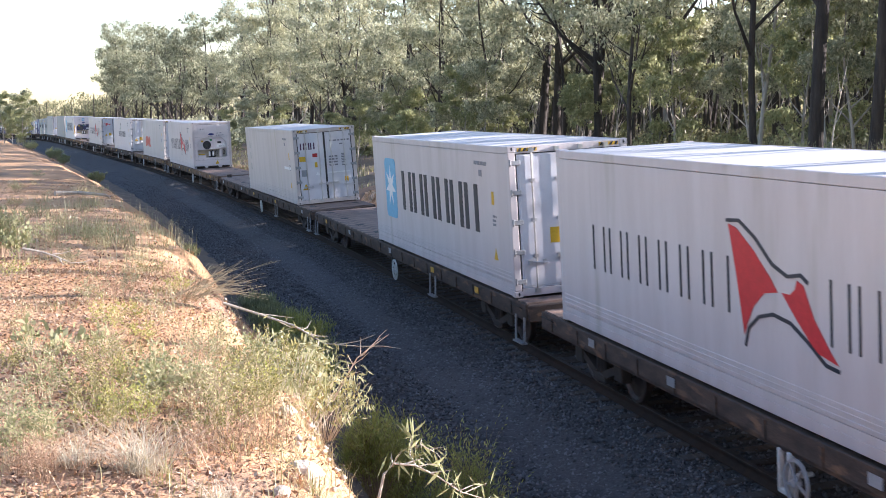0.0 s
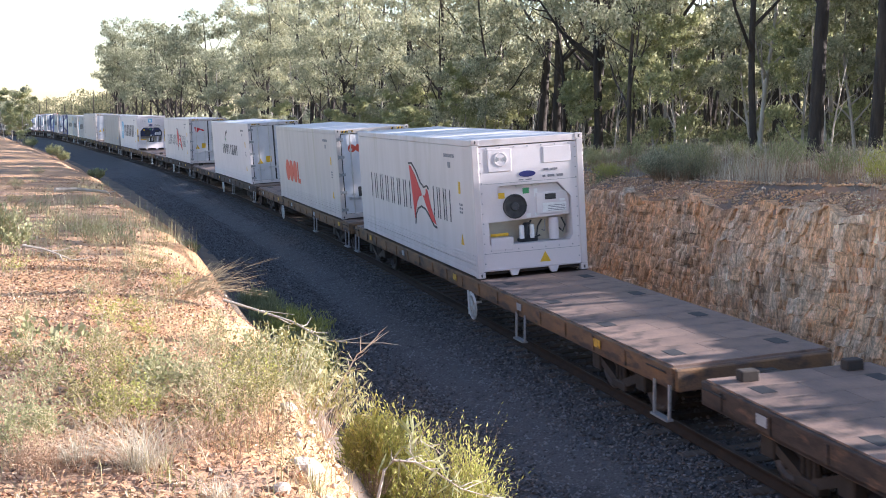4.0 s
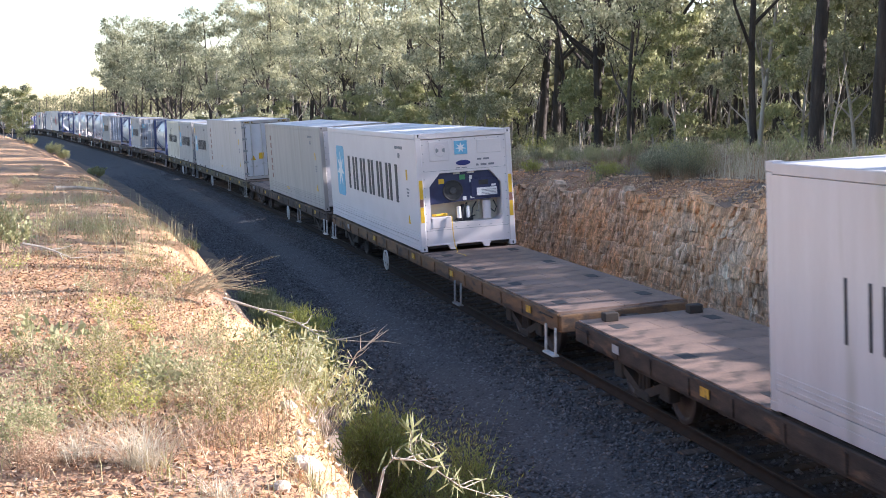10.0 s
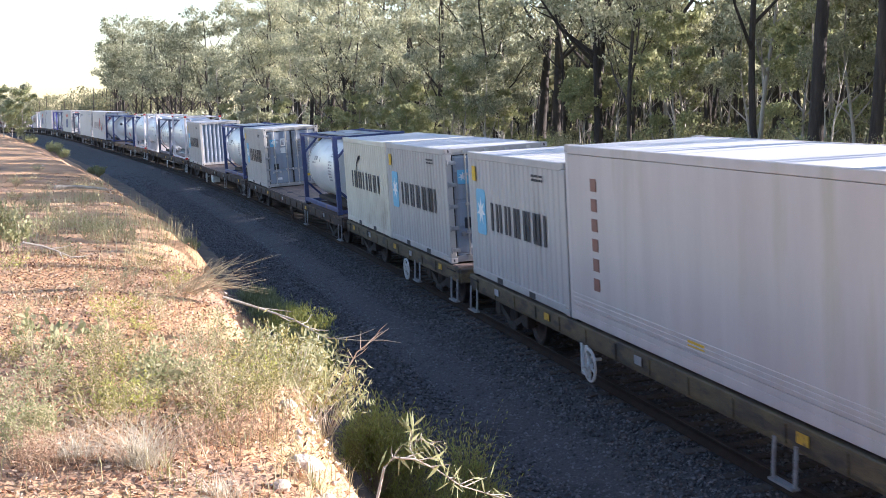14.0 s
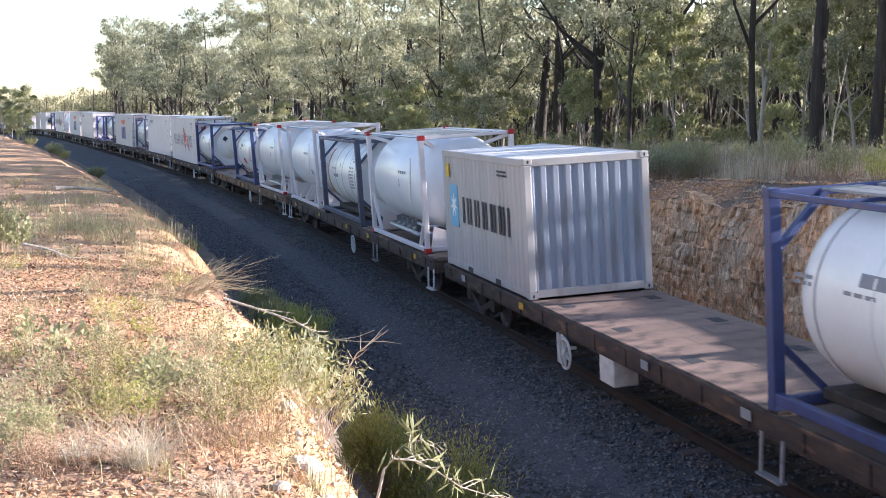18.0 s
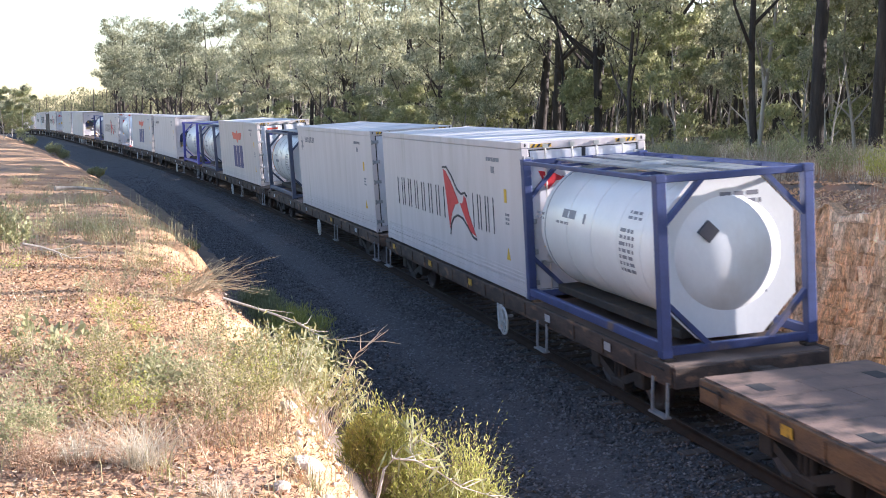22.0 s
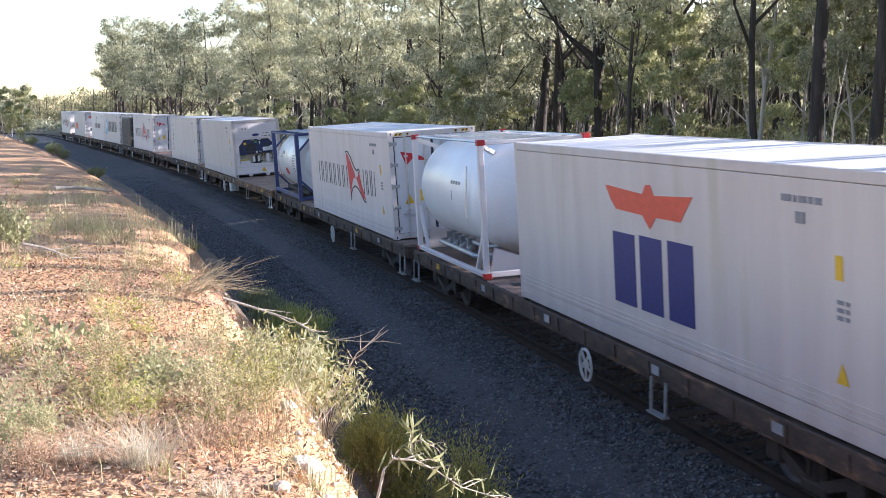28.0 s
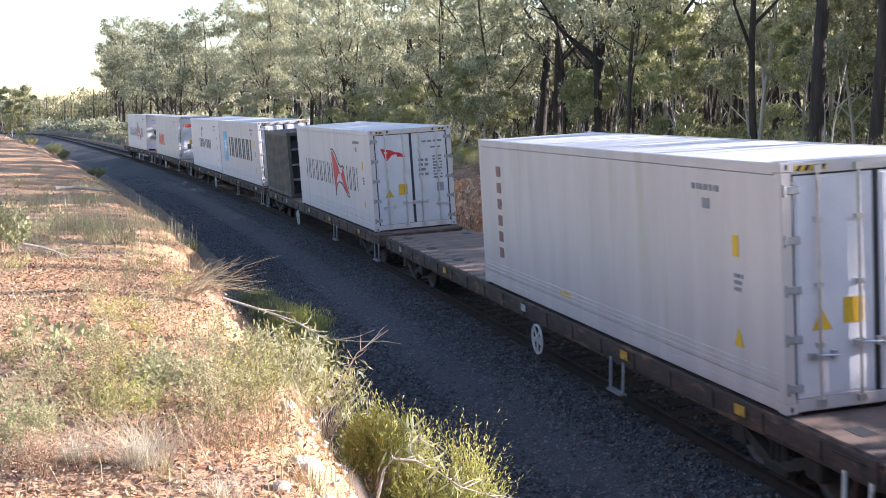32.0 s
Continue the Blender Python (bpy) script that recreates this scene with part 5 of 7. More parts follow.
def beam_tank(castings, label):
    """A wide white tank held between two end frames, with slanting struts and pipework beneath."""
    root = tagged(new("tank_container"), label, "tank container", group="tank containers on the train")
    fm, X, Y, H = M["bright"], 3.029, 1.219, 2.87
    prof = [(-2.86, 0.02), (-2.84, 0.4), (-2.75, 0.8), (-2.55, 1.08), (-2.25, 1.2), (2.25, 1.2), (2.55, 1.08), (2.75, 0.8), (2.84, 0.4), (2.86, 0.02)]
    tank = part("tank", lambda b: b.spin(prof, 40, "x", (0, 0, 1.6)), M["tanksteel"], root, key="btank", smooth=True)
    for sx in (-1, 1):
        for sy in (-1, 1):
            part("corner_post", lambda b: b.box(-0.065, 0.065, -0.06, 0.06, 0.1, H - 0.1, 0.015), fm, root, key="bpost", at=(sx * (X - 0.08), sy * (Y - 0.07), 0))
            for z in (0, H - 0.118):
                part("corner_casting", lambda b: b.box(-0.089, 0.089, -0.081, 0.081, 0, 0.118, 0.01), M[castings], root, key="cast3", at=(sx * (X - 0.088), sy * (Y - 0.080), z), label="red corner casting" if castings == "castred" else "")
            part("strut", lambda b: b.beam((X - 0.1, -Y + 0.1, 1.1), (X - 0.85, -Y + 0.1, 0.12), 0.08, 0.08), fm, root, key="strut", at=pose(0, 0, 0, 0, 0, 0 if (sx, sy) == (1, -1) else 180) if sx * sy < 0 else Matrix.Diagonal((sx, sy * -1, 1, 1)))
            part("strut", lambda b: b.beam((X - 0.12, -Y + 0.1, H - 0.12), (X - 0.9, -0.55, H - 0.38), 0.08, 0.08), fm, root, key="strut2", at=Matrix.Diagonal((sx, -sy, 1, 1)) if sx * sy > 0 else pose(0, 0, 0, 0, 0, 0 if (sx, sy) == (1, -1) else 180))
        part("end_beam", lambda b: b.box(-0.07, 0.07, -Y + 0.15, Y - 0.15, 0.03, 0.14, 0.01), fm, root, key="bebeam", at=(sx * (X - 0.09), 0, 0))
        part("end_beam", lambda b: b.box(-0.05, 0.05, -Y + 0.15, Y - 0.15, H - 0.11, H - 0.03, 0.01), fm, root, key="bebeam2", at=(sx * (X - 0.09), 0, 0))
        part("end_plate", lambda b: b.add([(0, -1.0, 0.1), (0, 1.0, 0.1), (0, 0.9, 0.62), (0, 0.4, 0.42), (0, -0.4, 0.42), (0, -0.9, 0.62)], [(0, 1, 2, 3, 4, 5)]), fm, root, key="eplate", at=(sx * (X - 0.3), 0, 0))
    for sy in (-1, 1):
        part("bottom_rail", lambda b: b.box(-X + 0.17, X - 0.17, -0.05, 0.05, 0.03, 0.13, 0.01), fm, root, key="bbrail", at=(0, sy * (Y - 0.06), 0))
        part("walkway_rail", lambda b: b.box(-X + 0.17, X - 0.17, -0.03, 0.03, H - 0.07, H - 0.02), fm, root, key="wrail", at=(0, sy * 0.62, 0))
        part("top_rail", lambda b: b.tube([(-X + 0.1, 0, H - 0.05), (X - 0.1, 0, H - 0.05)], 0.025, 6), M["steel"], root, key="bttrail", at=(0, sy * 1.12, 0))
    for x in np.arange(-2.7, 2.71, 0.6):
        part("walkway_slat", lambda b: b.box(0, 0.06, -0.6, 0.6, H - 0.06, H - 0.035), M["steel"], root, key="bwalk", at=(x, 0, 0))
    if castings != "castred":
        for x in (-1.5, -0.35, 0.35, 1.5):
            part("saddle_plate", lambda b: b.add([(-0.03, -Y + 0.1, 0.12), (-0.03, -0.2, 0.12), (-0.03, -0.2, 0.46), (-0.03, -0.75, 0.72), (0.03, -Y + 0.1, 0.12), (0.03, -0.2, 0.12), (0.03, -0.2, 0.46), (0.03, -0.75, 0.72)],
                                                  [(3, 2, 1, 0), (4, 5, 6, 7), (0, 1, 5, 4), (1, 2, 6, 5), (2, 3, 7, 6), (3, 0, 4, 7)]), fm, root, key="saddleplate", at=(x, 0, 0))
        for x in (-0.9, 0.5):
            part("lug", lambda b: b.box(-0.1, 0.1, -Y + 0.02, -Y + 0.06, 0.12, 0.32, 0.01), fm, root, key="lug", at=(x, 0, 0))
        part("fill_cap", lambda b: b.spin([(0, 0.16), (0.05, 0.16), (0.07, 0.13), (0.07, 0.01)], 18, "x", (2.66, -0.78, 1.02)), M["signwhite"], root, key="fillcap", smooth=True, label="white round filling cap")
        txt = bpy.data.curves.new("fill_word", "FONT")
        txt.body, txt.size, txt.extrude = "FILL", 0.26, 0.002
        tmp = new("fill_word", txt)
        tmp.matrix_basis = pose(2.08, -1.06, 1.2, 64, 0, 0)
        bpy.context.view_layer.update()
        me = bpy.data.meshes.new_from_object(tmp.evaluated_get(bpy.context.evaluated_depsgraph_get()))
        bpy.data.objects.remove(tmp)
        me.materials.clear()
        me.materials.append(M["greyink"])
        word = new("fill_lettering", me)
        word.parent = root
        word.matrix_basis = pose(2.0, -1.155, 1.18, 106, 0, 0)
    for i, (y, z, r) in enumerate(() if castings != "castred" else ((-0.72, 0.52, 0.045), (-0.95, 0.34, 0.055), (-0.6, 0.25, 0.05))):
        part("pipe", lambda b: b.tube([(-1.9 + 0.2 * i, y + 0.4, z + 0.05), (-1.6, y, z), (0.9, y - 0.05, z), (1.5, y - 0.02, z - 0.03), (1.8, y + 0.3, z)], r, 8), M["pipe"], root, key=("pipe", i), smooth=True, label="dull steel discharge pipe")
    for x in (-1.2, -0.6, 0.0, 0.6) if castings == "castred" else ():
        part("valve", lambda b: b.spin([(-0.12, 0.06), (-0.1, 0.1), (0.1, 0.1), (0.12, 0.06)], 12, "x", (0, -0.8, 0.36)).box(-0.03, 0.03, -0.9, -0.7, 0.4, 0.6), M["pipe"], root, key="valve", at=(x, 0, 0), smooth=True)
    part("hose_rail", lambda b: b.tube([(2.0, -1.2, 2.3), (2.0, -1.26, 1.5), (2.02, -1.26, 1.2)], 0.02, 6), M["steel"], root, key="hose")
    def wrap(b):
        for (u0, v0), _, (u1, v1), _ in lines_of_print(3.5, 1.85, 4.3, 1.98, 1, 35) + [rect(3.6, 1.5, 3.68, 1.7)]:
            pts = []
            for u, v in ((u0, v0), (u1, v0), (u1, v1), (u0, v1)):
                a = math.asin((v - 1.6) / 1.2)
                pts.append((-X + u, -1.205 * math.cos(a), 1.6 + 1.205 * math.sin(a)))
            b.add(pts, [(0, 1, 2, 3)])
        return b
    part("serial_print", wrap, M["greyink"], tank, key="bwrap")
    return root


# ---- wagons ----
def bogie(root, x):
    b0 = part("bogie", lambda b: b.box(-0.2, 0.2, -0.95, 0.95, 0.42, 0.66, 0.03), M["under"], root, key="bolster", at=(x, 0, 0), label="grimy cast steel bogie")
    for sy in (-1, 1):
        def sideframe(b):
            for sx in (-1, 1):
                b.beam((sx * 0.12, 0, 0.30), (sx * 0.85, 0, 0.56), 0.13, 0.13)
                b.box(sx * 0.89 - 0.17, sx * 0.89 + 0.17, -0.09, 0.09, 0.36, 0.62, 0.02)
            b.box(-0.85, 0.85, -0.07, 0.07, 0.58, 0.72, 0.02)
            b.box(-0.28, 0.28, -0.08, 0.08, 0.2, 0.34, 0.02)
            for k in (-0.14, 0.0, 0.14):
                b.spin([(0.34, 0.055), (0.58, 0.055)], 8, "z", (k, 0, 0))
            return b
        part("side_frame", sideframe, M["under"], b0, key="sframe", at=(0, sy * 1.0, 0))
    sets = []
    for sx in (-1, 1):
        def wheels(b):
            for y in (-0.753, 0.753):
                o = 1 if y > 0 else -1
                b.spin([(-0.065, 0.30), (-0.065, 0.45), (-0.03, 0.46), (0.05, 0.462), (0.065, 0.44), (0.065, 0.40), (0.02, 0.36), (0.015, 0.2), (0.05, 0.12), (0.05, 0.06)] if o > 0 else
                       [(-0.05, 0.06), (-0.05, 0.12), (-0.015, 0.2), (-0.02, 0.36), (-0.065, 0.40), (-0.065, 0.44), (-0.05, 0.462), (0.03, 0.46), (0.065, 0.45), (0.065, 0.30)], 28, "y", (0, y, 0))
                b.box(-0.06, 0.06, y - 0.07 * 1, y + 0.07, 0.2, 0.3)
            b.spin([(-1.08, 0.07), (1.08, 0.07)], 12, "y")
            return b
        sets.append(part("wheelset", wheels, M["wheel"], b0, key="wset", at=(sx * 0.89, 0, 0.461), smooth=True))
    return sets


def bare_spans(a, b, loads):
    """The stretches of deck that no container covers."""
    out, x = [], a
    for lo, hi in sorted(loads):
        if lo - x > 0.4:
            out.append((x, lo))
        x = max(x, hi)
    if b - x > 0.4:
        out.append((x, b))
    return out


BRAKES = {0: -1.7, 1: 1.1, 4: -2.8, 5: 1.7, 7: -2.55, 9: -2.2, 11: 1.7, 12: -2.5, 13: 1.7, 14: 1.9, 16: 1.7, 17: 1.75, 19: 1.7, 21: -2.9, 22: 1.3}


def flat_wagon(length, loads, style, seed):
    """A container flat wagon, its middle at the origin, rail head at z = 0; loads are the covered stretches along x."""
    rnd = random.Random(seed)
    sill = {"rust": "rust", "orange": "orangesill", "yellow": "yellowsill"}[style]
    tone = {"rust": "dark rusted", "orange": "orange-brown", "yellow": "faded yellow"}[style]
    root = tagged(new("flat_wagon"), tone + " container flat wagon with bare deck ends" if bare_spans(-length / 2, length / 2, loads) else tone + " container flat wagon, fully loaded", "railway wagon", group="wagons of the train")
    h = length / 2
    key = (round(length, 2), style)
    part("deck", lambda b: b.box(-h, h, -1.2, 1.2, 0.93, 1.0, 0.01), M["deck"], root, key=("deck", key))
    for sy in (-1, 1):
        def sillbar(b):
            b.box(-h, h, -0.04, 0.04, 0.70, 1.012, 0.012)
            b.box(-h, h, -0.04, 0.09 if sy < 0 else 0.04, 0.70, 0.74)
            for i in range(int(length / 1.3)):
                x = -h + 0.6 + i * 1.3
                b.box(x - 0.03, x + 0.03, -0.065, 0.065, 0.74, 0.97)
            return b
        part("side_sill", sillbar, M[sill], root, key=("sill", key, sy), at=(0, sy * 1.20, 0))
    part("centre_sill", lambda b: b.box(-h + 0.2, h - 0.2, -0.25, 0.25, 0.55, 0.93, 0.02), M["under"], root, key=("csill", key))
    n = int(length / 3.0)
    for i in range(n):
        part("cross_bearer", lambda b: b.add([(-0.06, -1.15, 0.8), (-0.06, -0.25, 0.6), (-0.06, 0.25, 0.6), (-0.06, 1.15, 0.8), (-0.06, 1.15, 0.93), (-0.06, -1.15, 0.93),
                                              (0.06, -1.15, 0.8), (0.06, -0.25, 0.6), (0.06, 0.25, 0.6), (0.06, 1.15, 0.8), (0.06, 1.15, 0.93), (0.06, -1.15, 0.93)],
                                             [(5, 4, 3, 2, 1, 0), (6, 7, 8, 9, 10, 11), (0, 1, 7, 6), (1, 2, 8, 7), (2, 3, 9, 8), (4, 5, 11, 10)]), M["under"], root, key="bearer", at=(-h + 1.5 + i * 3.0, 0, 0))
    for sx in (-1, 1):
        part("end_sill", lambda b: b.box(-0.06, 0.06, -1.2, 1.2, 0.68, 0.985, 0.015), M[sill], root, key=("esill", style), at=(sx * (h + 0.01), 0, 0))
        part("coupler", lambda b: b.box(-0.1, 0.46, -0.09, 0.09, 0.72, 0.90, 0.03).box(0.3, 0.5, -0.16, 0.16, 0.70, 0.94, 0.04), M["under"], root, key="coupler", at=pose(sx * (h - 0.02), 0, 0, 0, 0, 0 if sx > 0 else 180))
        # white step irons at the near corner of each end
        def step(b):
            for x in (-0.25, 0.25):
                b.beam((x, 0, 0.76), (x, -0.03, 0.26), 0.055, 0.03)
            b.beam((-0.275, -0.03, 0.265), (0.275, -0.03, 0.265), 0.11, 0.03)
            return b
        if sx > 0 or seed % 2:
            part("step_iron", step, M["step"] if seed in (7, 8, 13, 14, 21, 22) else M["hinge"], root, key="step", at=(sx * (h - 0.32), -1.25, 0), label="white painted step iron" if seed in (7, 8, 13, 14, 21, 22) else "grey worn step iron")
        part("grab_rail", lambda b: b.tube([(-0.3, -1.26, 0.9), (-0.28, -1.3, 0.93), (0.28, -1.3, 0.93), (0.3, -1.26, 0.9)], 0.012, 6), M["under"], root, key="grab", at=(sx * (h - 0.45), 0, 0.02))
    # brake gear on the near side
    xb = BRAKES.get(seed, rnd.choice((1.7, -2.5)))
    worn = M["band"] if seed == 0 else M["rust"] if seed == 11 else M["step"]
    wheel = part("brake_wheel", lambda b: b.spin([(-0.018, 0.24), (-0.018, 0.275), (0.018, 0.275), (0.018, 0.24), (-0.018, 0.24)], 24, "y", caps=False), worn, root, key="bwheel", at=(xb, -1.30, 0.44), smooth=True, label="rusty spoked hand brake wheel" if seed == 11 else "grey spoked hand brake wheel" if seed == 0 else "white spoked hand brake wheel")
    part("hub", lambda b: b.spin([(-0.05, 0.02), (-0.045, 0.05), (0.045, 0.05), (0.05, 0.02)], 10, "y"), worn, wheel, key="bhub", smooth=True)
    for k in range(5):
        part("spoke", lambda b: b.beam((0.04, 0, 0), (0.245, 0, 0), 0.03, 0.025), worn, wheel, key="bspoke", at=pose(0, 0, 0, 0, 72 * k + 20, 0))
    part("brake_bracket", lambda b: b.box(-0.28, -0.2, -1.27, -1.2, 0.2, 0.72, 0.01).box(-0.5, -0.44, -1.27, -1.2, 0.2, 0.72, 0.01).box(-0.5, -0.2, -1.27, -1.2, 0.2, 0.26, 0.01).tube([(0, -1.28, 0.52), (0, -1.1, 0.52)], 0.03, 6), M["step"] if seed % 3 == 0 else M["under"], root, key="bbracket", at=(xb, 0, 0))
    if seed in (12, 21):
        part("equipment_box", lambda b: b.box(-0.3, 0.3, -1.22, -0.8, 0.25, 0.72, 0.02), M["step"], root, key="ebox", at=(xb + 1.7, 0, 0), label="white equipment box under the sill")
    part("air_reservoir", lambda b: b.spin([(-0.55, 0.05), (-0.5, 0.17), (0.5, 0.17), (0.55, 0.05)], 14, "x", (0, -0.65, 0.55)), M["under"], root, key="air", at=(xb + 2.6, 0, 0), smooth=True)
    part("step_iron", step, M["hinge"], root, key="step", at=(h * 0.42, -1.25, 0), label="grey worn step iron")
    for k in range(5):
        x = -h + length * (k + 0.5 + rnd.uniform(-0.2, 0.2)) / 5
        mt = rnd.choice(["wornyellow", "wornyellow", "band", "sticker"])
        part("reflector_plate", lambda b: b.box(-0.13, 0.13, -1.272, -1.262, 0.82, 0.95), M[mt], root, key=("refl", mt), at=(x, 0, 0), label={"wornyellow": "worn yellow reflector plate", "band": "grimy grey data plate"}.get(mt, ""))
    for x in [v for lo, hi in loads for v in (lo + 0.09, hi - 0.09)]:
        for sy in (-1, 1):
            part("twist_lock", lambda b: b.box(-0.1, 0.1, -0.09, 0.09, 1.0, 1.046, 0.008), M["under"], root, key="tlock", at=(x, sy * 1.1, 0))
    # bare deck: boards on some wagons, steel plates on others
    boards = seed in (21, 24)
    for lo, hi in bare_spans(-h, h, loads):
        w = 0.29 if boards else 0.62
        k = max(1, int((hi - lo - 0.1) / w))
        w = (hi - lo - 0.1) / k
        for i in range(k):
            lift = 0.006 * rnd.random()
            nm = "deck_board" if boards else "deck_plate"
            if boards:
                part(nm, lambda b: b.box(-0.5 * w + 0.008, 0.5 * w - 0.008, -1.19, 1.19, 0.996, 1.036, 0.005), M["plank"], root, key=(nm, round(w, 3)), at=(lo + 0.05 + (i + 0.5) * w, 0, lift))
                continue
            split = (0.3, -0.25, 0.05)[i % 3]
            for y0, y1 in ((-1.19, split - 0.003), (split + 0.003, 1.19)):
                part(nm, lambda b: b.box(-0.5 * w + 0.003, 0.5 * w - 0.003, y0, y1, 0.996, 1.036, 0.003), M["plate"], root, key=(nm, round(w, 3), y0, y1), at=(lo + 0.05 + (i + 0.5) * w, 0, 0.3 * lift))
        if hi - lo > 1.6 and not boards:
            for px in np.arange(lo + 0.9, hi - 0.5, 2.6):
                for dy in (-0.82, 0.82):
                    # thin black plate painted as the shaded inside of a lashing pocket
                    part("deck_pocket", lambda b: b.box(-0.2, 0.2, -0.11, 0.11, 1.03, 1.0405), M["gasket"], root, key="pocket", at=(px, dy, 0.0), label="lashing pocket shown by a shade-dark plate on the deck")
        if hi - lo > 2.5 and seed in (2, 5, 6):
            for dy in (-0.75, 0.75):
                part("locating_block", lambda b: b.box(-0.1, 0.1, -0.12, 0.12, 1.03, 1.18, 0.015), M["under"], root, key="lblock", at=(lo + 0.35, dy, 0))
    sets = []
    for sx in (-1, 1):
        sets += bogie(root, sx * (h - 2.4))
    return root, sets


BOUNDS = (252.0, 229.2, 204.7, 178.0, 154.0, 133.2, 108.8, 88.7, 65.75, 46.0, 25.9, 12.0, -10.95, -33.7, -56.9, -79.8, -99.45, -121.9, -145.2,
          -169.2, -191.6, -215.4, -239.1, -263.8, -286.6, -312.9, -333.6, -353.6)
CONSIST = (("flag", 230.8), ("starbox", 215.9), ("threebars", 189.58), ("flagunit", 155.8), ("circles", 140.2), ("swoosh", 119.42), ("flag", 95.9), ("starunit", 66.35),
           ("columnunit", 52.75), ("column", 32.75), ("greysheet", 26.6), ("grey", 18.75), ("swooshsmall", 12.6), ("blue", 4.9), ("grey", -10.3), ("blue", -17.9), ("greysheet", -32.95),
           ("beamred", -41.05), ("slate", -48.7), ("beamwhite", -55.9), ("beamred", -63.85), ("bluemark", -71.25), ("blue", -86.6), ("flag", -98.7), ("leafmark", -112.4), ("slate", -120.8),
           ("eagle", -135.5), ("slate", -144.15), ("violet", -152.45), ("leafunit", -168.15), ("eagle", -182.25), ("beamred", -190.75), ("flag", -205.45), ("bluemark", -214.65),
           ("plainunit", -238.35), ("column", -253.6), ("flag", -276.95), ("darkopen", -285.5), ("starbox", -299.75), ("swoosh", -312.15), ("circles", -331.45), ("flagunit", -349.85))
TANKS = {"blue": ("blueframe", "white tank container in a weathered blue steel frame", "tank", None), "bluemark": ("blueframe", "white tank container with red oval mark in blue frame", "tank", "red"),
         "slate": ("slateframe", "white tank container with dark bands in a slate frame", "tank", "stripe"), "violet": ("violetframe", "white tank container in a violet-blue frame", "tank", None)}
MADE, TRAIN, WHEELS = {}, [], []


def load_of(style):
    if style in MADE:
        return copy_thing(MADE[style], pose(0, 0, 0))
    if style in TANKS:
        f, lab, tm, mk = TANKS[style]
        ob = framed_tank(f, lab, tm, mk)
    elif style.startswith("beam"):
        ob = beam_tank("castred" if style == "beamred" else "bright", "wide white tank container with red corner castings and pipework" if style == "beamred" else "wide white tank container in an open white frame")
    else:
        ob = build_box(style)
    MADE[style] = ob
    return ob


def build_train():
    sizes = [(st, s, STYLES[st][0] if st in STYLES else 6.058) for st, s in CONSIST]
    for i in range(len(BOUNDS) - 1):
        hi, lo = BOUNDS[i] - 0.47, BOUNDS[i + 1] + 0.47
        mid, length = (hi + lo) / 2, hi - lo
        mine = [c for c in sizes if lo - 1.5 < c[1] + c[2] / 2 < hi + 1.5]
        style = "yellow" if i in (9, 10) else "orange" if i in (3, 4, 7, 14, 21) else "rust"
        wagon, sets = flat_wagon(length, [(s - mid, s + L - mid) for _, s, L in mine], style, i)
        TRAIN.append((wagon, mid, length / 2 - 2.4, None))
        WHEELS.append((sets, mid, length / 2 - 2.4))
        for st, s, L in mine:
            TRAIN.append((load_of(st), mid, length / 2 - 2.4, Matrix.Translation((s + L / 2 - mid, 0, 1.048))))


build_train()


# ---- trees ----
def leaf_cards(rng, centers, radii, per, size, flat=0.75, slim=1.0, far=False):
    """Many small pointed leaves gathered in clumps round the centres."""
    n = len(centers) * per
    c = np.repeat(np.asarray(centers), per, 0)
    r = np.repeat(np.asarray(radii), per)[:, None]
    d = rng.normal(size=(n, 3))
    d /= np.linalg.norm(d, axis=1)[:, None]
    p = c + d * r * (rng.random((n, 1)) ** 0.5) * np.array([1, 1, flat])
    a = rng.normal(size=(n, 3)) * np.array([0.7, 0.7, 1.0])
    a[:, 2] -= 0.5
    a /= np.linalg.norm(a, axis=1)[:, None]
    b = np.cross(a, rng.normal(size=(n, 3)))
    b /= np.linalg.norm(b, axis=1)[:, None] + 1e-9
    L = size * (0.6 + 0.8 * rng.random((n, 1)))
    w = L * slim * (0.26 + 0.14 * rng.random((n, 1)))
    if far:
        return np.stack([p + b * w, p + a * L, p - b * w], 1).reshape(-1, 3), np.arange(3 * n).reshape(-1, 3)
    v = np.stack([p, p + a * L * 0.45 + b * w, p + a * L, p + a * L * 0.45 - b * w], 1).reshape(-1, 3)
    return v, np.arange(4 * n).reshape(-1, 4)


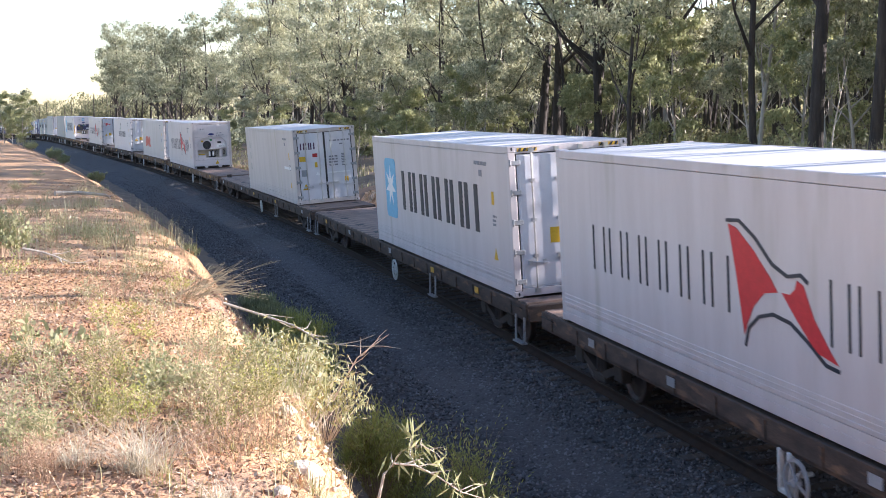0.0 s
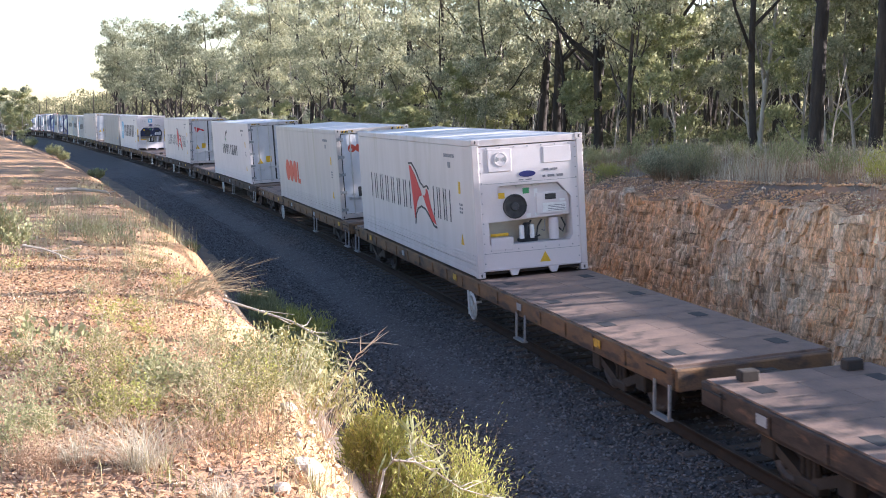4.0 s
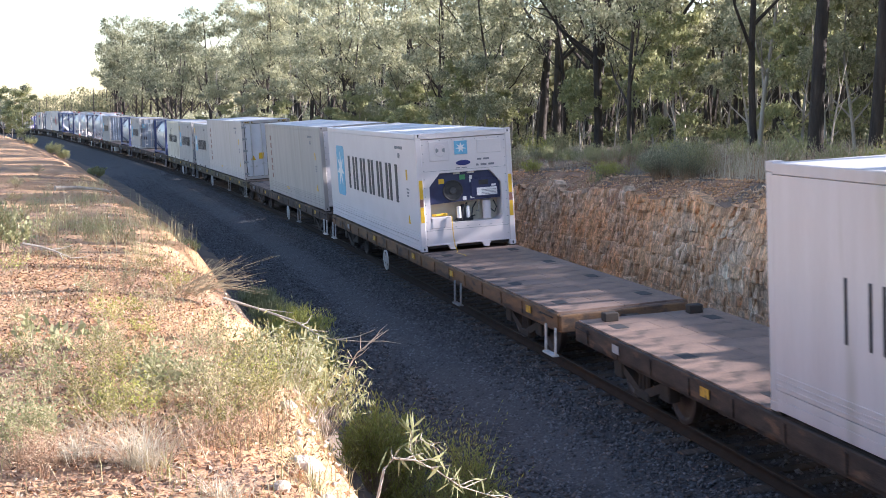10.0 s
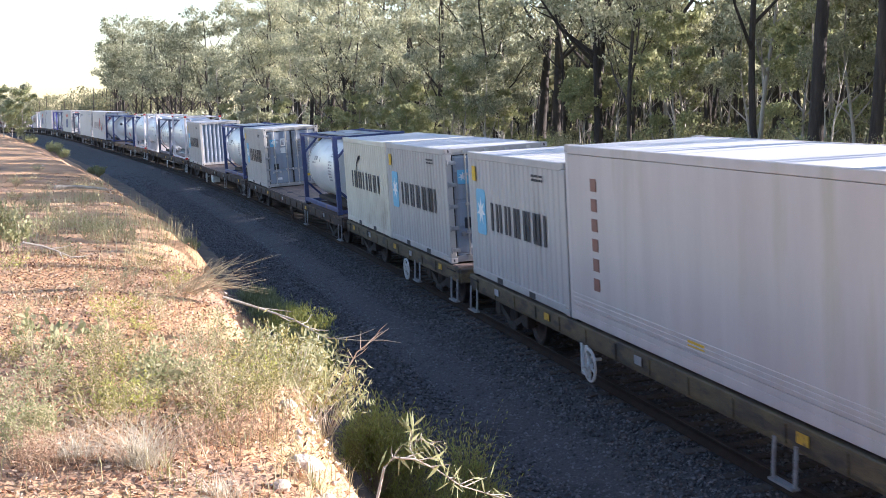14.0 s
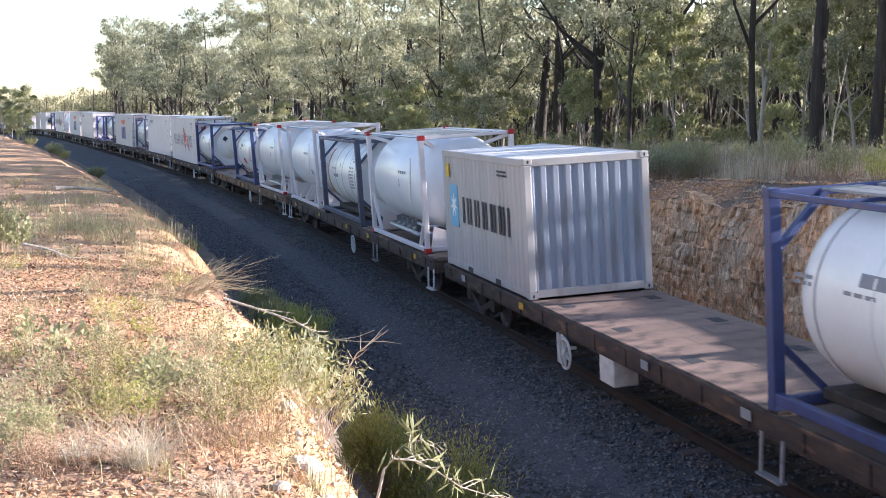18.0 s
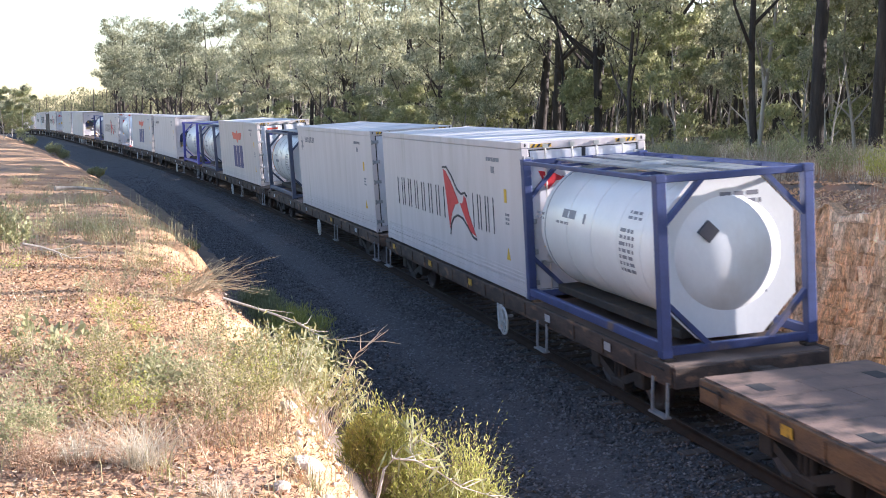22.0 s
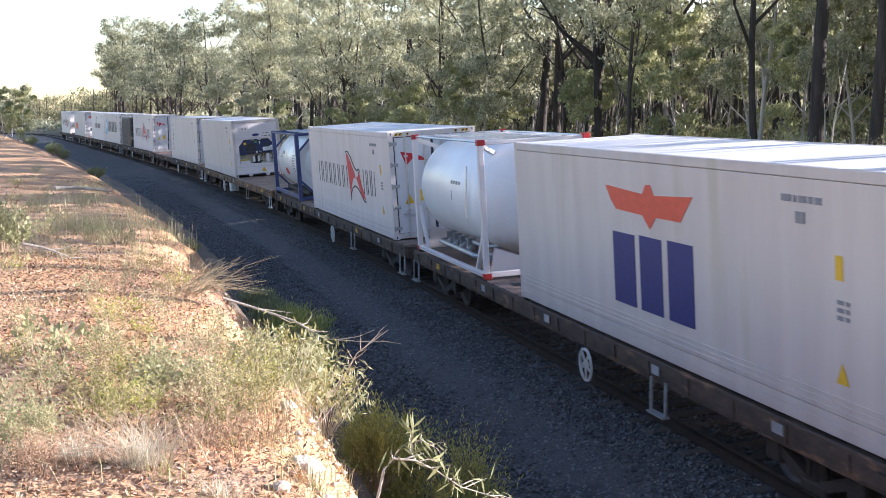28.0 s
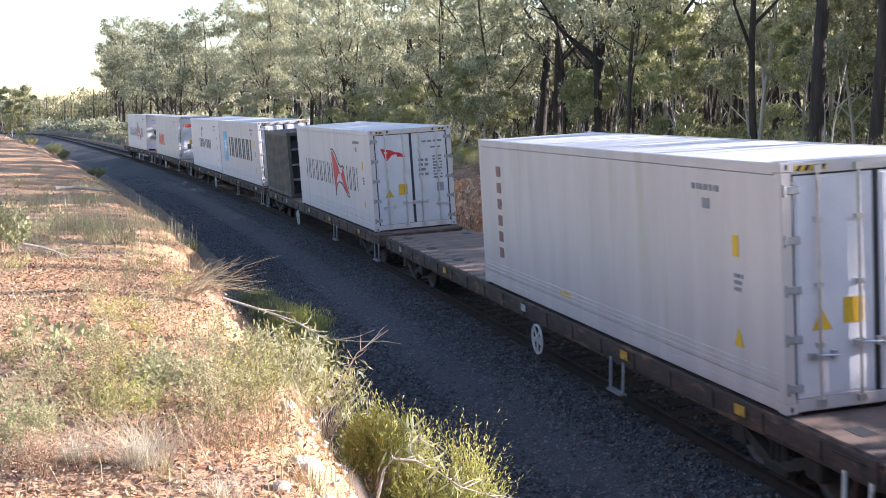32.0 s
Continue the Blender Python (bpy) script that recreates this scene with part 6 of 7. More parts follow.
def grow_tree(seed, height, girth, first, spread, limbs, per, leaf, bark, leafmat, crown_r, label, lean=0.08, kind="eucalyptus_tree"):
    """A gum tree: a wandering tapered trunk, forked limbs and an open crown of leaf clumps."""
    rng, rnd = np.random.default_rng(seed), random.Random(seed)
    root = tagged(new(kind), label, "tree", group="trees of the woodland")
    sh = Shape()
    pts, dx, dy = [], rnd.uniform(-lean, lean), rnd.uniform(-lean, lean)
    n = 11
    for i in range(n + 1):
        t = i / n
        pts.append(Vector((dx * t * height + 0.022 * height * (math.sin(t * 6 + seed) - math.sin(seed)) * t, dy * t * height + 0.022 * height * (math.cos(t * 7 + seed) - math.cos(seed)) * t, -0.3 + t * (height * 0.92 + 0.3))))
    sh.tube(pts, [girth / 2 * (1.25 if i == 0 else 1.0) * (1 - 0.82 * (i / n) ** 1.1) for i in range(n + 1)], 9)
    cents, rads = [], []
    for k in range(limbs):
        t = first + (0.98 - first) * (k + rnd.random() * 0.8) / limbs
        i = min(int(t * n), n - 1)
        base = pts[i].lerp(pts[i + 1], t * n - i)
        az = k * 2.4 + rnd.uniform(-0.5, 0.5)
        reach = spread * height * rnd.uniform(0.55, 1.0) * (1.1 - 0.42 * (t - first) / (1 - first + 1e-6))
        up = reach * (rnd.uniform(0.55, 1.35) if k > 2 else rnd.uniform(1.1, 1.8))
        d = Vector((math.cos(az), math.sin(az), 0))
        mid = base + d * reach * 0.5 + Vector((0, 0, up * 0.35))
        tip = base + d * reach + Vector((0, 0, up))
        r0 = girth / 2 * (1 - 0.82 * t) * (0.52 if k > 2 else 0.72)
        sh.tube([base, mid, tip], [r0, r0 * 0.6, r0 * 0.15], 5)
        for m in range(5):
            q = mid.lerp(tip, 0.3 + 0.17 * m) + Vector((rnd.uniform(-1, 1), rnd.uniform(-1, 1), rnd.uniform(-0.15, 0.75))) * reach * 0.42
            b0 = mid.lerp(tip, 0.2 * m)
            sh.tube([b0, b0.lerp(q, 0.5) + Vector((0, 0, -0.04 * reach)), q], [r0 * 0.34, r0 * 0.2, r0 * 0.06], 4, False)
            cents.append(tuple(q + Vector((0, 0, 0.1))))
            rads.append(crown_r * rnd.uniform(0.34, 0.68))
        for m in range(2):
            cents.append(tuple(tip + Vector((rnd.uniform(-0.5, 0.5), rnd.uniform(-0.5, 0.5), rnd.uniform(-0.1, 0.4))) * crown_r))
            rads.append(crown_r * rnd.uniform(0.42, 0.75))
    for m in range(6 if per else 0):
        cents.append(tuple(pts[-1] + Vector((rnd.uniform(-1, 1), rnd.uniform(-1, 1), rnd.uniform(-0.9, 0.5))) * crown_r))
        rads.append(crown_r * rnd.uniform(0.45, 0.75))
    part("trunk", sh, M[bark], root, smooth=True)
    if per:
        v, f = leaf_cards(rng, cents, rads, per * 17 * 4 // 70, leaf * 0.92, 0.72, 0.85, True)
        soup("crown", v, f, M[leafmat], root)
    return root


def plant_trees():
    kinds = {}
    #              height girth first spread limbs per leaf bark leaves crown_r
    T = {"tall": [(15, 0.30, 0.2, 0.22, 14, 62, 0.18, "bark", "leaf", 1.1), (16.5, 0.33, 0.24, 0.20, 14, 62, 0.18, "bark", "leaf", 1.15), (14, 0.27, 0.18, 0.23, 13, 64, 0.18, "bark", "leaf", 1.1), (16, 0.25, 0.22, 0.2, 13, 62, 0.18, "bark", "leaf", 1.05)],
         "mid": [(9.5, 0.2, 0.22, 0.24, 11, 66, 0.17, "bark", "leaf", 0.95), (8.2, 0.16, 0.2, 0.24, 10, 66, 0.16, "palebark", "leaf", 0.85), (10.5, 0.2, 0.3, 0.2, 10, 66, 0.17, "bark", "leaf", 0.95)],
         "young": [(4.6, 0.10, 0.10, 0.26, 9, 90, 0.13, "palebark", "leafpale", 0.55), (3.4, 0.07, 0.08, 0.30, 8, 90, 0.12, "palebark", "leafpale", 0.5), (5.6, 0.12, 0.15, 0.24, 10, 90, 0.14, "palebark", "leaf", 0.65)],
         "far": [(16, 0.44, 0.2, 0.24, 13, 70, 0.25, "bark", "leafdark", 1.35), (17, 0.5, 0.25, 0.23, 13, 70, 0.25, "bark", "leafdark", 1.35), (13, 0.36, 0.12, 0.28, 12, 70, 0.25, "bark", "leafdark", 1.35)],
         "bare": [(8, 0.14, 0.4, 0.14, 6, 0, 0, "palebark", "leaf", 0.5), (11, 0.22, 0.5, 0.13, 6, 0, 0, "palebark", "leaf", 0.5)]}
    LAB = {"tall": "tall gum tree with dark furrowed trunk and olive crown", "mid": "slender gum tree with an open grey-green crown", "young": "young gum sapling with pale yellow-green leaves",
           "far": "gum tree with a dense olive crown at the wood's edge", "bare": "bare pale dead tree among the gums"}
    rnd = random.Random(5)
    used = {k: 0 for k in T}

    def put(kind, s, q, scale=1.0):
        i = rnd.randrange(len(T[kind]))
        x, y, _ = spot(s, q)
        m = Matrix.LocRotScale((x, y, ground_z(s, q, x, y) - 0.05), Euler((rnd.uniform(-0.03, 0.03), rnd.uniform(-0.03, 0.03), rnd.uniform(0, 6.28))), None)
        if (kind, i) not in kinds:
            h, g, fi, sp, li, pe, le, ba, lm, cr = T[kind][i]
            kinds[kind, i] = grow_tree(40 + 7 * i + len(kind), h, g, fi, sp, li, pe, le, ba, lm, cr, LAB[kind])
            kinds[kind, i].matrix_basis = m
            ob = kinds[kind, i]
        else:
            ob = copy_thing(kinds[kind, i], m)
        sc = scale * rnd.uniform(0.88, 1.12)
        ob.scale = (sc, sc, sc)
        used[kind] += 1
        return ob

    # the wood's edge, front row and depth, on the far side of the line
    s = 4.0
    while s > -120:
        for kind, q0, q1, odds in (("tall", 12, 17, 0.85), ("tall", 18, 22, 0.3), ("mid", 10.5, 15, 1.0), ("mid", 15, 22, 0.9), ("mid", 24, 34, 0.6), ("mid", 32, 42, 0.5)):
            if kind == "tall" and s > -26:
                continue
            if rnd.random() < odds * (0.8 if q1 > 20 else 1.0):
                put(kind, s + rnd.uniform(-2, 2), rnd.uniform(q0, q1), ((1.35 if s > -45 else 1.2) if q1 < 18 else 0.95) if kind == "tall" else 1.1 if q1 < 16 else 0.9)
        if rnd.random() < 0.45:
            put("bare", s, rnd.uniform(14, 30))
        s -= 5.2
    for s, q in ((-7.8, 10.3), (-5.6, 10.7), (-26.8, 11.8), (-16.5, 16), (-23, 18), (-37, 14), (-14, 24), (-20, 27), (-28, 24)):
        put("tall", s, q, 1.3)
    put("tall", -10.6, 10.0, 0.9)
    for s, q, k in ((-40, 9.2, "young"), (-44, 8.4, "young"), (-48, 9.5, "young"), (-36, 10.5, "young"), (-28, 11.5, "young"), (-20, 12, "young"), (-56, 8.5, "young"), (-64, 9, "young"), (-75, 8, "young"), (-88, 9, "young"),
                    (-10, 13, "young"), (-3, 14, "young"), (-98, 8, "young"), (-112, 8, "young"), (-15, 17, "young"), (-25, 19, "young"), (-34, 16, "young"), (-52, 14, "young"), (-70, 13, "young"), (-6.5, 15, "young"), (-12, 12.4, "young"), (-14, 14.5, "young"), (-18, 14, "young"), (-21, 16, "young"), (-24, 13, "young"),
                    (-31, 13, "young"), (-33, 19, "young"), (-41, 12.5, "young"), (-9, 18, "young"), (-16, 20, "young"), (-27, 16, "young"), (-46, 15, "young"), (-60, 12, "young"), (-50.5, 9.4, "young"), (-48.6, 9.9, "young"), (-50, 10.6, "young"), (-37.2, 9.0, "young"), (-35, 9.6, "young"), (-92, 8.6, "young"),
                    (-116, -9.8, "young"), (-111, -9.6, "young"), (-124, -10, "young"), (-130, -9.2, "young"), (-120, -11, "young"), (-138, -8.6, "young")):
        put(k, s, q)
    s = -124.0
    while s > -215:
        put("far", s + rnd.uniform(-3, 3), rnd.uniform(9.5, 13), 1.0 if s > -165 else 0.86)
        put("far", s + rnd.uniform(-3, 3), rnd.uniform(16, 26), 0.85)
        put("far", s + rnd.uniform(-3, 3), rnd.uniform(28, 42), 0.62)
        s -= 7.5
    for s, q, k in ((-192, 9.5, 1.0), (-203, 12, 0.98), (-186, 9.8, 0.85)):
        put("far", s, q, k)
    for k in range(8):
        put("far", -222 - 7 * k + rnd.uniform(-3, 3), rnd.uniform(28, 48), 0.9)
    for s, q, k in ((-216, -11.5, 0.5), (-222, -9.3, 0.48), (-228, -7.6, 0.52), (-236, -6.8, 0.45), (-246, -6.4, 0.5), (-258, -7.5, 0.5), (-226, -12.5, 0.55), (-240, -10.5, 0.55), (-270, -7, 0.5)):
        put("far", s, q, k)
    # unseen trees added beside and behind the eye, for broken shade over the cutting
    for s, q in ((36, 12), (40, 16), (45, 11), (50, 19), (56, 13), (62, 17), (69, 12), (44, 27), (55, 26), (66, 24)):
        put("far", s + rnd.uniform(-1.5, 1.5), q + rnd.uniform(-1.0, 1.0), 1.15)
    # unseen bare trunks, added to lay shade bands across the near bank
    for s, q in ((14.6, 9.3), (12.9, 9.7), (12.7, 10.6), (14.4, 10.4)):
        put("bare", s, q, 2.1)
    # unseen crowns, added to dapple the bank further along
    for s, q in ((9.6, 11.5), (6.6, 14)):
        put("tall", s, q, 1.0)
    for s, q in ((34, 18), (38, 21), (47, 14), (60, 22)):
        put("mid", s, q)
    # unseen trees added on the left, to dim the containers' near sides
    for k in range(12):
        put("far", -60 + 11.5 * k + rnd.uniform(-3, 3), -rnd.uniform(26, 46), 0.85)


plant_trees()


def far_wood():
    """The depth of the wood and the far hill: trunks and leaf clumps, too many to count."""
    rng = np.random.default_rng(77)
    cents, rads = [], []
    sh = Shape()
    rnd = random.Random(9)
    for k in range(620):
        s, q = (rnd.uniform(-230, 30), rnd.uniform(42, 80)) if k < 380 else (rnd.uniform(-160, -30), rnd.uniform(40, 95))
        x, y, _ = spot(s, q)
        z = ground_z(s, q, x, y)
        h = rnd.uniform(7.5, 11.5)
        sh.tube([(x, y, z - 0.2), (x + rnd.uniform(-0.4, 0.4), y, z + h * 0.6), (x, y, z + h)], [0.2, 0.14, 0.03], 5, False)
        for m in range(7):
            cents.append((x + rnd.uniform(-2.4, 2.4), y + rnd.uniform(-2.4, 2.4), z + h * rnd.uniform(0.02, 0.95)))
            rads.append(rnd.uniform(1.1, 2.4))
    for k in range(260):
        s, q = rnd.uniform(-125, 6), rnd.uniform(19, 44)
        x, y, _ = spot(s, q)
        z = ground_z(s, q, x, y)
        h, r = rnd.uniform(6, 10), rnd.uniform(0.06, 0.15)
        sh.tube([(x, y, z - 0.2), (x + rnd.uniform(-0.5, 0.5), y + rnd.uniform(-0.3, 0.3), z + h * 0.5), (x + rnd.uniform(-0.9, 0.9), y, z + h)], [r, r * 0.75, r * 0.2], 5, False)
        for m in range(3):
            cents.append((x + rnd.uniform(-1.2, 1.2), y + rnd.uniform(-1.2, 1.2), z + h * rnd.uniform(0.55, 1.0)))
            rads.append(rnd.uniform(0.6, 1.1))
    for k in range(260):
        s, q = rnd.uniform(-460, -250), rnd.uniform(8, 75)
        if s > -300 and q < 12:
            continue
        x, y, _ = spot(s, q)
        z = ground_z(s, q, x, y)
        h = rnd.uniform(4.5, 8)
        sh.tube([(x, y, z - 0.2), (x, y, z + h)], [0.2, 0.05], 5, False)
        for m in range(7):
            cents.append((x + rnd.uniform(-3, 3), y + rnd.uniform(-3, 3), z + h * rnd.uniform(0.15, 1.0)))
            rads.append(rnd.uniform(1.2, 2.0))
    root = tagged(new("distant_wood"), "dense olive gum woodland fading into the distance", "woodland", kind="stuff")
    part("trunks", sh, M["bark"], root)
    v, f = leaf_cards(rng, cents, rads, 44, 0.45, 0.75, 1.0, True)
    # foliage coloured with the shade of the wood's depth
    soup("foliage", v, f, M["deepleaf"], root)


far_wood()


# ---- grass, litter and shrubs ----
def blades(name, label, n, where, height, width, material, seed, bend=0.5, category="grass"):
    """Grass blades: where gives (x, y, z) rows; each blade is two bent strips."""
    rng = np.random.default_rng(seed)
    p = where(rng, n)
    n = len(p)
    a = rng.random(n) * 6.28
    h = height * (0.45 + 0.9 * rng.random(n))
    d = np.stack([np.cos(a), np.sin(a), np.zeros(n)], -1)
    w = np.stack([-np.sin(a), np.cos(a), np.zeros(n)], -1) * (width * (0.6 + 0.8 * rng.random(n)))[:, None]
    up = np.array([0, 0, 1.0])
    k = (bend * rng.random(n) * h)[:, None]
    m = p + up * (h * 0.55)[:, None] + d * k * 0.3
    t = p + up * (h * (1 - 0.25 * rng.random(n)))[:, None] + d * k
    v = np.stack([p - w, p + w, m + w * 0.8, m - w * 0.8, t + w * 0.15, t - w * 0.15], 1).reshape(-1, 3)
    i = 6 * np.arange(n)[:, None]
    f = np.concatenate([i + np.array([[0, 1, 2, 3]]), i + np.array([[3, 2, 4, 5]])], 0)
    return tagged(soup(name, v, f, material), label, category, kind="stuff")


def on_ground(s, q):
    x, y, _ = spot(s, q)
    return np.stack([x, y, [ground_z(float(a), float(b), float(c), float(d)) - 0.01 for a, b, c, d in zip(s, q, x, y)]], -1)


def bank_spots(s0, s1, q0, clump, per):
    """Tufted places on the near bank."""
    def where(rng, n):
        c = max(1, n // per)
        s = s0 + (s1 - s0) * rng.random(c) ** 1.0
        e = np.interp(s, EDGE_S, EDGE_Q)
        q = e + 0.5 - rng.random(c) ** 1.4 * (e - q0)
        ss = np.repeat(s, per) + rng.normal(0, clump, c * per)
        qq = np.repeat(q, per) + rng.normal(0, clump, c * per)
        return on_ground(ss, qq)
    return where


def area_spots(s0, s1, q0, q1, clump, per):
    def where(rng, n):
        c = max(1, n // per)
        ss = np.repeat(rng.uniform(s0, s1, c), per) + rng.normal(0, clump, c * per)
        qq = np.repeat(rng.uniform(q0, q1, c), per) + rng.normal(0, clump, c * per)
        return on_ground(ss, qq)
    return where


blades("dry_grass", "dry straw and olive grass tufts on the near bank", 3000, bank_spots(9, 22, -13, 0.09, 16), 0.16, 0.0016, M["straw"], 21, 1.3)
blades("green_grass", "olive green grass blades among the litter", 1500, bank_spots(9, 22, -13, 0.08, 20), 0.14, 0.0018, M["oliveherb"], 26, 1.3)
def patches(spots, spread):
    """Growth gathered round a few given places."""
    def where(rng, n):
        k = rng.integers(0, len(spots), n)
        c = np.asarray(spots)[k] + rng.normal(0, spread, (n, 2))
        return on_ground(c[:, 0], c[:, 1])
    return where


blades("red_stems", "red-brown dead stems among the grass", 480, patches([(18, -8.93), (18.1, -8.24), (17.9, -8.1), (17, -7.9), (17.3, -7.95), (17.6, -8.3), (18.3, -8.8)], 0.16), 0.17, 0.0016, M["redstem"], 27, 1.8)
blades("edge_grass", "yellow straw grass along the bank's edge", 1700, patches([(15.6, -7.7), (16, -7.6), (16.5, -7.6), (17, -7.6), (17.5, -7.65), (18, -7.6), (18.5, -7.6), (19, -7.6), (15, -7.85), (14.4, -7.9)], 0.18), 0.15, 0.0016, M["straw"], 37, 1.6)
blades("dry_grass", "sparse dry grass along the bank top", 3600, bank_spots(-30, 10, -16, 0.14, 60), 0.26, 0.003, M["straw"], 22)
blades("dry_grass", "tall thin dry grass stalks on the bank top", 1500, bank_spots(-14, 8, -14, 0.2, 30), 0.5, 0.0025, M["straw"], 45, 0.7)
blades("tussock_grass", "tall straw-coloured grass above the rock cutting", 6000, area_spots(-42, 14, 6.2, 12, 0.3, 40), 0.45, 0.003, M["palegrass"], 23, 1.6)
blades("green_grass", "dark olive grass clumps above the rock cutting", 7500, area_spots(-42, 14, 5.8, 11, 0.22, 160), 0.45, 0.004, M["leafpale"], 28, 1.5)
blades("red_stems", "red-brown grass stems above the cutting", 1500, area_spots(-14, 6, 6.3, 8.5, 0.25, 40), 0.75, 0.004, M["redstem"], 29)
blades("tussock_grass", "tall bleached grass heads at the cutting's lip", 1800, area_spots(-9, 2, 6.2, 8.6, 0.2, 45), 0.75, 0.004, M["palegrass"], 43, 1.3)
blades("forest_grass", "dry grass and low growth on the forest floor", 9000, area_spots(-110, 10, 12, 36, 0.5, 30), 0.4, 0.015, M["straw"], 24)
blades("verge_grass", "low grass along the far verge", 5000, area_spots(-190, -45, 4.6, 9, 0.3, 20), 0.45, 0.018, M["straw"], 25)


def litter(name, label, n, where, size, material, seed):
    rng = np.random.default_rng(seed)
    p = where(rng, n)
    n = len(p)
    a = rng.normal(size=(n, 3)) * np.array([1, 1, 0.55])
    a /= np.linalg.norm(a, axis=1)[:, None]
    b = np.cross(a, rng.normal(0, 0.4, (n, 3)) + np.array([0, 0, 1.0]))
    b /= np.linalg.norm(b, axis=1)[:, None] + 1e-9
    L = size * (0.5 + rng.random((n, 1)))
    p = p + np.array([0, 0, 0.015])
    v = np.stack([p - a * L, p + b * L * 0.35, p + a * L, p - b * L * 0.35], 1).reshape(-1, 3)
    return tagged(soup(name, v, np.arange(4 * n).reshape(-1, 4), material), label, "leaf litter", kind="stuff")


litter("leaf_litter", "red-brown fallen leaves and bark chips on orange soil", 70000, bank_spots(8, 22, -12, 0.7, 3), 0.019, M["litter"], 31)
litter("leaf_litter", "dead leaves and bark above the rock cutting", 14000, area_spots(-42, 10, 5.25, 10, 0.4, 4), 0.045, M["litter"], 33)
litter("leaf_litter", "fallen leaves and chips along the bank top", 15000, bank_spots(-35, 10, -17, 0.5, 12), 0.035, M["litter"], 32)


def shrub(kind, label, s, q, height, radius, stems, per, leaf, leafmat, stemmat, seed, lift=0.0, upright=0.5, flat=1.1, slim=0.5, base=None):
    """A bush of thin rising stems with leaves along them."""
    rng, rnd = np.random.default_rng(seed), random.Random(seed)
    x, y, _ = spot(s, q)
    root = tagged(new(kind), label, "shrub", group="shrubs of the cutting")
    root.location = (x, y, base if base is not None else ground_z(s, q, x, y) - 0.03 + lift)
    sh, cents, rads = Shape(), [], []
    for k in range(stems):
        a = rnd.uniform(0, 6.28)
        r = radius * math.sqrt(rnd.random())
        h = height * rnd.uniform(0.55, 1.0) * (1 - 0.3 * r / radius)
        p0 = Vector((math.cos(a) * r * 0.25, math.sin(a) * r * 0.25, 0))
        p2 = Vector((math.cos(a) * r, math.sin(a) * r, h))
        p1 = p0.lerp(p2, 0.5) + Vector((0, 0, h * 0.12))
        sh.tube([p0, p1, p2], [0.0022 + 0.002 * height, 0.0016 + 0.0013 * height, 0.0009], 3, False)
        for t in (0.45, 0.62, 0.78, 0.92, 1.0):
            c = p0.lerp(p1, t * 2) if t < 0.5 else p1.lerp(p2, t * 2 - 1)
            cents.append(tuple(c))
            rads.append(radius * 0.16 + 0.02)
    part("stem", sh, M[stemmat], root)["kind"] = "stuff"
    if per:
        v, f = leaf_cards(rng, cents, rads, per, leaf, flat, slim)
        if upright:
            q4 = v.reshape(-1, 4, 3)
            base = q4[:, :1]
            d = q4 - base
            d[..., 2] = np.abs(d[..., 2]) + upright * np.linalg.norm(d, axis=-1) * 0.6
            v = (base + d).reshape(-1, 3)
        soup("leaves", v, f, M[leafmat], root)
    return root


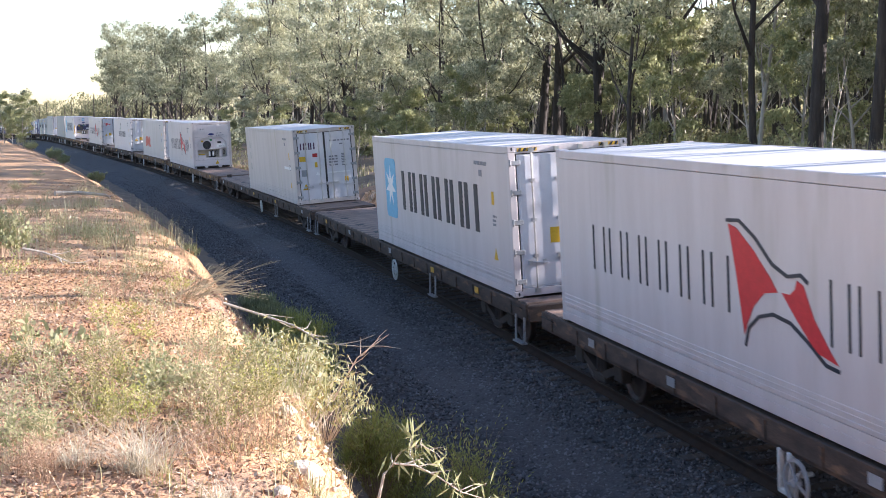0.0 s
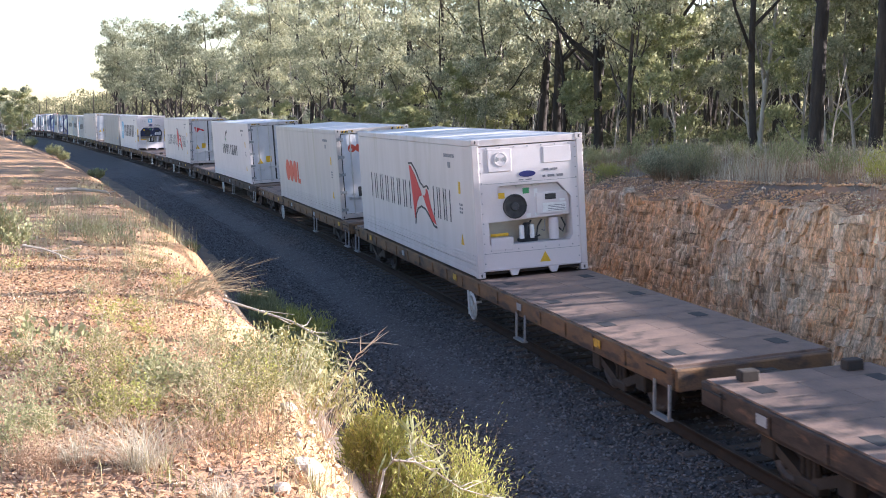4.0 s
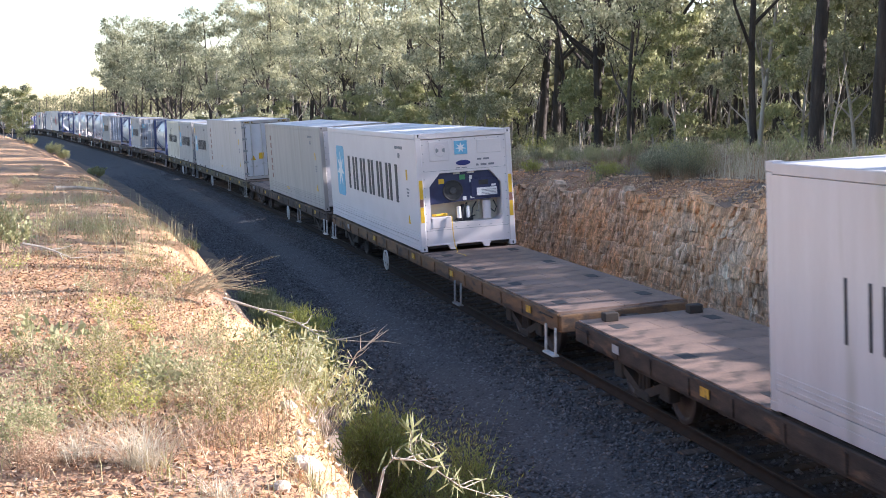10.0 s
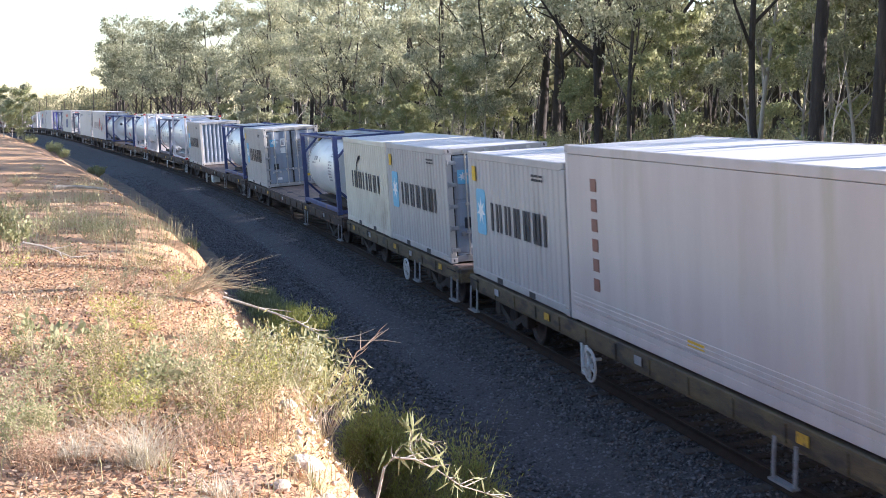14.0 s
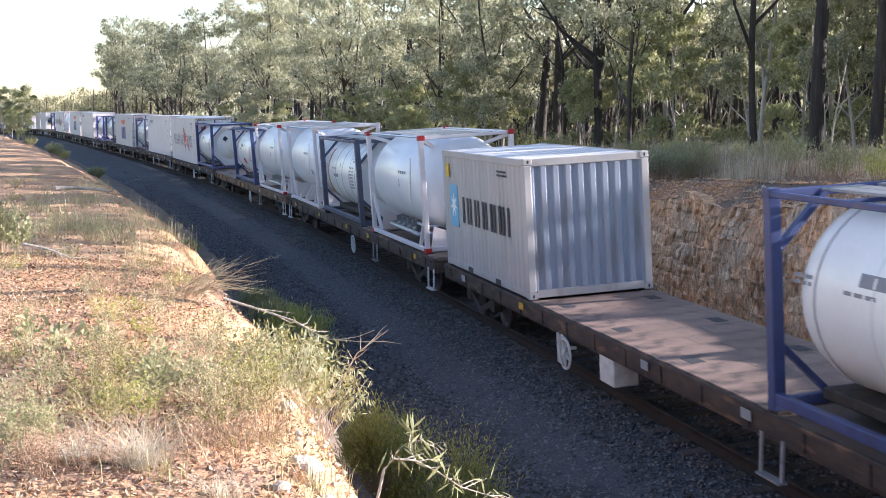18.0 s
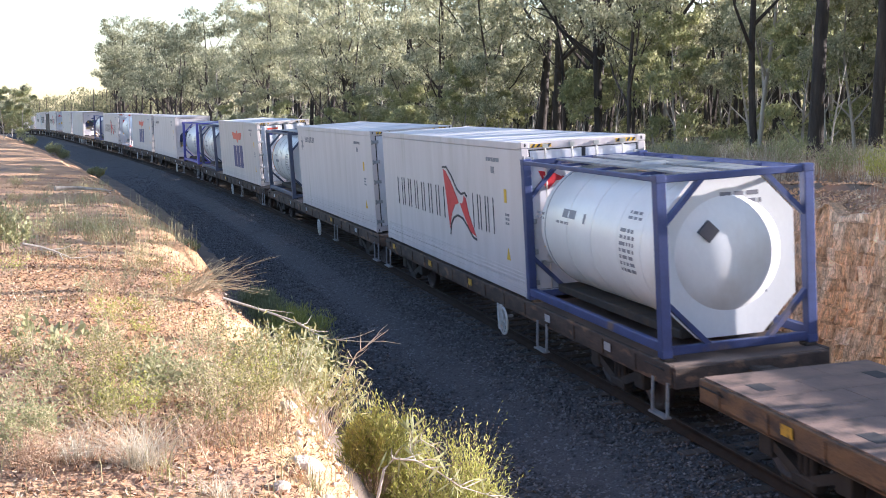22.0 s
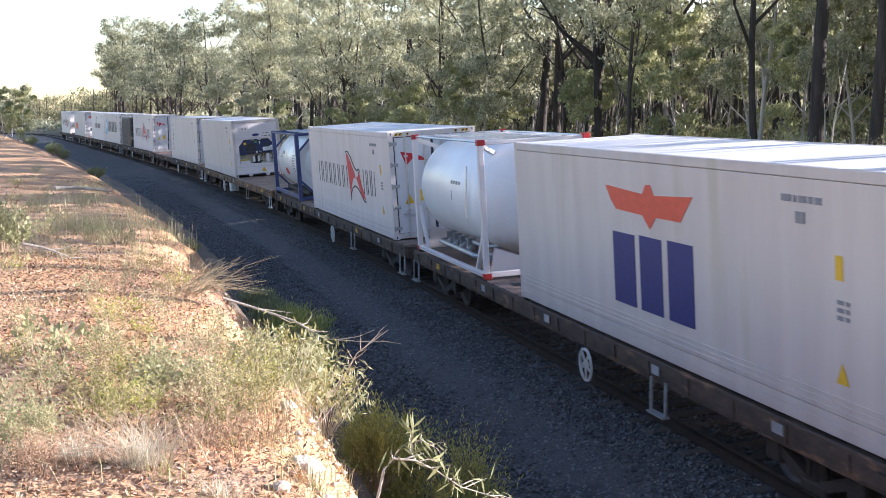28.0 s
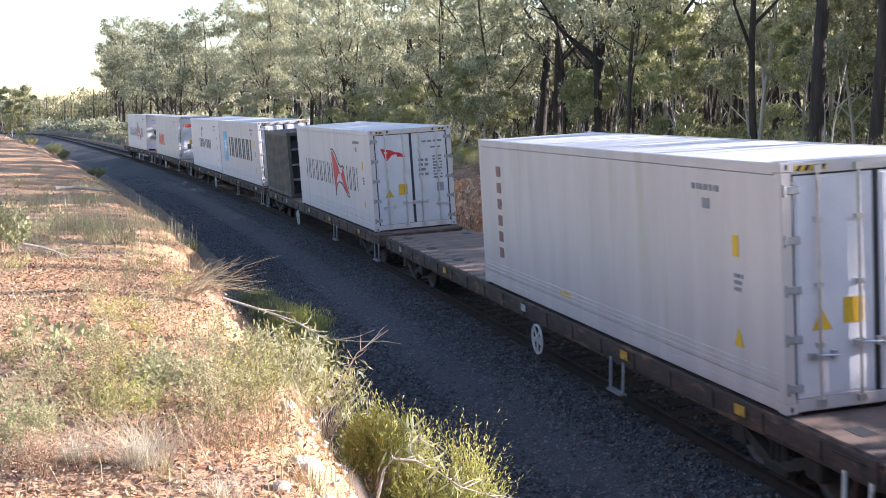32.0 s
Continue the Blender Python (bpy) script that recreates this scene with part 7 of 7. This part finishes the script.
def herb(kind, label, s, q, height, radius, stems, twigs, per, leaf, leafmat, stemmat, seed, slim=0.4, rise=0.7, thick=0.0016, plume=0):
    """A branching herb: curved stems, side twigs on them, and small leaves in rows along the twigs."""
    rng, rnd = np.random.default_rng(seed), random.Random(seed)
    x, y, _ = spot(s, q)
    root = tagged(new(kind), label, "shrub", group="herbs of the bank")
    root.location = (x, y, ground_z(s, q, x, y) - 0.02)
    sh, feet, ways = Shape(), [], []
    for k in range(stems):
        a, r = rnd.uniform(0, 6.28), radius * math.sqrt(rnd.random())
        h = height * rnd.uniform(0.5, 1.0) * (1.05 - 0.35 * r / radius)
        d = Vector((math.cos(a), math.sin(a), 0))
        p0, p3 = d * r * 0.3, d * r + Vector((0, 0, h))
        p1 = p0.lerp(p3, 0.35) + Vector((rnd.uniform(-1, 1), rnd.uniform(-1, 1), 0.6)) * height * 0.07
        p2 = p0.lerp(p3, 0.7) + Vector((rnd.uniform(-1, 1), rnd.uniform(-1, 1), 0.5)) * height * 0.07
        path = [p0, p1, p2, p3]
        sh.tube(path, [thick, thick * 0.85, thick * 0.7, thick * 0.4], 3, False)
        runs = [(p2, p3)]
        for m in range(twigs):
            t = 0.8 + 2.0 * (m + rnd.random()) / twigs
            i = min(int(t), 2)
            b = path[i].lerp(path[i + 1], t - i)
            w = Vector((rnd.uniform(-1, 1), rnd.uniform(-1, 1), rnd.uniform(0.1, 1.0) * rise + 0.2)) + d * 0.3
            e = b + w.normalized() * height * rnd.uniform(0.16, 0.36)
            sh.tube([b, e], [thick * 0.6, thick * 0.3], 3, False)
            runs.append((b, e))
        for j in range(plume):
            t = 0.9 + 2.1 * (j + rnd.random()) / plume
            i = min(int(t), 2)
            feet.append(path[i].lerp(path[i + 1], t - i))
            ways.append(((path[i + 1] - path[i]).normalized() + Vector((rnd.uniform(-0.5, 0.5), rnd.uniform(-0.5, 0.5), 0.5))).normalized())
        for b, e in runs:
            for j in range(per):
                feet.append(b.lerp(e, (j + rnd.random()) / per))
                ways.append((e - b).normalized())
    part("stem", sh, M[stemmat], root)["kind"] = "stuff"
    if per:
        p, n = np.array([tuple(v) for v in feet]), len(feet)
        a = np.array([tuple(v) for v in ways]) * 0.8 + rng.normal(0, 0.3 if plume else 0.55, (n, 3))
        a /= np.linalg.norm(a, axis=1)[:, None]
        b = np.cross(a, rng.normal(size=(n, 3)))
        b /= np.linalg.norm(b, axis=1)[:, None] + 1e-9
        L = leaf * (0.55 + 0.9 * rng.random((n, 1)))
        v = np.stack([p, p + a * L * 0.5 + b * L * slim * 0.5, p + a * L, p + a * L * 0.5 - b * L * slim * 0.5], 1).reshape(-1, 3)
        soup("leaves", v, np.arange(4 * n).reshape(-1, 4), M[leafmat], root)["kind"] = "stuff"
    return root


def twig(name, label, pts, r, seed, forks=6, leaves=0, leafmat="leafpale", material="deadwood", spread=0.3):
    """A fallen or reaching branch with side twigs, some with long leaves."""
    rng, rnd = np.random.default_rng(seed), random.Random(seed)
    pts = [Vector(p) for p in pts]
    root = tagged(new(name), label, "branch")
    root.location = pts[0]
    pts = [p - pts[0] for p in pts]
    sh = Shape()
    sh.tube(pts, [r * (1 - 0.75 * i / (len(pts) - 1)) for i in range(len(pts))], 6)
    tips = []
    for k in range(forks):
        t = (0.25 + 0.75 * (k + rnd.random()) / forks) * (len(pts) - 1)
        i = min(int(t), len(pts) - 2)
        b = pts[i].lerp(pts[i + 1], t - i)
        d = (pts[i + 1] - pts[i]).normalized() * spread * 0.7 + Vector((rnd.uniform(-1, 1), rnd.uniform(-1, 1), rnd.uniform(-0.3, 1))) * spread * 0.6
        m = b + d * 0.55 + Vector((0, 0, rnd.uniform(-0.1, 0.1) * spread))
        sh.tube([b, m, b + d], [r * 0.45, r * 0.3, r * 0.12], 5, False)
        tips += [tuple(b + d), tuple(m)]
    part("branch", sh, M[material], root, smooth=True)
    if leaves:
        v, f = leaf_cards(rng, tips, [spread * 0.3] * len(tips), leaves, 0.09, 1.0, 0.17)
        soup("leaves", v, f, M[leafmat], root)
    return root


def plant_shrubs():
    g = "bright green needle-leaved shrub growing in the trackside ditch"
    for s, q, h, r, sd in ((11.4, -6.1, 1.4, 0.34, 1), (11.7, -5.78, 1.85, 0.34, 2), (12.2, -6.2, 1.0, 0.34, 15), (11.5, -5.08, 2.0, 0.3, 3), (11.9, -5.1, 1.6, 0.3, 4), (12.3, -5.55, 1.45, 0.26, 5)):
        herb("needle_shrub", g, s, q, h, r, 74, 5, 9, 0.05, "broom", "stem", sd, 0.24, 2.6, 0.0025, 46)
    d = "olive green shrub on the ditch slope below the bank"
    for s, q, h, r, sd in ((-1.5, -4.9, 0.8, 0.7, 6), (-3.6, -4.8, 1.0, 0.8, 7), (-5.6, -5.0, 0.8, 0.7, 8), (0.5, -5.2, 0.7, 0.6, 9), (-8.5, -5.1, 0.7, 0.6, 10)):
        shrub("ditch_shrub", d, s, q, h, r, 80, 9, 0.085, "broom" if sd in (7, 9) else "leafpale", "stem", sd, 0, 0.8, 1.1, 0.3)
    w = {"oliveherb": "wispy olive herb with thin branching stems", "leafpale": "green herb with upright leafy stems", "straw": "dry straw-coloured branching weed", "greygreen": "grey-green leafy herb among dry litter",
         "redstem": "red-brown dead branching weed", "broom": "yellow-green fine-leaved herb on dry litter"}
    for i, (s, q, h, r, mt) in enumerate(((17.6, -8.71, 0.34, 0.2, "oliveherb"), (17.45, -8.6, 0.3, 0.18, "broom"), (17.95, -8.96, 0.42, 0.09, "leafpale"), (18.1, -9.12, 0.4, 0.1, "leafpale"), (17.8, -9.05, 0.3, 0.12, "leafpale"), (17.55, -8.04, 0.42, 0.2, "oliveherb"),
                                          (17.25, -8.12, 0.46, 0.22, "straw"), (16.8, -7.86, 0.42, 0.2, "broom"), (17.0, -7.8, 0.34, 0.16, "oliveherb"), (17.95, -8.27, 0.2, 0.2, "redstem"), (17.65, -7.82, 0.22, 0.2, "redstem"), (17.8, -8.05, 0.24, 0.2, "redstem"),
                                          (18.25, -9.05, 0.26, 0.14, "redstem"), (18.45, -8.95, 0.3, 0.1, "redstem"), (16.65, -8.34, 0.45, 0.2, "greygreen"), (16.5, -8.2, 0.46, 0.2, "leafpale"), (16.4, -8.45, 0.4, 0.2, "leafpale"), (16.9, -8.75, 0.4, 0.2, "oliveherb"),
                                          (16.2, -7.75, 0.45, 0.2, "oliveherb"), (15.8, -7.7, 0.42, 0.2, "greygreen"), (16.5, -9.05, 0.36, 0.16, "leafpale"), (15.9, -8.7, 0.4, 0.2, "oliveherb"))):
        dead = mt == "redstem"
        herb("wispy_herb", w[mt], s, q, h, r, 20 if dead else 18, 6, 1 if dead else 6, 0.017 if mt != "greygreen" else 0.03, mt, "redstem" if dead else "twigs" if i % 2 else "wisp", 60 + i, 0.5)
    rw = random.Random(8)
    for i in range(42):
        near = i < 24
        s = rw.uniform(13.6, 17.5) if near else rw.uniform(3, 13.5)
        e = float(np.interp(s, EDGE_S, EDGE_Q))
        mt = rw.choice(("oliveherb", "oliveherb", "straw", "leafpale", "greygreen", "redstem", "broom"))
        herb("wispy_herb", w[mt], s, e + 0.1 - (1.7 if near else 3.0) * rw.random(), rw.uniform(0.22, 0.44), rw.uniform(0.12, 0.24), 16, 5, 1 if mt == "redstem" else 5, 0.017, mt, rw.choice(("twigs", "wisp", "redstem")), 200 + i, 0.5)
    for i, (s, q, h, r) in enumerate(((15.2, -8.98, 0.36, 0.16), (15.0, -9.2, 0.4, 0.14), (14.9, -8.75, 0.34, 0.1))):
        shrub("round_leaved_sapling", "pale sapling with large round grey leaves", s, q, h, r, 10, 1, 0.06, "greygreen", "twigs", 94 + i, 0, 0.2, 1.0, 0.95)
    for s, q, r in ((18.0, -7.68, 0.11), (18.45, -7.62, 0.07), (18.9, -7.72, 0.09), (16.9, -7.62, 0.06), (18.6, -7.85, 0.05), (19.2, -7.95, 0.06)):
        x, y, _ = spot(s, q)
        rr = random.Random(int(s * 100))
        sh = Shape()
        rings = [(-0.5, 0.7), (0.0, 1.0), (0.45, 0.75), (0.62, 0.3)]
        vs = [(r * k * rr.uniform(0.75, 1.2) * math.cos(a), r * k * rr.uniform(0.75, 1.2) * math.sin(a), r * z) for z, k in rings for a in (0.9 * m for m in range(7))]
        sh.add(vs, [(7 * i + m, 7 * i + (m + 1) % 7, 7 * i + 7 + (m + 1) % 7, 7 * i + 7 + m) for i in range(3) for m in range(7)] + [tuple(range(21, 28))])
        ob = new("rock", sh.mesh("rock", M["palerock"]))
        ob.matrix_basis = Matrix.Translation((x, y, ground_z(s, q, x, y) + 0.1 * r))
        tagged(ob, "pale weathered rock at the edge of the bank", "rock", group="rocks on the bank")
    for i, (s, q, z) in enumerate(((15.4, -7.35, 2.15), (15.0, -7.15, 2.0), (14.6, -7.4, 2.2), (15.8, -7.5, 2.3))):
        shrub("edge_shrub", "long-leaved yellow-green shrub hanging over the bank's edge", s, q, 0.75, 0.42, 44, 5, 0.06, "greygreen" if i % 2 else "oliveherb", "deadwood", 97 + i, 0, 0.0, 1.1, 0.34, z)
    shrub("leafy_shrub", "leafy green shrub on the bank top", 7.0, -10.1, 0.8, 0.34, 40, 6, 0.06, "greygreen", "stem", 99, 0, 0.3)
    shrub("round_leaved_sapling", "pale sapling with large round grey leaves", 8.6, -9.75, 0.5, 0.2, 16, 3, 0.055, "greygreen", "twigs", 100, 0, 0.2, 1.0, 1.0)
    for i, (s, q) in enumerate(((0.5, -9.2), (2, -9.8), (-6, -10.6), (-9, -10.4), (-13, -11.2), (3.5, -9.0), (-3, -9.6), (4.5, -8.6), (-22, -11.5), (-38, -11))):
        shrub("dry_shrub", "dry brown twiggy shrub on the bank top", s, q, 0.4, 0.35, 34, 3, 0.035, "greygreen" if i % 2 else "straw", "stem", 110 + i, 0, 0.8)
    for i, (s, q, h, rr, n) in enumerate(((18.35, -8.48, 0.2, 0.05, 420), (18.15, -8.82, 0.15, 0.05, 240), (18.8, -8.12, 0.1, 0.06, 200))):
        blades("pale_tussock", "bleached drooping tussock of dead grass", n, patches([(s, q)], rr), h, 0.0013, M["palegrass"], 130 + i, 3.0)
    fan, rf = Shape(), random.Random(132)
    for k in range(84):
        foot = Vector((rf.uniform(-0.12, 0.2), rf.uniform(-0.25, 0.25), rf.uniform(-0.05, 0.05)))
        tip = foot + Vector((rf.uniform(-0.1, 0.72), rf.uniform(-0.3, 0.3), rf.uniform(-0.02, 0.34)))
        mid = foot.lerp(tip, 0.5) + Vector((0, 0, rf.uniform(0.0, 0.08)))
        fan.tube([foot, mid, tip], [0.003, 0.002, 0.001], 3, False)
        fan.tube([mid, mid.lerp(tip, 0.6) + Vector((rf.uniform(-0.05, 0.1), rf.uniform(-0.08, 0.08), rf.uniform(0, 0.1)))], [0.002, 0.001], 3, False)
    bush = tagged(new("twiggy_bush"), "bare twiggy brown bush leaning out over the bank's edge", "shrub", group="shrubs of the cutting")
    x, y, _ = spot(11.65, -7.98)
    bush.location = (x, y, ground_z(11.65, -7.98, x, y))
    part("stem", fan, M["wisp"], bush)["kind"] = "stuff"
    for i, (s, q, h, r) in enumerate(((-20, -6.0, 0.8, 0.5), (-85, -8.5, 1.3, 0.7), (-88, -7.6, 1.0, 0.6), (-60, -7.2, 0.8, 0.6), (-110, -9, 1.2, 0.8))):
        shrub("olive_bush", "small olive bush beside the ballast", s, q, h, r, 50, 8, 0.10, "leafpale", "stem", 140 + i, 0, 0.5)

    rb = random.Random(41)
    for i in range(46):
        s, q = rb.uniform(-40, 7), 5.9 + 3.6 * rb.random() ** 1.3
        mt = rb.choice(("leafpale", "leaf", "leafpale", "greygreen", "broom"))
        shrub("low_bush", {"leafpale": "pale olive leafy bush above the rock cutting", "leaf": "dull olive leafy bush above the rock cutting", "greygreen": "grey-green leafy bush above the rock cutting", "broom": "yellow-green bush above the rock cutting"}[mt],
              s, q, rb.uniform(0.5, 1.3), rb.uniform(0.4, 0.75), 46, 6, 0.06, mt, "stem", 300 + i, 0, 0.35, 1.1, 0.42)
    for i, (s, q, h, r) in enumerate(((-8.6, 6.0, 0.85, 0.6), (-8.1, 6.4, 1.1, 0.6), (-9.4, 6.3, 0.9, 0.5), (-7.4, 6.2, 0.8, 0.5), (-8.7, 7.0, 1.2, 0.7))):
        shrub("drooping_bush", "dense dark green bush hanging over the cutting's lip", s, q, h, r, 80, 8, 0.07, "leafdark", "stem", 360 + i, 0, 0.1, 1.2, 0.26)

    def bp(s, q, up):
        x, y, _ = spot(s, q)
        return (x, y, ground_z(s, q, x, y) + up)
    twig("dead_branch", "bleached dead branch reaching over the bank's edge", [(-1.743, 10.2, 2.97), (-1.497, 10.2, 2.893), (-1.173, 10.1, 2.806), (-0.921, 10.0, 2.68), (-0.628, 9.9, 2.676)], 0.012, 1, 9, 0, spread=0.28)
    twig("dead_branch", "bleached forked dead twig", [(-0.798, 9.3, 2.387), (-0.706, 9.3, 2.554), (-0.616, 9.2, 2.719), (-0.465, 9.1, 2.848)], 0.009, 2, 10, 0, spread=0.14)
    twig("gum_branch", "pale gum branch with a few drooping leaves", [(-0.279, 5.4, 2.802), (-0.249, 5.4, 2.938), (-0.206, 5.4, 2.982), (-0.117, 5.4, 2.975), (-0.021, 5.45, 2.912), (0.077, 5.5, 2.83), (0.262, 5.5, 2.774)], 0.0075, 3, 14, 2, spread=0.09, leafmat="leafpale", material="deadwood")
    twig("gum_branch", "pale gum branch with a few drooping leaves", [(-0.117, 5.42, 2.97), (-0.142, 5.45, 3.011), (-0.094, 5.45, 3.053), (-0.021, 5.45, 3.011)], 0.005, 5, 9, 2, spread=0.07, leafmat="leafpale", material="deadwood")
    twig("fallen_stick", "bleached fallen stick on the bank", [(-4.654, 14.3, 2.975), (-4.436, 14.3, 2.937), (-4.281, 14.3, 2.887), (-4.108, 14.3, 2.812)], 0.018, 4, 4, 0, spread=0.2)
    twig("fallen_log", "bleached fallen log lying on the bank", [bp(-19.6, -10.2, 0.08), bp(-20.0, -9.5, 0.1), bp(-19.6, -8.6, 0.12), bp(-20.0, -8.05, 0.1)], 0.09, 6, 2, 0, spread=0.6)
    for i, (s, q) in enumerate(((-5, 9), (-20, 9.5), (-30, 10), (-45, 9))):
        twig("dead_sapling", "thin dead sapling above the cutting", [bp(s, q, 0), bp(s + 0.2, q, 1.2), bp(s + 0.5, q + 0.1, 2.6)], 0.03, 20 + i, 5, 0, spread=0.6)


plant_shrubs()


def understory():
    """Low shrubs under the trees, joined: too many to count."""
    rng, rnd = np.random.default_rng(55), random.Random(55)
    # the deepleaf rows carry under-tree shade in their leaf colour
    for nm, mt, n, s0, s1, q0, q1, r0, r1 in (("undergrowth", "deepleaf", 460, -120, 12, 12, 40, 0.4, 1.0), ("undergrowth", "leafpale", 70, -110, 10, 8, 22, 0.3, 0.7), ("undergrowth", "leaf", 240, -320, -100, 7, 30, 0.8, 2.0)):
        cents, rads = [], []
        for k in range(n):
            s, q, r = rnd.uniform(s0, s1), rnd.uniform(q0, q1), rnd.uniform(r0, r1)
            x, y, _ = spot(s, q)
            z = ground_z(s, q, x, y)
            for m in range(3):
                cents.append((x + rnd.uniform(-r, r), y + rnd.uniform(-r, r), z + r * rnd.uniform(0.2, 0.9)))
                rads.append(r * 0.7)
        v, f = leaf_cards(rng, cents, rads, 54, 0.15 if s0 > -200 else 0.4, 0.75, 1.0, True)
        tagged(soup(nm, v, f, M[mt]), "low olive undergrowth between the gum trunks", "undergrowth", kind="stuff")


understory()


def rock_face():
    """The blasted rock of the cutting: bedded, cracked blocks of uneven size, each with its own lean and depth, under a ragged crest."""
    rnd = random.Random(13)
    root = tagged(new("rock_cutting"), "orange-brown weathered sandstone cutting face of cracked blocks", "rock face", kind="structure")
    squash = 0.85
    seeds = []

    def crest_at(u):
        return float(np.interp(u, CUT_S, CUT_Z)) - 0.34 + 0.34 * noise.noise(Vector((u * 0.5, 0, 5))) + 0.2 * noise.noise(Vector((u * 1.7, 3, 5)))

    v, k = -0.55, 0
    while v < 3.4:
        rise = rnd.uniform(0.14, 0.4)
        u = 13.0 - 0.1 * (k % 2)
        while u > -41:
            wide = rnd.uniform(0.09, 0.24) * (0.75 + 0.5 * noise.noise(Vector((u * 0.8, v, 8))) + 0.3)
            y = v + 0.16 * noise.noise(Vector((u * 0.35, v * 0.6, 1))) + rnd.uniform(-0.045, 0.045)
            if y < crest_at(u) + 0.1:
                seeds.append((u + rnd.uniform(-0.05, 0.05), y * squash))
            u -= wide
        v += rise
        k += 1
    pts = np.array(seeds)

    def place(u, v, out):
        top = float(np.interp(u, CUT_S, CUT_Z))
        k = min(1.1, max(0.0, (v + 0.5) / (max(0.0, top - 0.42) + 0.5)))
        q = 4.55 + 0.6 * k ** 1.25 + 0.22 * noise.noise(Vector((u * 0.45, v * 0.5, 2.0))) - out
        x, y, h = line(u)
        return Vector((x - q * math.sin(h), y + q * math.cos(h), float(grade(u)) + v))

    joined, fj, n = [], [], 0
    for i, (a, b) in enumerate(seeds):
        d2 = (pts[:, 0] - a) ** 2 + (pts[:, 1] - b) ** 2
        poly = [(a - 0.6, b - 0.5), (a + 0.6, b - 0.5), (a + 0.6, b + 0.5), (a - 0.6, b + 0.5)]
        for k in np.argsort(d2)[1:14]:
            mx, my, nx, ny = (pts[k, 0] + a) / 2, (pts[k, 1] + b) / 2, pts[k, 0] - a, pts[k, 1] - b
            cut = []
            for (x0, y0), (x1, y1) in zip(poly, poly[1:] + poly[:1]):
                e0, e1 = (x0 - mx) * nx + (y0 - my) * ny, (x1 - mx) * nx + (y1 - my) * ny
                if e0 <= 0:
                    cut.append((x0, y0))
                if e0 * e1 < 0:
                    t = e0 / (e0 - e1)
                    cut.append((x0 + t * (x1 - x0), y0 + t * (y1 - y0)))
            poly = cut
        poly = [(x, min(y, crest_at(x) * squash)) for x, y in poly]
        if len(poly) < 3:
            continue
        out, tu, tv = 0.01 + 0.10 * rnd.random() ** 2.2, rnd.uniform(-0.3, 0.3), rnd.uniform(-0.12, 0.3)
        m = len(poly)
        back = [place(x, y / squash, -0.25) for x, y in poly]
        rim = [place(a + (x - a) * 1.0, (b + (y - b) * 1.0) / squash, out * 0.4 + 0.8 * (tu * (x - a) + tv * (y - b))) for x, y in poly]
        face = [place(a + (x - a) * 0.95, (b + (y - b) * 0.95) / squash, out + tu * (x - a) + tv * (y - b) + rnd.uniform(-0.02, 0.02)) for x, y in poly]
        faces = [tuple(range(2 * m, 3 * m))[::-1]]
        for k in range(m):
            l = (k + 1) % m
            faces += [(k, l, m + l, m + k)[::-1], (m + k, m + l, 2 * m + l, 2 * m + k)[::-1]]
        vs = back + rim + face
        if -9.5 < a < -3 and n < 300:
            c = place(a, b / squash, 0)
            sh = Shape().add([p - c for p in vs], faces)
            part("stone", sh, M["rock"], root, at=tuple(c))
            n += 1
        else:
            o = len(joined)
            joined += vs
            fj += [tuple(x + o for x in f) for f in faces]
    part("stone_mass", Shape().add(joined, fj), M["rockrest"], root)["kind"] = "stuff"


rock_face()


def rubble_z(s, q):
    return np.array([ground_z(float(a), float(b)) for a, b in zip(s, q)]) + 0.02


scatter_stones("rubble", "loose broken stones and clods on the slope above the rock face", 6500, -41, 12, 5.05, 6.4, 0.032, M["rockrest"], rubble_z, 17)
scatter_stones("rubble", "pale broken stones and clods on the bank's slope", 400, 4, 20, -7.7, -6.2, 0.022, M["palerock"], rubble_z, 19)
build_sleepers()


# ---- everything that moves ----
def motions():
    steps = [0.5 * k for k in range(65)]
    for ob, mid, half, rest in TRAIN:
        walk(ob, [(t, on_track(mid + shifted(t), half) @ rest if rest else on_track(mid + shifted(t), half)) for t in steps])
    # wheels roll while their bogie passes the eye
    for sets, mid, half in WHEELS:
        for k, ob in enumerate(sets):
            at = ob.matrix_basis.translation.copy()
            s0 = mid + (-half if k < 2 else half)
            times = [i / 30 for i in range(961) if -34 < s0 + shifted(i / 30) < 14]
            if not times:
                continue
            begin = shifted(times[0])
            rows = [(t, pose(at.x, at.y, at.z, 0, math.degrees((shifted(t) - begin) / 0.461), 0)) for t in times]
            if times[0] > 0:
                rows = [(0, rows[0][1])] + rows
            if times[-1] < 32:
                rows.append((32, rows[-1][1]))
            walk(ob, rows)


motions()
